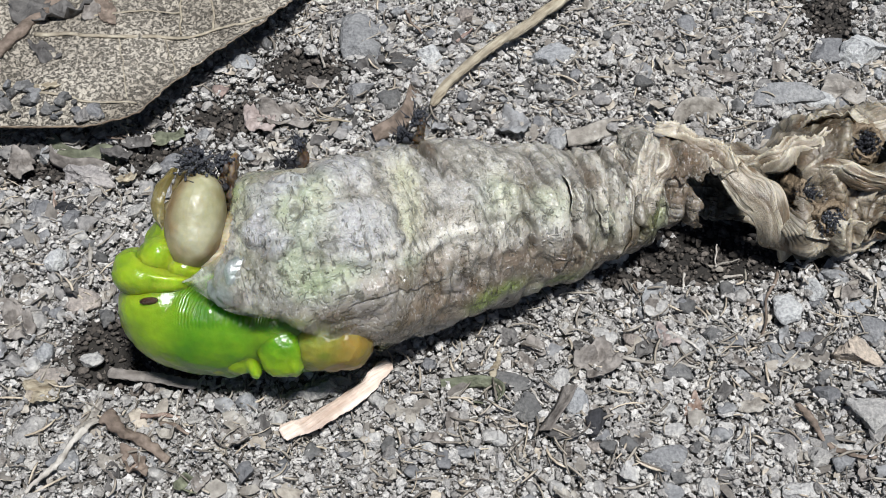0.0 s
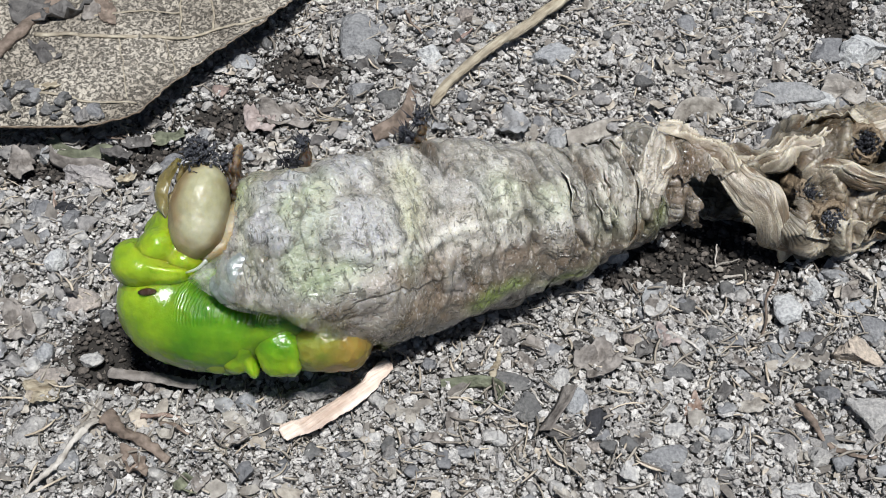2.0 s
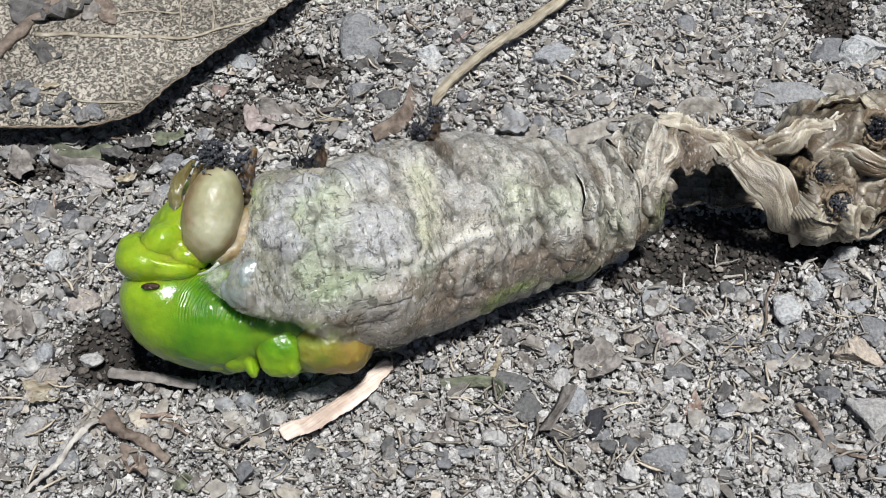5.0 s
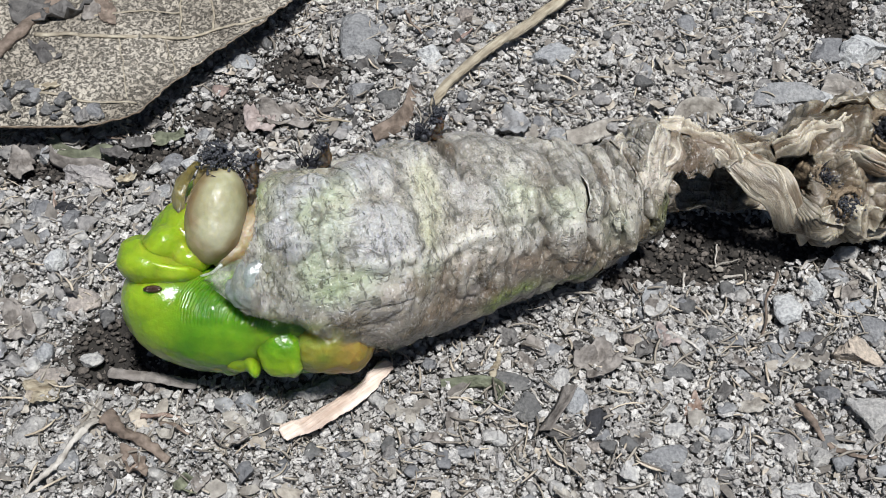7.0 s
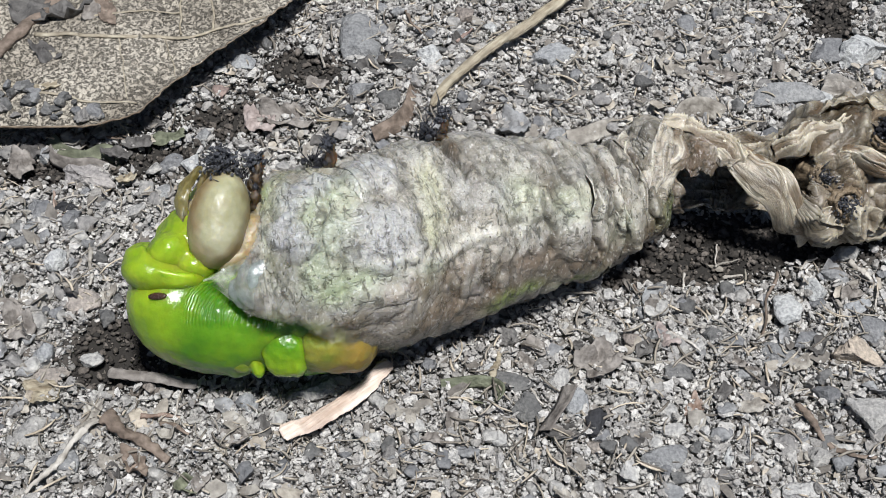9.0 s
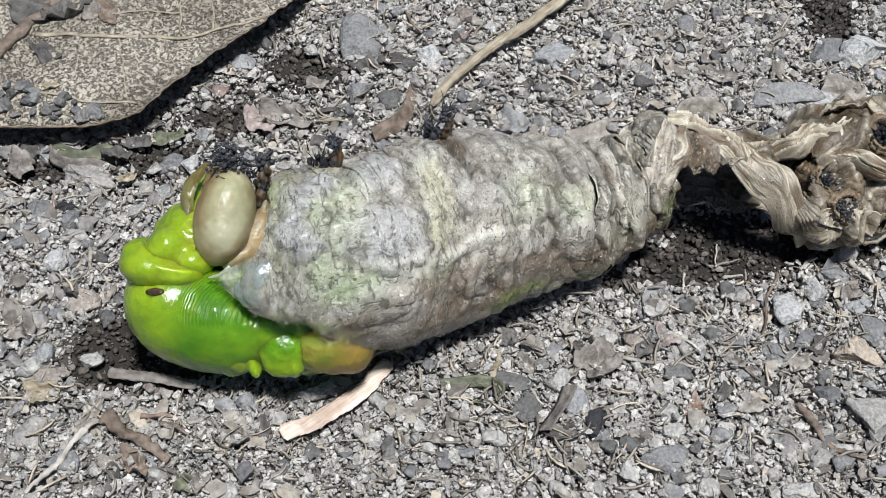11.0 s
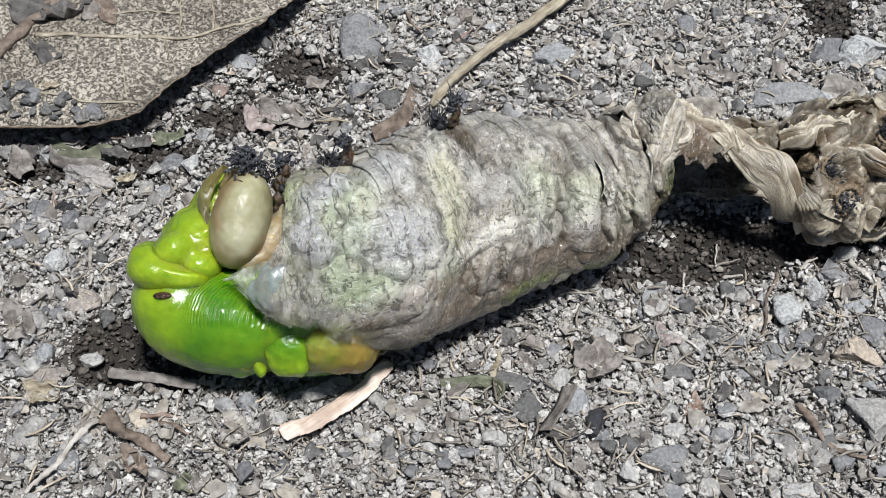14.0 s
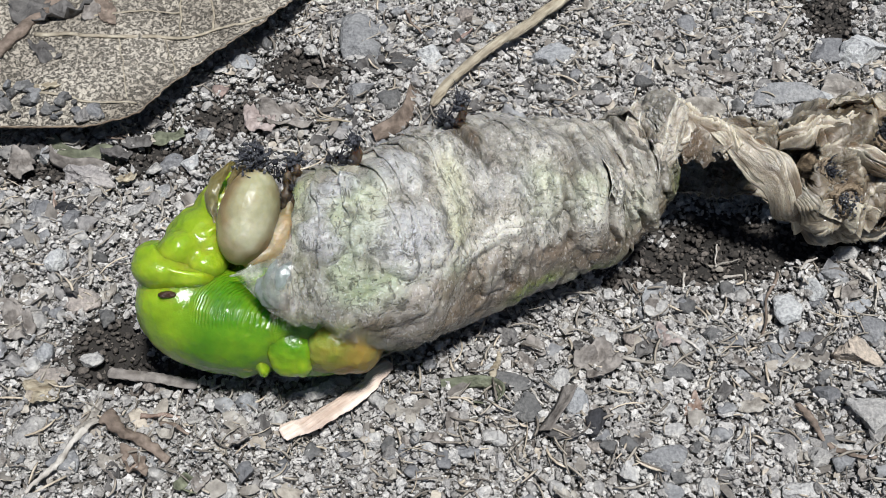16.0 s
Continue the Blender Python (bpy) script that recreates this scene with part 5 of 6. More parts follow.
def skin_ring(name, s0, s1, overlap, label, cut=False, reach=(-math.pi, math.pi), sunk=0.0):
    cols = int(270 * (reach[1] - reach[0]) / 6.283)
    s = np.linspace(0, 1, max(8, int((s1 + overlap - s0) / 0.15)))
    th = np.linspace(*reach, cols)
    q, TH = np.meshgrid(s, th, indexing="ij")
    if s1 > run_at(17) and s0 < run_at(36):                    # the neck is torn open on the near side
        run = s0 + s * (s1 + overlap - s0)
        x = along(run, AXIS)[:, 0]
        gape = radians(30) + 0.3 * fbm(run / 1.4, 0.3, 0.4, 3, 55) + 1.9 * smooth(29.5, 35.0, x) + 2.8 * smooth(19.0, 17.2, x)
        TH = -math.pi + (TH + math.pi) / (2 * math.pi) * (np.clip(gape, 0, math.pi) + math.pi)[:, None]
    if reach[1] < 3:                                             # its free edge wanders
        run = s0 + s * (s1 + overlap - s0)
        TH = reach[0] + (TH - reach[0]) * (1 + 0.035 * vnoise(run / 2.6, 0.5, 0.5, 73) + 0.015 * vnoise(run / 0.8, 0.5, 0.5, 74))[:, None]
    sway = lambda at: 0.75 * vnoise(TH * 1.6, at, 0, 71) + 0.3 * vnoise(TH * 5, at, 0, 72)      # folds do not run straight round
    rear = s1 + sway(s1)
    S = s0 + sway(s0) + q * (rear + overlap - s0 - sway(s0))
    place, pig = skin_surface(S, TH)
    c = along(S, AXIS)[..., :3]
    tuck = smooth(-0.05, overlap, S - rear) * 0.5 + sunk
    if reach[1] < 3:
        tuck = tuck + 0.1 * smooth(reach[1] - 0.15, reach[1], TH)      # the free edge stands off a little
    out = place - c
    place = c + out * (1 - tuck / np.linalg.norm(out, axis=-1))[..., None]
    pivot = along(np.array((s0 + s1) / 2), AXIS)[:3]
    f = grid_faces(len(s), cols)
    if cut:
        edge = front_line(place.reshape(-1, 3))
        keep = edge > 0
        clear = np.exp(-np.clip(edge, 0, None) / 2.2).reshape(S.shape)
        pig["lush"] = np.clip(pig["lush"] + 0.5 * clear * (0.5 + vnoise(S / 1.5, TH * 6, 0, 53)), 0, 0.8)
        pig["groove_shade"] = pig["groove_shade"] * (1 - 0.8 * clear)
        low = smooth(0.2, 0.6, TH)
        thin = np.clip(np.exp(-np.clip(edge, 0, None) / 4.2).reshape(S.shape) * (1.15 + 0.35 * vnoise(S / 1.3, TH * 7, 0, 54)), 0, 1)
        pig["sheer"] = np.clip(thin * (0.15 + 0.85 * low) + np.exp(-np.clip(edge, 0, None) / 0.3).reshape(S.shape), 0, 1)
        pig["glass"] = np.clip(pig["glass"] + 0.7 * thin * low, 0, 0.9)
        f = f[keep[f].all(1)]
    if s1 > run_at(29):
        x = along(S, AXIS)[..., 0]
        ragged = 0.3 * fbm(S / 1.1, TH * 3, 0.8, 3, 57)
        keep = np.ones(S.shape, bool)
        for hx, ha, hw, hh in ((32.7, 17, 2.0, 2.8), (42.2, 20, 1.5, 1.3), (39.5, 100, 2.2, 0.9)):
            keep &= ((x - hx) / hw) ** 2 + ((TH - radians(ha)) * along(S, AXIS)[..., 3] / hh) ** 2 > 1 + ragged * 2
        keep = keep.ravel()
        f = f[keep[f].all(1)]
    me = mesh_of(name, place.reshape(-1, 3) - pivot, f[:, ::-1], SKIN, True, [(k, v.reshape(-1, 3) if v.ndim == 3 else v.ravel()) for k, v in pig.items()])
    ob = part(name, me, caterpillar, label, pivot - BASE)
    if cut or s1 > run_at(17):
        shell = ob.modifiers.new("thickness", "SOLIDIFY")
        shell.thickness, shell.offset = 0.14 * MM, -1
    (undersides if sunk else rings).append((ob, pivot, (s0 + s1) / 2))
    return ob


S_FRONT, S_NECK, S_END = run_at(-23.5), run_at(26.0), run_at(52)
cuts = np.linspace(S_FRONT, S_NECK, 25)
for k in range(24):
    about = "wrinkled grey-brown fold of old skin"
    if cuts[k] > run_at(-13) and cuts[k + 1] < run_at(17):        # the back rises off the belly as the skin gathers
        skin_ring("skin_fold", cuts[k], cuts[k + 1], 2.0, about, cuts[k] < run_at(-3), (-math.pi, 1.18))
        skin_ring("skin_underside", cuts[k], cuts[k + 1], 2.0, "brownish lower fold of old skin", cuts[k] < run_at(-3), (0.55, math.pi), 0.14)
    else:
        skin_ring("skin_fold", cuts[k], cuts[k + 1], 2.0, about, cuts[k] < run_at(-3))
cuts = np.linspace(S_NECK, S_END, 11)
for k in range(10):
    skin_ring("empty_skin", cuts[k], cuts[k + 1], 1.6, "crumpled emptied tan skin with dark stumps")


def neck_sheet():
    """The lower side of the neck: a torn brownish sheet that slips back under the collar."""
    a, b = np.meshgrid(np.linspace(0, 1, 60), np.linspace(0, 1, 46), indexing="ij")
    reach = 1 - 0.25 * (1 - b) ** 2 + 0.1 * vnoise(b * 6, 0.4, 0.4, 92)
    x = 15.4 + a * reach * 10.8
    S, TH = np.interp(x, AXIS[:, 0], RUN), radians(20) + b * radians(92) + 0.06 * vnoise(a * 4, b * 3, 0.2, 93)
    place, pig = skin_surface(S, TH)
    c = along(S, AXIS)[..., :3]
    out = place - c
    place = c + out * (1 - 0.55 / np.linalg.norm(out, axis=-1))[..., None] + 0.3 * fbm(a * 3, b * 3, 1.5, 3, 94)[..., None] * NEAR
    pig["amber"] = np.clip(0.25 + 0.6 * smooth(0.2, 0.9, a) + 0.3 * vnoise(a * 5, b * 5, 0.6, 95), 0, 0.85)
    pig["sage"] = 0.75 * smooth(0.5, 0.0, a) + 0 * b
    pig["groove_shade"] = pig["groove_shade"] * 0.7
    pivot = c[30, 23]
    me = mesh_of("neck_sheet", place.reshape(-1, 3) - pivot, grid_faces(60, 46)[:, ::-1], SKIN, True, [(k, v.reshape(-1, 3) if v.ndim == 3 else v.ravel()) for k, v in pig.items()])
    ob = part("neck_sheet", me, caterpillar, "brownish torn sheet under the neck", pivot - BASE)
    shell = ob.modifiers.new("thickness", "SOLIDIFY")
    shell.thickness, shell.offset = 0.12 * MM, -1
    return ob, pivot


sheet, sheet_pivot = neck_sheet()


def blob(parts, voxel, rounds):
    """One smooth body grown together out of ellipsoids (centre, radii along right, up, near, lean in degrees)."""
    bm = bmesh.new()
    for c, radii, lean in parts:
        v, f = ICO3
        a = radians(lean)
        e1, e2 = RIGHT * math.cos(a) + UP * math.sin(a), UP * math.cos(a) - RIGHT * math.sin(a)
        p = np.asarray(c) + v[:, :1] * radii[0] * e1 + v[:, 1:2] * radii[1] * e2 + v[:, 2:] * radii[2] * NEAR
        vs = [bm.verts.new(Vector(q) * MM) for q in p]
        for tri in f:
            bm.faces.new([vs[i] for i in tri])
    me = bpy.data.meshes.new("blob")
    bm.to_mesh(me)
    bm.free()
    tmp = new("blob", me)
    r = tmp.modifiers.new("grow", "REMESH")
    r.mode, r.voxel_size, r.use_smooth_shade = "VOXEL", voxel * MM, True
    sm = tmp.modifiers.new("ease", "SMOOTH")
    sm.factor, sm.iterations = 0.5, rounds
    done = bpy.data.meshes.new_from_object(tmp.evaluated_get(bpy.context.evaluated_depsgraph_get()))
    bpy.data.objects.remove(tmp)
    return done


PIVOT = hd(-3.2, -3.2, 0.0)


def body_part(name, parts, material, parent, label="", voxel=0.22, rounds=6, pivot=PIVOT, wrinkle=0.0, at=None, zone=None):
    me = blob([(np.asarray(c) - pivot, r, a) for c, r, a in parts], voxel, rounds)
    me.name = name
    n = len(me.vertices)
    co = np.zeros(n * 3, np.float32)
    me.vertices.foreach_get("co", co)
    if wrinkle:
        nr = np.zeros(n * 3, np.float32)
        me.vertices.foreach_get("normal", nr)
        p, nr = co.reshape(-1, 3) / MM, nr.reshape(-1, 3)
        d = 0.5 * fbm(p[:, 0] / 2.4, p[:, 1] / 2.4, p[:, 2] / 2.4, 3, 61) + 0.25 * fbm(p[:, 0] / 0.6, p[:, 1] / 0.6, p[:, 2] / 0.6, 2, 63)
        me.vertices.foreach_set("co", ((p + nr * (wrinkle * d)[:, None]) * MM).astype(np.float32).ravel())
    me.materials.clear()
    d = co.reshape(-1, 3) / MM + pivot - HEAD
    if zone is not None:
        for key, values in zip(("zone", "ribbed"), zone(d @ RIGHT, d @ UP, d @ NEAR)):
            slot = me.attributes.new(key, "FLOAT", "POINT")
            slot.data.foreach_set("value", np.clip(values, 0, 1).astype(np.float32))
    me.materials.append(material)
    me.polygons.foreach_set("use_smooth", np.full(len(me.polygons), True))
    me.update()
    return part(name, me, parent, label, (0, 0, 0) if at is None else at)


# zone: paler and yellower towards the head end and the upper side
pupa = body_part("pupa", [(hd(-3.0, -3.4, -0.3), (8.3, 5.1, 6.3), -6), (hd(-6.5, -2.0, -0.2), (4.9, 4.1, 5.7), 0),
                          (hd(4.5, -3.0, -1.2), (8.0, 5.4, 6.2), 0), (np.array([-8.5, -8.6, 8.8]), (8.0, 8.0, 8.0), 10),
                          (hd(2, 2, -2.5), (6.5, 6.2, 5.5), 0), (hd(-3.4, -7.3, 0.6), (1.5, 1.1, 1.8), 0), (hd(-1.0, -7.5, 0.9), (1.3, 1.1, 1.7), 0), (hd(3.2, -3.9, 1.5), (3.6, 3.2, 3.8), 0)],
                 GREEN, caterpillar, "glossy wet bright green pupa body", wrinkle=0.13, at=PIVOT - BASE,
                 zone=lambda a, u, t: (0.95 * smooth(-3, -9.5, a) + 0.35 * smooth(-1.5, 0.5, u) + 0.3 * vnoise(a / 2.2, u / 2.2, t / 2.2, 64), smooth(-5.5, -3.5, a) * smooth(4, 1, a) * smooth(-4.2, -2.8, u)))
upper = [body_part("thorax", [(hd(-5.2, 3.2, -0.8), (3.9, 3.8, 5.0), 20), (hd(-7.0, 2.4, 2.4), (2.5, 1.9, 3.2), 35), (hd(-4.1, 6.2, -1.6), (2.7, 3.9, 4.2), -24),
                     (hd(-4.6, 1.4, 2.4), (2.0, 1.5, 2.7), 10), (hd(-4.4, 4.2, 2.6), (1.3, 0.7, 1.6), 35), (hd(-5.8, 3.6, 2.6), (0.8, 1.4, 1.6), -15), (hd(-5.6, 2.4, 3.3), (1.4, 0.6, 1.4), -12)],
          LIME, pupa, "lime green soft upper body", 0.16, 6, wrinkle=0.26)]
crest = spline([(-9.3, 2.6, 4.2), (-8.6, 1.9, 5.2), (-7.8, 1.0, 5.75), (-6.8, 0.6, 5.95), (-5.6, 0.45, 5.8), (-4.6, 0.4, 5.4)], 22)
upper.append(body_part("head_lobe", [(hd(-8.2, 0.6, 2.3), (3.2, 2.1, 3.7), -8), (hd(-6.2, 0.0, 3.1), (2.7, 1.2, 2.7), 6), (hd(-9.5, 1.5, 1.6), (1.9, 1.8, 3.2), 0)]
          + [(hd(*p) - 0.4 * NEAR, (0.32, 0.32, 0.5), 0) for p in crest], LIME, pupa, "lime green rounded lip of the head", 0.14, 10, wrinkle=0.12))
upper.append(body_part("dark_spot", [(hd(-7.45, -1.45, 5.35), (0.85, 0.34, 0.4), 5)], SPOT, pupa, "dark brown oval breathing hole", 0.08, 2))
legs = []
TIP = lambda a, u, t: (0.8 * smooth(-5.0, -8.2, u) + 0.3 * vnoise(a / 1.2, u / 1.2, t, 65), 0 * u)
legs.append(body_part("leg_pad", [(hd(1.1, -6.9, 2.3), (0.75, 1.8, 1.3), 22), (hd(0.2, -5.2, 2.0), (2.2, 2.2, 2.6), 8), (hd(-0.1, -6.6, 2.0), (1.5, 1.6, 1.8), 10)], GREEN, pupa, "yellow-green pointed leg", 0.14, 9, wrinkle=0.22, zone=TIP))
legs.append(body_part("leg_pad", [(hd(3.9, -5.2, 3.0), (2.3, 2.6, 2.3), 4), (hd(5.1, -5.7, 2.9), (1.15, 2.6, 2.0), 0), (hd(3.9, -6.6, 2.9), (1.6, 1.8, 1.8), 0), (hd(2.7, -6.4, 3.1), (0.9, 2.1, 1.4), 22)],
          GREEN, pupa, "yellow-green blunt leg", 0.14, 5, wrinkle=0.26, zone=TIP))
legs.append(body_part("leg_pad", [(hd(-1.8, -6.4, 1.4), (2.0, 1.9, 2.2), 5), (hd(-3.9, -6.3, 1.2), (1.5, 1.8, 2.0), 0)], GREEN, pupa, "green blunt leg", 0.16, 6, wrinkle=0.15, zone=TIP))
legs.append(body_part("belly", [(hd(8.2, -4.9, 1.3), (4.1, 3.0, 4.4), 4), (hd(9.8, -5.1, 1.3), (2.3, 2.8, 4.0), 0), (hd(7.0, -6.0, 1.6), (2.4, 1.9, 3.4), 0)], OCHRE, pupa, "ochre and green belly segment", 0.18, 4, wrinkle=0.3,
          zone=lambda a, u, t: (smooth(7.0, 10.5, a - 0.5 * u - 3) + 0.3 * vnoise(a, u, t, 66), 0 * u)))

CAP = hd(-3.7, 5.6, 4.2)
head_shell = body_part("head_shell", [(hd(-3.65, 5.6, 3.6), (2.7, 4.5, 2.8), -9), (hd(-3.75, 4.7, 3.6), (2.62, 3.4, 2.8), -9)], HORNY, caterpillar, "shed tan translucent head shell", 0.14, 4, CAP, 0.1, CAP - BASE,
                       lambda a, u, t: (0.7 * smooth(0.5, 1.1, np.hypot((a + 3.1 - 0.16 * (u - 5.6)) / 2.6, (u - 6.2) / 4.6)) + 0.25 * vnoise(a, u, t, 67), 0.05 + 0 * u))
body_part("membrane", [(hd(-1.0, 3.8, 2.4), (1.7, 2.8, 1.7), -22), (hd(-2.2, 2.2, 3.0), (1.9, 0.9, 1.3), 30), (hd(-0.3, 6.4, 1.4), (0.8, 2.4, 1.6), -6)], FLESH, head_shell, "torn amber membrane", 0.12, 3, CAP, 0.16)
body_part("membrane", [(hd(-0.5, 9.0, 2.2), (0.4, 2.6, 1.2), -4), (hd(0.2, 7.2, 2.0), (0.35, 2.2, 1.0), -2)], MEMBRANE, head_shell, "dark brown shrivelled membrane", 0.12, 2, CAP, 0.8)
body_part("membrane", [(hd(-5.6, 8.0, 1.2), (0.5, 3.2, 1.2), -26), (hd(-4.6, 9.6, 2.0), (0.5, 1.8, 0.8), -50)], CLEAR, head_shell, "milky translucent membrane", 0.14, 2, CAP, 0.6)
body_part("membrane", [(hd(-6.2, 6.2, 1.4), (0.3, 2.6, 1.0), -16)], FLESH, head_shell, "amber film beside the head shell", 0.12, 2, CAP, 0.5)
q, b = np.meshgrid(np.linspace(0, 1, 40), np.linspace(0, 1, 16), indexing="ij")
edge = spline([hd(-5.2, 10.2, 3.6), hd(-6.3, 8.2, 3.2), hd(-6.6, 6.2, 3.0), hd(-6.3, 4.4, 3.0)], 40)
width = 1.7 * np.sin(np.pi * (0.12 + 0.8 * q)) * (1 + 0.25 * fbm(q * 5, 0.4, 0.4, 3, 96))
place = edge[:, None] + (b * width)[..., None] * (-0.8 * RIGHT + 0.25 * UP - 0.5 * NEAR) + (0.5 * np.sin(b * 2.6) + 0.25 * fbm(q * 6, b * 2, 0.7, 3, 97))[..., None] * NEAR
curtain = part("membrane", mesh_of("membrane", place.reshape(-1, 3) - CAP, grid_faces(40, 16), AMBER_FILM), head_shell, "thin amber film torn from the head shell")
curtain.modifiers.new("thickness", "SOLIDIFY").thickness = 0.1 * MM
v, f = tube(spline([hd(-4.5, 0.2, 5.3) - CAP, hd(-3.4, 0.6, 5.7) - CAP, hd(-2.6, 1.3, 5.8) - CAP], 12), np.linspace(0.1, 0.2, 12), 8)
part("pale_thread", mesh_of("pale_thread", v, f, THREAD), head_shell, "white shed lining thread")


def bristles(name, centre, pivot, parent, count, spread, length, label, lumps=26, seed=0, lump=0.42):
    """A clump of black lumps and short stiff hairs: what is left of a spiny horn."""
    rng = np.random.default_rng(seed)
    vs, fs, base = [], [], 0
    v0, f0 = ICO1
    for _ in range(lumps):
        c = np.asarray(centre) - pivot + rng.normal(size=3) * np.array(spread) * 0.5
        v = v0 * rng.uniform(0.5, 1.3, 3) * lump + c
        vs.append(v), fs.append(f0 + base)
        base += len(v)
    for _ in range(count):
        c = np.asarray(centre) - pivot + rng.normal(size=3) * np.array(spread) * 0.5
        way = UP * rng.uniform(0.3, 1) + RIGHT * rng.uniform(-0.8, 0.8) + NEAR * rng.uniform(-0.4, 0.7)
        t = np.linspace(0, 1, 4)[:, None]
        p = c + way * t * length * rng.uniform(0.5, 1.2) + RIGHT * t * t * rng.uniform(-0.5, 0.5)
        v, f = tube(p, np.array([0.09, 0.07, 0.05, 0.02]), 4)
        vs.append(v), fs.append(f + base)
        base += len(v)
    me = mesh_of(name, np.vstack(vs), np.vstack(fs), BLACK)
    return part(name, me, parent, label)


bristles("spiny_crown", hd(-3.5, 10.7, 4.6), CAP, head_shell, 110, (1.3, 1.1, 1.1), 0.6, "blue-black bristly crown of the head shell", 260, 5, 0.2)


def ring_near(x):
    return min(rings, key=lambda q: abs(q[2] - run_at(x)))


def blister():
    """The clear swelling at the split of the old skin, and the sheer film that runs from it to a point."""
    ob, pv, _ = ring_near(-18.5)
    body_part("blister", [(hd(0.6, 0.5, 7.8), (2.1, 2.5, 0.9), -12), (hd(-0.6, -0.5, 7.2), (1.7, 1.4, 0.8), -35)], GLASSY, ob, "clear bluish-grey blister of thin skin", 0.12, 5, pv, 0.3)
    n, m = 44, 22
    top = spline([(-4.0, 0.4, 6.0), (-2.4, 1.5, 6.9), (-0.8, 2.4, 7.9), (1.0, 2.6, 8.3)], n)
    low = spline([(-4.1, 0.1, 6.0), (-2.0, -1.2, 6.7), (-0.2, -2.3, 7.0), (2.6, -2.9, 7.2)], n)
    w = np.linspace(0, 1, m)[None, :, None]
    q = top[:, None] * (1 - w) + low[:, None] * w
    q[..., 2] += 0.5 * np.sin(np.pi * w[..., 0]) + 0.18 * fbm(q[..., 0] / 0.9, q[..., 1] / 0.9, 2.2, 3, 83)
    p = HEAD + q[..., :1] * RIGHT + q[..., 1:2] * UP + q[..., 2:] * NEAR
    film = part("film", mesh_of("film", p.reshape(-1, 3) - pv, grid_faces(n, m), FILM), ob, "sheer milky film of shed skin")
    shell = film.modifiers.new("thickness", "SOLIDIFY")
    shell.thickness, shell.offset = 0.08 * MM, 0


blister()


for hx, ha, hl, hs in ((-17.6, -36, 1.4, 6), (-11.0, -32, 1.6, 7), (-0.8, -34, 1.9, 8)):
    ob, pv, _ = ring_near(hx)
    pl, _ = skin_surface(np.array([run_at(hx)]), np.array([radians(ha)]))
    out = pl[0] - along(np.array(run_at(hx)), AXIS)[:3]
    out = out / np.linalg.norm(out) * 0.6 + UP * 0.5 + NEAR * 0.25
    t = np.linspace(0, 1, 14)[:, None]
    v, f = tube(pl[0] - pv - 0.5 * out + out * t * 2.6 + RIGHT * 0.3 * t * t, 0.55 - 0.3 * np.linspace(0, 1, 14), 16, 1.0, 0.9, hs, (0.2, 1, 0.1))
    part("horn_base", mesh_of("horn_base", v, f, MEMBRANE), ob, "amber stub of a shrivelled horn")
    bristles("spiny_horn", pl[0] + out * 2.0, pv, ob, 12, (0.7, 0.7, 0.7), hl * 0.8, "black-brown shrivelled spiny horn", 60, hs, 0.22)
    bristles("hair_tuft", pl[0] - RIGHT * 1.3 + out * 0.3, pv, ob, 26, (1.2, 0.8, 0.8), 1.5, "tuft of brown hairs", 10, hs + 20, 0.4)


def stump(place, way, size, seed):
    """A shrivelled false foot: a wrinkled cone with pale rolled rings round a black bristly pit."""
    c = np.asarray(place, float)
    ob, pv, _ = ring_near(c[0])
    way = way[0] * RIGHT + way[1] * UP + way[2] * NEAR
    way = way / np.linalg.norm(way)
    a = np.linspace(0, 2 * np.pi, 56, endpoint=False)
    e1 = np.cross(way, RIGHT)
    e1 /= np.linalg.norm(e1)
    e2 = np.cross(way, e1)
    prof = [(1.7, -2.2), (1.5, -1.2), (1.3, -0.6), (1.24, -0.4), (1.28, -0.22), (1.12, -0.02), (1.0, -0.02), (1.04, 0.14), (0.92, 0.22), (0.78, 0.12), (0.68, -0.1), (0.6, -0.5), (0.05, -0.55)]
    v = np.array([c - pv + (e1 * np.cos(t) + e2 * np.sin(t) * 0.85) * r * size * (1 + 0.1 * math.sin(3 * t + seed) + 0.05 * math.sin(13 * t + 2 * r)) + way * h * size for r, h in prof for t in a])
    v += 0.16 * np.stack([fbm(v[:, 0] * 1.3, v[:, 1] * 1.3, v[:, 2] * 1.3 + 9 * k, 4, seed) for k in range(3)], -1)
    collar = part("collar", mesh_of("collar", v, grid_faces(len(prof), 56, True), STUMP), ob, "amber-tan rolled collar of a false foot")
    bristles("black_plug", c - way * 0.15 * size, pv, ob, 30, (0.8 * size, 0.8 * size, 0.5 * size), 0.5, "black bristly plug in a false foot", 300, seed, 0.11 * size)
    return collar


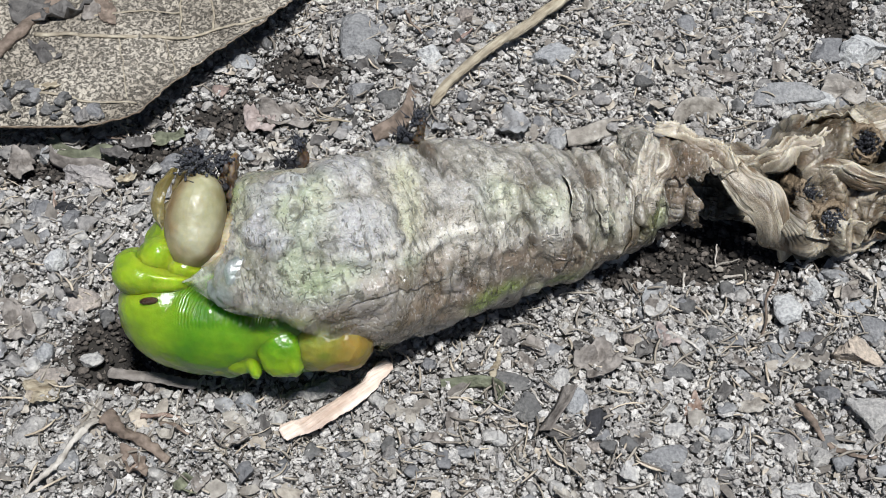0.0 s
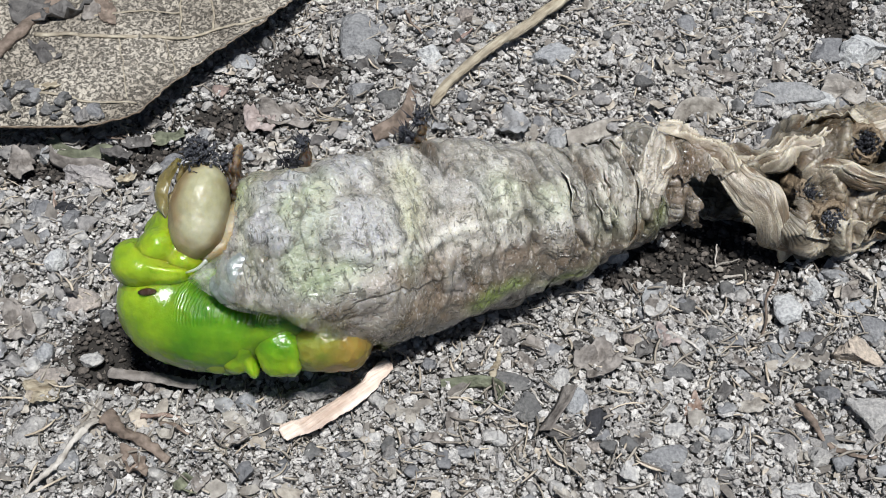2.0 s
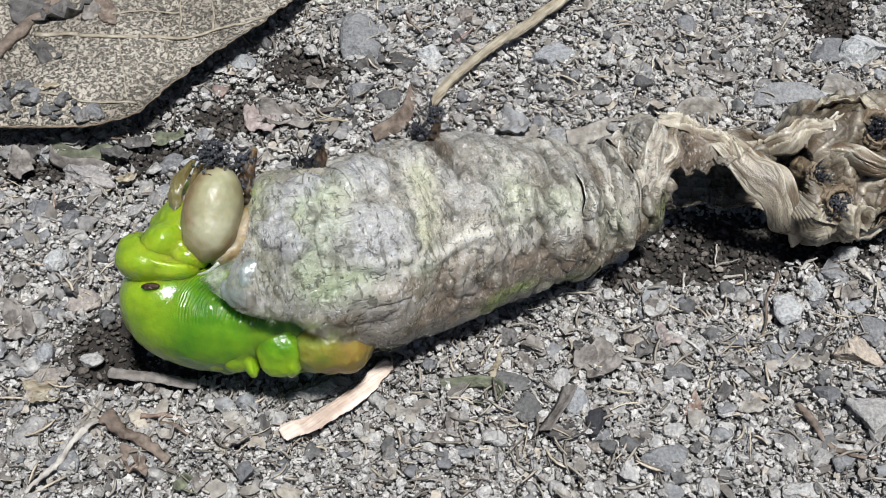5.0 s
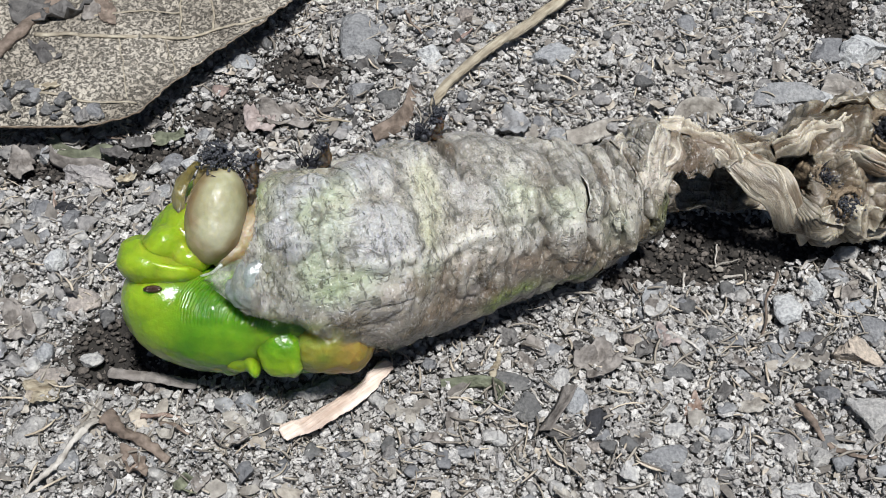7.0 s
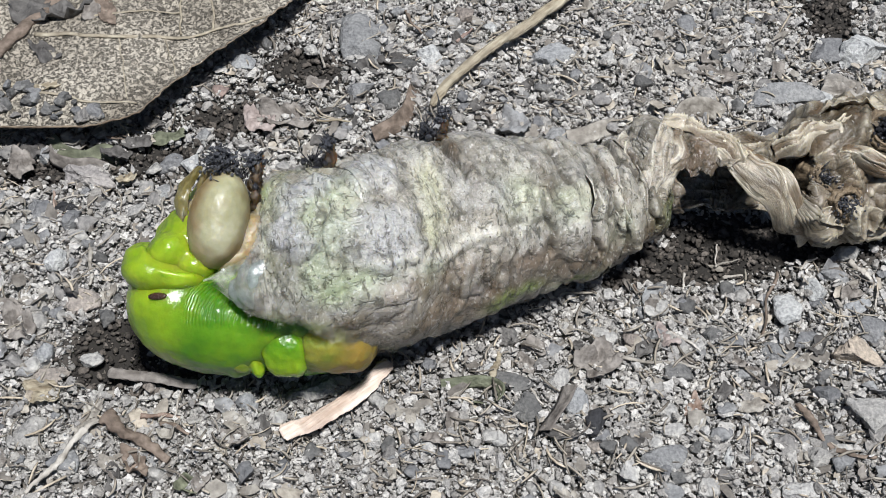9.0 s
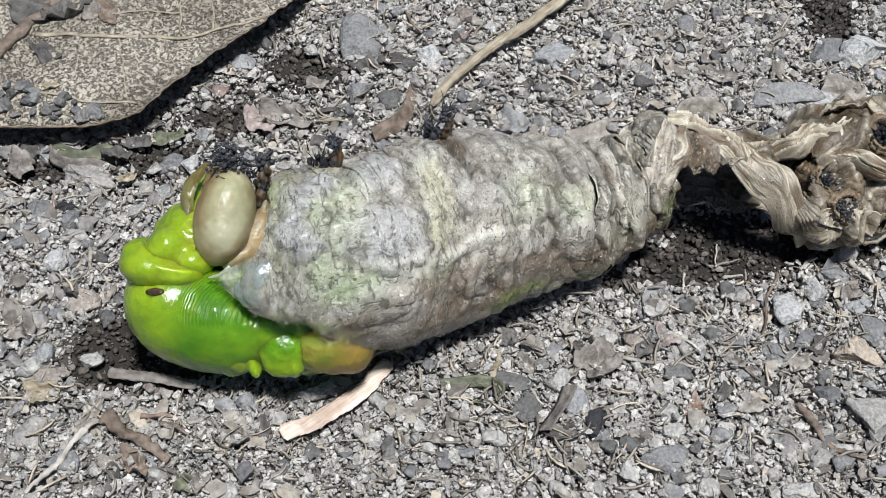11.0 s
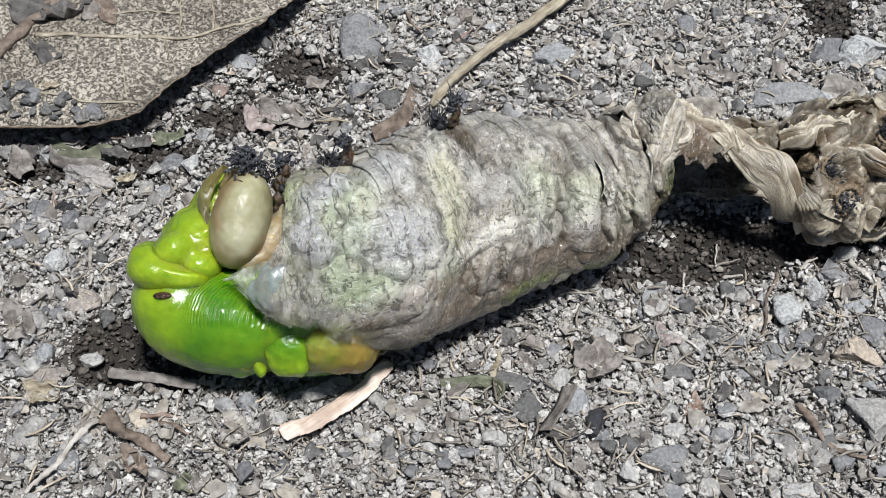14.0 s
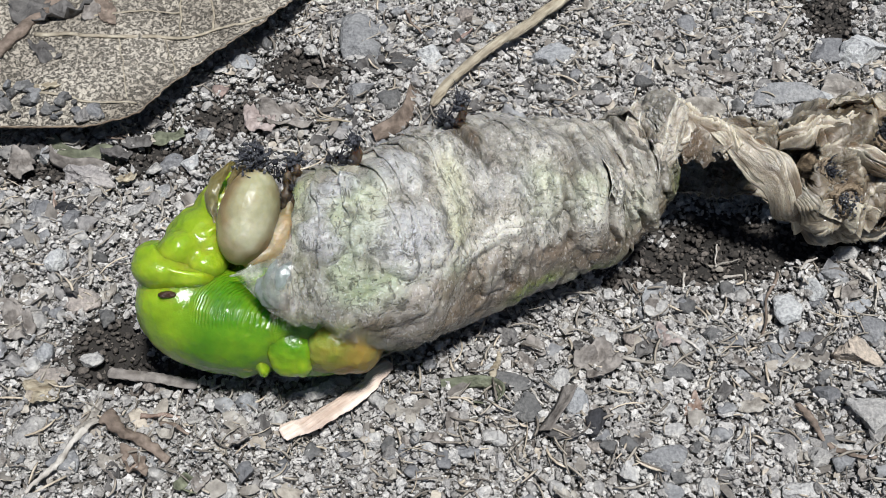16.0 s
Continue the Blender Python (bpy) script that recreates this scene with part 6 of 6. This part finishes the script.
def skin_flap(x, angle, length, width, slant, lift, seed):
    """A loose torn fold that stands off the skin below it, thin, with curled edges."""
    ob, pv, _ = ring_near(x)
    r = float(np.interp(run_at(x), RUN, AXIS[:, 3]))
    a, b = np.meshgrid(np.linspace(-1, 1, 46), np.linspace(-1, 1, 34), indexing="ij")
    shape = 1 + 0.22 * fbm(a * 1.5, seed, 0, 3, seed)
    da, db = a * length / 2, b * width / 2 * shape * (1 - 0.5 * np.abs(a) ** 2.5)
    ca, sa = math.cos(radians(slant)), math.sin(radians(slant))
    S, TH = run_at(x) + da * ca - db * sa, radians(angle) + (da * sa + db * ca) / r
    place, pig = skin_surface(S, TH)
    out = place - along(S, AXIS)[..., :3]
    out /= np.linalg.norm(out, axis=-1, keepdims=True)
    rise = 0.12 + (1 - a ** 4) * lift * (0.35 + 0.65 * b ** 2 * (0.6 + 0.4 * np.sign(b))) + 0.75 * lift * fbm(da / 1.5, db / 2.5, seed * 3.7, 3, 8) * (0.35 + 0.65 * np.abs(b)) * (1 - a ** 4)
    place = place + out * rise[..., None]
    pig["rest"] = pig["rest"] + np.array([3.0 * seed, 5.0, 0.0])
    pig["pale"] = np.clip(pig["pale"] + 0.4 * np.abs(b) ** 6 + 0.1, 0, 0.7)
    pig["groove_shade"] = pig["groove_shade"] * 0.5
    pig["amber"] = np.clip(pig["amber"] * 0.6 + 0.45 * (1 - b ** 2) * smooth(-0.3, 0.4, vnoise(a * 2, b * 2, seed, 9)), 0, 0.8)
    me = mesh_of("loose_fold", place.reshape(-1, 3) - pv, grid_faces(46, 34)[:, ::-1], SKIN, True, [(k, v.reshape(-1, 3) if v.ndim == 3 else v.ravel()) for k, v in pig.items()])
    fold = part("loose_fold", me, ob, "pale torn fold of old skin")
    shell = fold.modifiers.new("thickness", "SOLIDIFY")
    shell.thickness, shell.offset = 0.1 * MM, 0
    return fold


def ribbon(points, width, height, seed, hug=True, amber=0.5, paper=0.85):
    """A long papery fold lying over the skin: a bowed strip with lengthwise wrinkles and turned edges."""
    n, m = 110, 40
    p = spline(points, n)
    ob, pv, _ = ring_near(float(p[n // 2, 0]))
    tall = np.stack([np.interp(p[:, 0], AXIS[:, 0], AXIS[:, k]) for k in range(4)], -1)
    t = np.gradient(p, axis=0)
    t /= np.linalg.norm(t, axis=1, keepdims=True)
    out = p - tall[:, :3]
    out -= t * (out * t).sum(1, keepdims=True)
    out /= np.linalg.norm(out, axis=1, keepdims=True)
    side = np.cross(t, out)
    q, b = np.meshgrid(np.linspace(0, 1, n), np.linspace(-1, 1, m), indexing="ij")
    length = np.linalg.norm(np.diff(p, axis=0), axis=1).sum()
    run, wide = q * length, width * (0.35 + 0.65 * np.sin(np.pi * np.clip(q, 0.04, 0.96)) ** 0.6) * (1 + 0.2 * vnoise(q * 3, b * 0.4, seed, 7))
    across = b * wide / 2
    fine = (1 - crease((across + 0.5 * vnoise(run / 2.5, across, seed, 2)) / 0.5, run / 5, seed * 1.7, 3)) ** 3
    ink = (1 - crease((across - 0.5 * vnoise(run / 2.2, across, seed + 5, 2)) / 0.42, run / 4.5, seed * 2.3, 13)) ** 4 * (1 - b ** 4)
    bowed = height * (1 - np.abs(b) ** 2.2) - 0.3 + 0.35 * vnoise(run / 1.8, across / 1.2, seed, 5) + 0.6 * fine * (1 - b ** 4) - 0.35 * ink
    place = p[:, None] + side[:, None] * across[..., None] + out[:, None] * bowed[..., None] + side[:, None] * (0.5 * vnoise(run / 2.2, 0, seed, 6))[..., None]
    # never under the skin
    S = np.interp(place[..., 0], AXIS[:, 0], RUN)
    c = along(S, AXIS)[..., :3]
    away = place - c
    gap = np.linalg.norm(away, axis=-1)
    least = along(S, AXIS)[..., 3] * 0.97 + 0.25 * (1 - b ** 2)
    rest_at = np.clip(gap, least, least + 0.9 * height + bowed) if hug else np.maximum(gap, least)
    if hug:
        rest_at = rest_at - 0.7 * np.abs(b) ** 6 - 0.8 * np.clip(np.abs(2 * q - 1) - 0.8, 0, 1) / 0.2
    place = c + away * (rest_at / gap)[..., None]
    place[..., 2] = np.maximum(place[..., 2], 0.1)
    patch = smooth(-0.3, 0.3, vnoise(run / 2.6, across / 1.0, seed + 0.4, 9))
    # dark lines here are shade painted along the lengthwise furrows
    pig = {"rest": np.stack([run + 17.0 * seed, across, bowed], -1), "tan": 0.65 + 0 * b, "paper": paper + 0 * b,
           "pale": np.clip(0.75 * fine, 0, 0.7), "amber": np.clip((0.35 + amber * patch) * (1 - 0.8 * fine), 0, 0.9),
           "groove_shade": np.clip(0.8 * ink + 0.3 * (1 - patch) * vnoise(run / 1.2, across / 0.4, seed, 4), 0, 0.8)}
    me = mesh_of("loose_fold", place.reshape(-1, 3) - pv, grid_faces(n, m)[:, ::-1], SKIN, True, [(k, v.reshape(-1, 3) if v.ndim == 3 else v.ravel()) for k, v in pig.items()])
    fold = part("loose_fold", me, ob, "pale papery fold of old skin")
    shell = fold.modifiers.new("thickness", "SOLIDIFY")
    shell.thickness, shell.offset = 0.12 * MM, 0
    return fold


for row in ((12.6, 42, 4.6, 1.4, 86, 0.3, 6), (9.2, 30, 4.4, 1.3, 88, 0.3, 7), (36.5, 82, 6.5, 2.2, 15, 0.9, 12), (39.5, -30, 6.0, 2.4, 25, 1.0, 14), (43.5, 60, 6.0, 2.2, -10, 0.9, 16)):
    skin_flap(*row)

# the hanging fold behind the neck, the crest, the lower hem, and the collar where the full part ends
ribbon([(25.2, 4.4, 10.2), (27.8, 1.9, 9.8), (30.2, -0.3, 8.0), (32.7, -1.2, 4.6), (34.5, -1.7, 1.6)], 3.6, 1.0, 1, False, 0.9)
ribbon([(28.2, 2.2, 10.6), (30.2, 0.4, 9.8), (32.0, -1.5, 7.4), (33.6, -2.2, 4.0)], 1.5, 0.8, 2, amber=0.3)
ribbon([(20.9, 6.2, 11.2), (23.8, 5.1, 11.2), (26.4, 3.3, 10.8), (28.7, 1.7, 10.6)], 2.4, 0.7, 3, False, 0.5)
ribbon([(30.5, 2.1, 10.6), (33.6, 3.0, 11.4), (36.7, 3.2, 12.0), (40.7, 4.4, 12.4), (44.8, 5.6, 12.4)], 3.0, 0.9, 4)
ribbon([(34.4, -1.8, 2.0), (37.0, -2.2, 1.6), (39.8, -2.2, 1.6), (42.9, -1.5, 2.0), (45.9, -0.6, 3.0)], 2.0, 0.7, 5)
ribbon([(35.9, 0.9, 12.0), (38.5, 0.0, 11.8), (41.1, -1.0, 11.4), (43.7, -1.5, 11.0)], 2.2, 0.7, 6, amber=0.7)
ribbon([(17.4, 7.1, 10.6), (16.6, 2.4, 11.2), (15.9, -0.9, 9.6), (15.3, -2.1, 6.0)], 2.2, 0.25, 7, amber=0.1, paper=0.2)
ribbon([(20.4, 6.7, 10.8), (19.8, 2.7, 11.3), (18.7, -0.7, 10.2), (18.0, -2.1, 6.8), (17.5, -2.1, 3.4)], 2.6, 0.35, 8, amber=0.25, paper=0.3)
ribbon([(22.0, 6.4, 10.6), (21.6, 3.0, 11.0), (20.6, 0.0, 10.0), (19.8, -1.6, 7.0), (19.2, -1.8, 4.0)], 2.4, 0.3, 9, amber=0.5, paper=0.4)

stump((35.5, -0.6, 9.6), (0.15, -0.15, 1.0), 1.4, 3)
stump((37.2, -2.9, 8.1), (0.1, -0.2, 1.0), 1.5, 4)
stump((40.6, 2.9, 12.6), (0.0, 0.15, 1.0), 1.6, 5)


# ---- how the animal moves: seconds, millimetres to the right and upwards (and degrees of lean for the pupa) ----
OVAL = [(0, 0, -0), (0.5, 0.09, 0.41), (1, 0.25, 0.57), (1.5, 0.17, 0.57), (2, 0.33, 0.82), (2.5, 0.33, 0.66), (2.72, 0.33, 0.66), (3, 2.62, 1.06),
    (3.5, 1.23, 1.06), (4, 1.31, 0.98), (6.5, 1.72, 0.25), (7, 1.8, 0.49), (7.5, 1.8, 0.25), (8, 2.05, 0.41), (8.5, 2.05, 0.33), (9, 2.05, 0.08),
    (11.5, 2.79, 0.57), (12, 2.95, 0.82), (12.5, 2.95, 0.74), (12.72, 2.95, 0.74), (13, 2.63, 0.08), (13.5, 3.85, 0.08), (14, 4.02, 0.08), (14.5,
    4.02, 0.25), (15, 4.59, 0.49), (15.5, 4.76, 0.57), (16, 4.67, 0.41)]
BUMP = [(0, 0, -0), (0.5, 0.17, 0.25), (1, 0.25, 0.41), (1.5, 0.25, 0.41), (2, 0.33, 0.57), (2.5, 0.49, 0.41), (2.72, 0.49, 0.41), (3, 2.7, 0.33),
    (3.5, 1.23, 0.17), (4, 1.23, 0.09), (6.5, 1.8, -0.49), (7, 1.88, -0.33), (7.5, 1.88, -0.49), (8, 2.21, -0.33), (8.5, 2.21, -0.33), (9, 2.21,
    -0.41), (11.5, 3.03, -0.25), (12, 3.19, -0), (12.5, 3.19, -0), (12.72, 3.19, -0), (13, 3.03, -0.08), (13.5, 4.18, -0.74), (14, 4.18, -0.82),
    (14.5, 4.26, -0.74), (15, 4.83, -0.49), (15.5, 5, -0.33), (16, 5, -0.41)]
YOKE = [(0, 0, -0), (0.5, 0, 0.17), (1, 0.08, 0.17), (1.5, 0, 0.25), (2, 0.16, 0.17), (2.5, 0.25, 0.08), (2.72, 0.25, 0.08), (3, 1.72, -0.65), (3.5,
    1.14, -1.23), (4, 1.14, -1.23), (6.5, 1.56, -1.39), (7, 1.56, -1.31), (7.5, 1.64, -1.39), (8, 1.88, -1.23), (8.5, 1.88, -1.14), (9, 1.96, -1.14),
    (11.5, 2.62, -1.48), (12, 2.78, -1.48), (12.5, 2.78, -1.48), (12.72, 2.78, -1.48), (13, 2.04, -0), (13.5, 3.52, -1.8), (14, 3.44, -1.8), (14.5,
    3.52, -1.8), (15, 3.85, -1.64), (15.5, 3.93, -1.64), (16, 3.93, -1.64)]
PATCH = [(0, 0, -0), (0.5, 0, 0.41), (1, 0, 0.33), (1.5, -0.08, 0.17), (2, 0.33, 0.74), (2.5, 0.33, 0.33), (2.72, 0.33, 0.33), (3, 0.17, 0.25), (3.5,
    0.58, -0.41), (4, 0.66, -0.57), (6.5, 1.23, -0.9), (7, 1.23, -0.9), (7.5, 1.31, -0.82), (8, 1.72, -0.65), (8.5, 1.72, -0.65), (9, 1.72, -0.82),
    (11.5, 2.13, -0.82), (12, 2.3, -0.74), (12.5, 2.3, -0.65), (12.72, 2.3, -0.65), (13, 1.15, 0.17), (13.5, 2.21, -0.17), (14, 2.46, -0.41), (14.5,
    2.46, -0.33), (15, 3.11, -0.17), (15.5, 3.28, -0.08), (16, 3.28, -0.25)]
MID = [(0, 0, -0), (0.5, 0.16, 0.33), (1, 0.16, 0.33), (1.5, 0.16, 0.33), (2, 0.49, 0.58), (2.5, 0.41, 0.41), (2.72, 0.41, 0.41), (3, -0.82, 1.56),
    (3.5, -0.33, 1.8), (4, 0.16, 1.23), (6.5, 1.06, 0.33), (7, 1.06, 0.33), (7.5, 1.23, 0.25), (8, 1.47, 0.25), (8.5, 1.64, 0.49), (9, 1.56, 0.41),
    (11.5, 1.72, 0.74), (12, 1.96, 0.9), (12.5, 2.04, 0.9), (12.72, 2.04, 0.9), (13, 0.9, -0.41), (13.5, 0.9, 2.62), (14, 1.72, 1.97), (14.5, 1.8,
    1.88), (15, 2.38, 1.88), (15.5, 2.54, 1.97), (16, 2.38, 1.88)]
FLAP = [(0, 0, -0), (0.5, 0.08, 0.17), (1, 0, 0.17), (1.5, 0, 0.17), (2, 0.17, 0.33), (2.5, 0.08, 0.25), (2.72, 0.08, 0.25), (3, -0.74, 1.88), (3.5,
    -1.48, 2.7), (4, -0.41, 1.8), (6.5, 0.65, 0.74), (7, 0.65, 0.74), (7.5, 0.65, 0.74), (8, 0.65, 0.74), (8.5, 0.98, 0.98), (9, 0.98, 0.98), (11.5,
    1.31, 1.39), (12, 1.31, 1.48), (12.5, 1.31, 1.48), (12.72, 1.31, 1.48), (13, 0.08, -0.82), (13.5, 0.08, 2.79), (14, 0.74, 2.21), (14.5, 0.74,
    2.21), (15, 0.82, 2.21), (15.5, 0.82, 2.21), (16, 0.74, 2.13)]
NECK = [(0, 0, -0), (0.5, 0, 0.08), (1, 0, 0.08), (1.5, 0, 0.08), (2, -0.08, -0.09), (2.5, -0.08, -0.09), (2.72, -0.08, -0.09), (3, -0.25, 1.72),
    (3.5, -1.64, 3.69), (4, -0.17, 1.96), (6.5, 0.57, 0.08), (7, 0.57, 0.08), (7.5, 0.66, 0.16), (8, 0.66, 0.33), (8.5, 0.66, 0.25), (9, 0.66, 0.25),
    (11.5, 0.82, 0.41), (12, 0.74, 0.49), (12.5, 0.74, 0.57), (12.72, 0.74, 0.57), (13, -1.14, -1.8), (13.5, -0.08, 1.8), (14, -0.33, 0.9), (14.5,
    -0.33, 0.98), (15, -0.33, 1.23), (15.5, -0.33, 1.31), (16, -0.57, 1.15)]
TAIL_A = [(0, 0, -0), (0.5, 0, -0), (1, 0, -0), (1.5, 0, -0), (2, 0, -0), (2.5, 0, -0), (2.72, 0, -0), (3, 0.76, 2.95), (3.5, -1.18, 4.3), (4, -0.25,
    2.61), (6.5, 1.1, 1.77), (7, 1.1, 1.77), (7.5, 1.1, 1.77), (8, 1.1, 1.77), (8.5, 1.1, 1.69), (9, 1.1, 1.69), (11.5, 1.27, 1.94), (12, 1.35, 1.94),
    (12.5, 1.35, 1.94), (12.72, 1.35, 1.94), (13, 0.68, 1.39), (13.5, 0.93, 4.98), (14, 1.18, 3.71), (14.5, 1.18, 3.71), (15, 1.18, 3.63), (15.5,
    1.18, 3.63), (16, 1.18, 3.63)]
TAIL_B = [(0, 0, -0), (0.5, 0, -0), (1, 0, -0), (1.5, 0, -0), (2, 0, -0), (2.5, 0, -0), (2.72, 0, -0), (3, 1.77, 2.11), (3.5, -1.6, 3.21), (4, -1.1,
    1.69), (6.5, 1.35, 1.27), (7, 1.35, 1.27), (7.5, 1.27, 1.27), (8, 1.27, 1.27), (8.5, 1.35, 1.18), (9, 1.35, 1.18), (11.5, 1.1, 0.76), (12, 1.1,
    0.76), (12.5, 1.1, 0.76), (12.72, 1.1, 0.76), (13, 1.27, 1.36), (13.5, 1.18, 2.11), (14, 1.18, 1.18), (14.5, 1.18, 1.18), (15, 1.18, 1.18), (15.5,
    1.18, 1.18), (16, 1.18, 1.18)]
TAIL_C = [(0, 0, -0), (0.5, 0, -0), (1, 0, -0), (1.5, 0, -0), (2, 0, -0), (2.5, 0, -0), (2.72, 0, -0), (3, 2.36, 1.86), (3.5, -0.51, 2.53), (4, -0.17,
    1.18), (6.5, 1.6, 1.18), (7, 1.6, 1.18), (7.5, 1.6, 1.18), (8, 1.6, 1.18), (8.5, 1.6, 1.18), (9, 1.6, 1.18), (11.5, 1.52, 0.76), (12, 1.52, 0.76),
    (12.5, 1.52, 0.76), (12.72, 1.52, 0.76), (13, 1.35, 1.6), (13.5, 2.11, 1.86), (14, 1.77, 1.01), (14.5, 1.77, 1.01), (15, 1.77, 1.1), (15.5, 1.77,
    1.1), (16, 1.77, 1.01)]
SHEET = [(0, 0, 0), (2.72, 0, 0), (3, -1.5, 2.6), (3.5, -3.4, 3.8), (4, -3.0, 2.6), (6.5, -2.4, 1.6), (9, -1.8, 1.4), (11.5, -2.4, 2.0), (12.72, -2.5, 2.2), (13, -2.2, 0.8), (13.5, -5.2, 4.4), (14, -5.0, 4.0), (16, -5.0, 4.0)]
PUPA = [(0, 0, -0, -0), (0.5, -0.11, 0.4, -0.44), (1, -0.13, 0.61, -0.82), (1.5, -0.16, 0.47, -0.57), (2, -0.18, 0.71, -1.01), (2.5, -0.27, 0.4,
    -0.44), (2.72, -0.27, 0.4, -0.44), (3, 1.26, 0.94, -1.46), (3.5, -0.11, 1.26, -3.07), (4, -0.12, 1.32, -3.24), (6.5, 0.3, 0.55, -2.47), (7, 0.2,
    0.83, -2.84), (7.5, 0.43, 0.48, -2.34), (8, 0.63, 0.55, -2.46), (8.5, 0.64, 0.48, -2.34), (9, 0.68, 0.24, -2.3), (11.5, 0.37, 0.7, -3.35), (12,
    0.62, 0.79, -3.29), (12.5, 0.69, 0.48, -2.76), (12.72, 0.69, 0.48, -2.76), (13, 0.99, -0.22, 0.97), (13.5, 1.16, 0.1, -2.43), (14, 1.08, 0.23,
    -3.09), (14.5, 1.06, 0.41, -3.39), (15, 1.42, 0.63, -3.56), (15.5, 1.41, 0.79, -3.67), (16, 1.48, 0.3, -3.21)]


def value(rows, t):
    ts = [r[0] for r in rows]
    return np.array([np.interp(t, ts, [r[k] for r in rows]) for k in range(1, len(rows[0]))])


STATIONS = [(-17.0, BUMP), (-3.5, YOKE), (9.0, PATCH), (16.3, MID), (20.5, FLAP), (25.5, NECK), (31.0, TAIL_A), (36.0, TAIL_B), (43.0, TAIL_C)]
TIMES = [r[0] for r in BUMP]
LIFT = np.array([0.0, 0.357, 1.131])


def shift(x, t):
    """Slide to the right and rise of the skin at x on its axis."""
    v = np.array([value(rows, t) for _, rows in STATIONS])
    xs = [a for a, _ in STATIONS]
    near = np.clip(x + np.linspace(-4, 4, 9), xs[0], xs[-1])
    return float(np.interp(near, xs, v[:, 0]).mean()), float(np.interp(near, xs, v[:, 1]).mean())


def moved(x, t):
    """The axis point at x, moved; on the full fore body the rise is a roll instead."""
    c = along(np.array(run_at(x)), AXIS)[:3]
    dx, du = shift(x, t)
    dx = dx * (1 - 0.17 * (1 - float(smooth(-14, 6, x))))
    return c + dx * RIGHT + du * float(smooth(8, 16, x)) * LIFT


GATHER = [(0, 0), (2.72, 0), (3, 0.5), (3.5, 0.6), (4, 0.35), (6.5, 0.25), (9, 0.25), (11.5, 0.4), (12.72, 0.45), (13, 0.5), (13.5, 1.15), (14, 1.0), (16, 1.0)]


def heave(x, t):
    """How far the back of the gathered skin rises, in millimetres."""
    return 2.5 * float(value(GATHER, t)[0]) * float(smooth(-18, 4, x)) * (1 - float(smooth(15, 27, x)))


def motions():
    for ob, pivot, s in rings + undersides:
        back = (ob, pivot, s) in rings
        x = float(np.interp(s, RUN, AXIS[:, 0]))
        r = float(np.interp(s, RUN, AXIS[:, 3]))
        rows = []
        for t in TIMES:
            arm = 1.5 + 3.0 * float(smooth(27, 33, x))      # the emptied part turns as one piece
            a, b = moved(x - arm, t), moved(x + arm, t)
            share = 1.0 if back else 0.5          # the belly follows the back half way
            a, b = a + share * heave(x - arm, t) * UP, b + share * heave(x + arm, t) * UP
            a0, b0 = moved(x - arm, 0), moved(x + arm, 0)
            turn = Vector(b0 - a0).rotation_difference(Vector(b - a)).to_matrix().to_4x4()
            dx, du = shift(x, t)
            up = share * heave(x, t)
            roll = Matrix.Rotation((0.45 * up - 0.6 * du * (1 - float(smooth(8, 16, x)))) / r, 4, Vector(b - a).normalized())
            lean = Matrix.Rotation(-radians(2.6) * dx * (1 - float(smooth(-14, 6, x))), 4, Vector(NEAR))
            rows.append((t, Matrix.Translation(Vector(moved(x, t) - BASE + up * UP) * MM) @ roll @ lean @ turn))
        walk(ob, rows)
    walk(pupa, [(t, Matrix.Translation(Vector(PIVOT - BASE + dx * RIGHT + 0.4 * du * UP) * MM) @ Matrix.Rotation(radians(a), 4, Vector(NEAR))) for t, dx, du, a in PUPA])
    walk(sheet, [(t, Matrix.Translation(Vector(sheet_pivot - BASE + dx * RIGHT + du * UP) * MM)) for t, dx, du in SHEET])
    for ob in upper:
        walk(ob, [(t, Matrix.Translation(Vector(0.6 * du * UP) * MM)) for t, dx, du, a in PUPA])
    for leg in legs:        # the legs stay on the ground while the body above them shifts
        walk(leg, [(t, Matrix.Translation(Vector(-0.35 * dx * RIGHT - (0.4 * du + 7.0 * math.sin(radians(a))) * UP) * MM)) for t, dx, du, a in PUPA])
    walk(head_shell, [(t, Matrix.Translation(Vector(CAP - BASE + dx * RIGHT + du * UP) * MM) @ Matrix.Rotation(-radians(1.2) * dx, 4, Vector(NEAR))) for t, dx, du in OVAL])


motions()
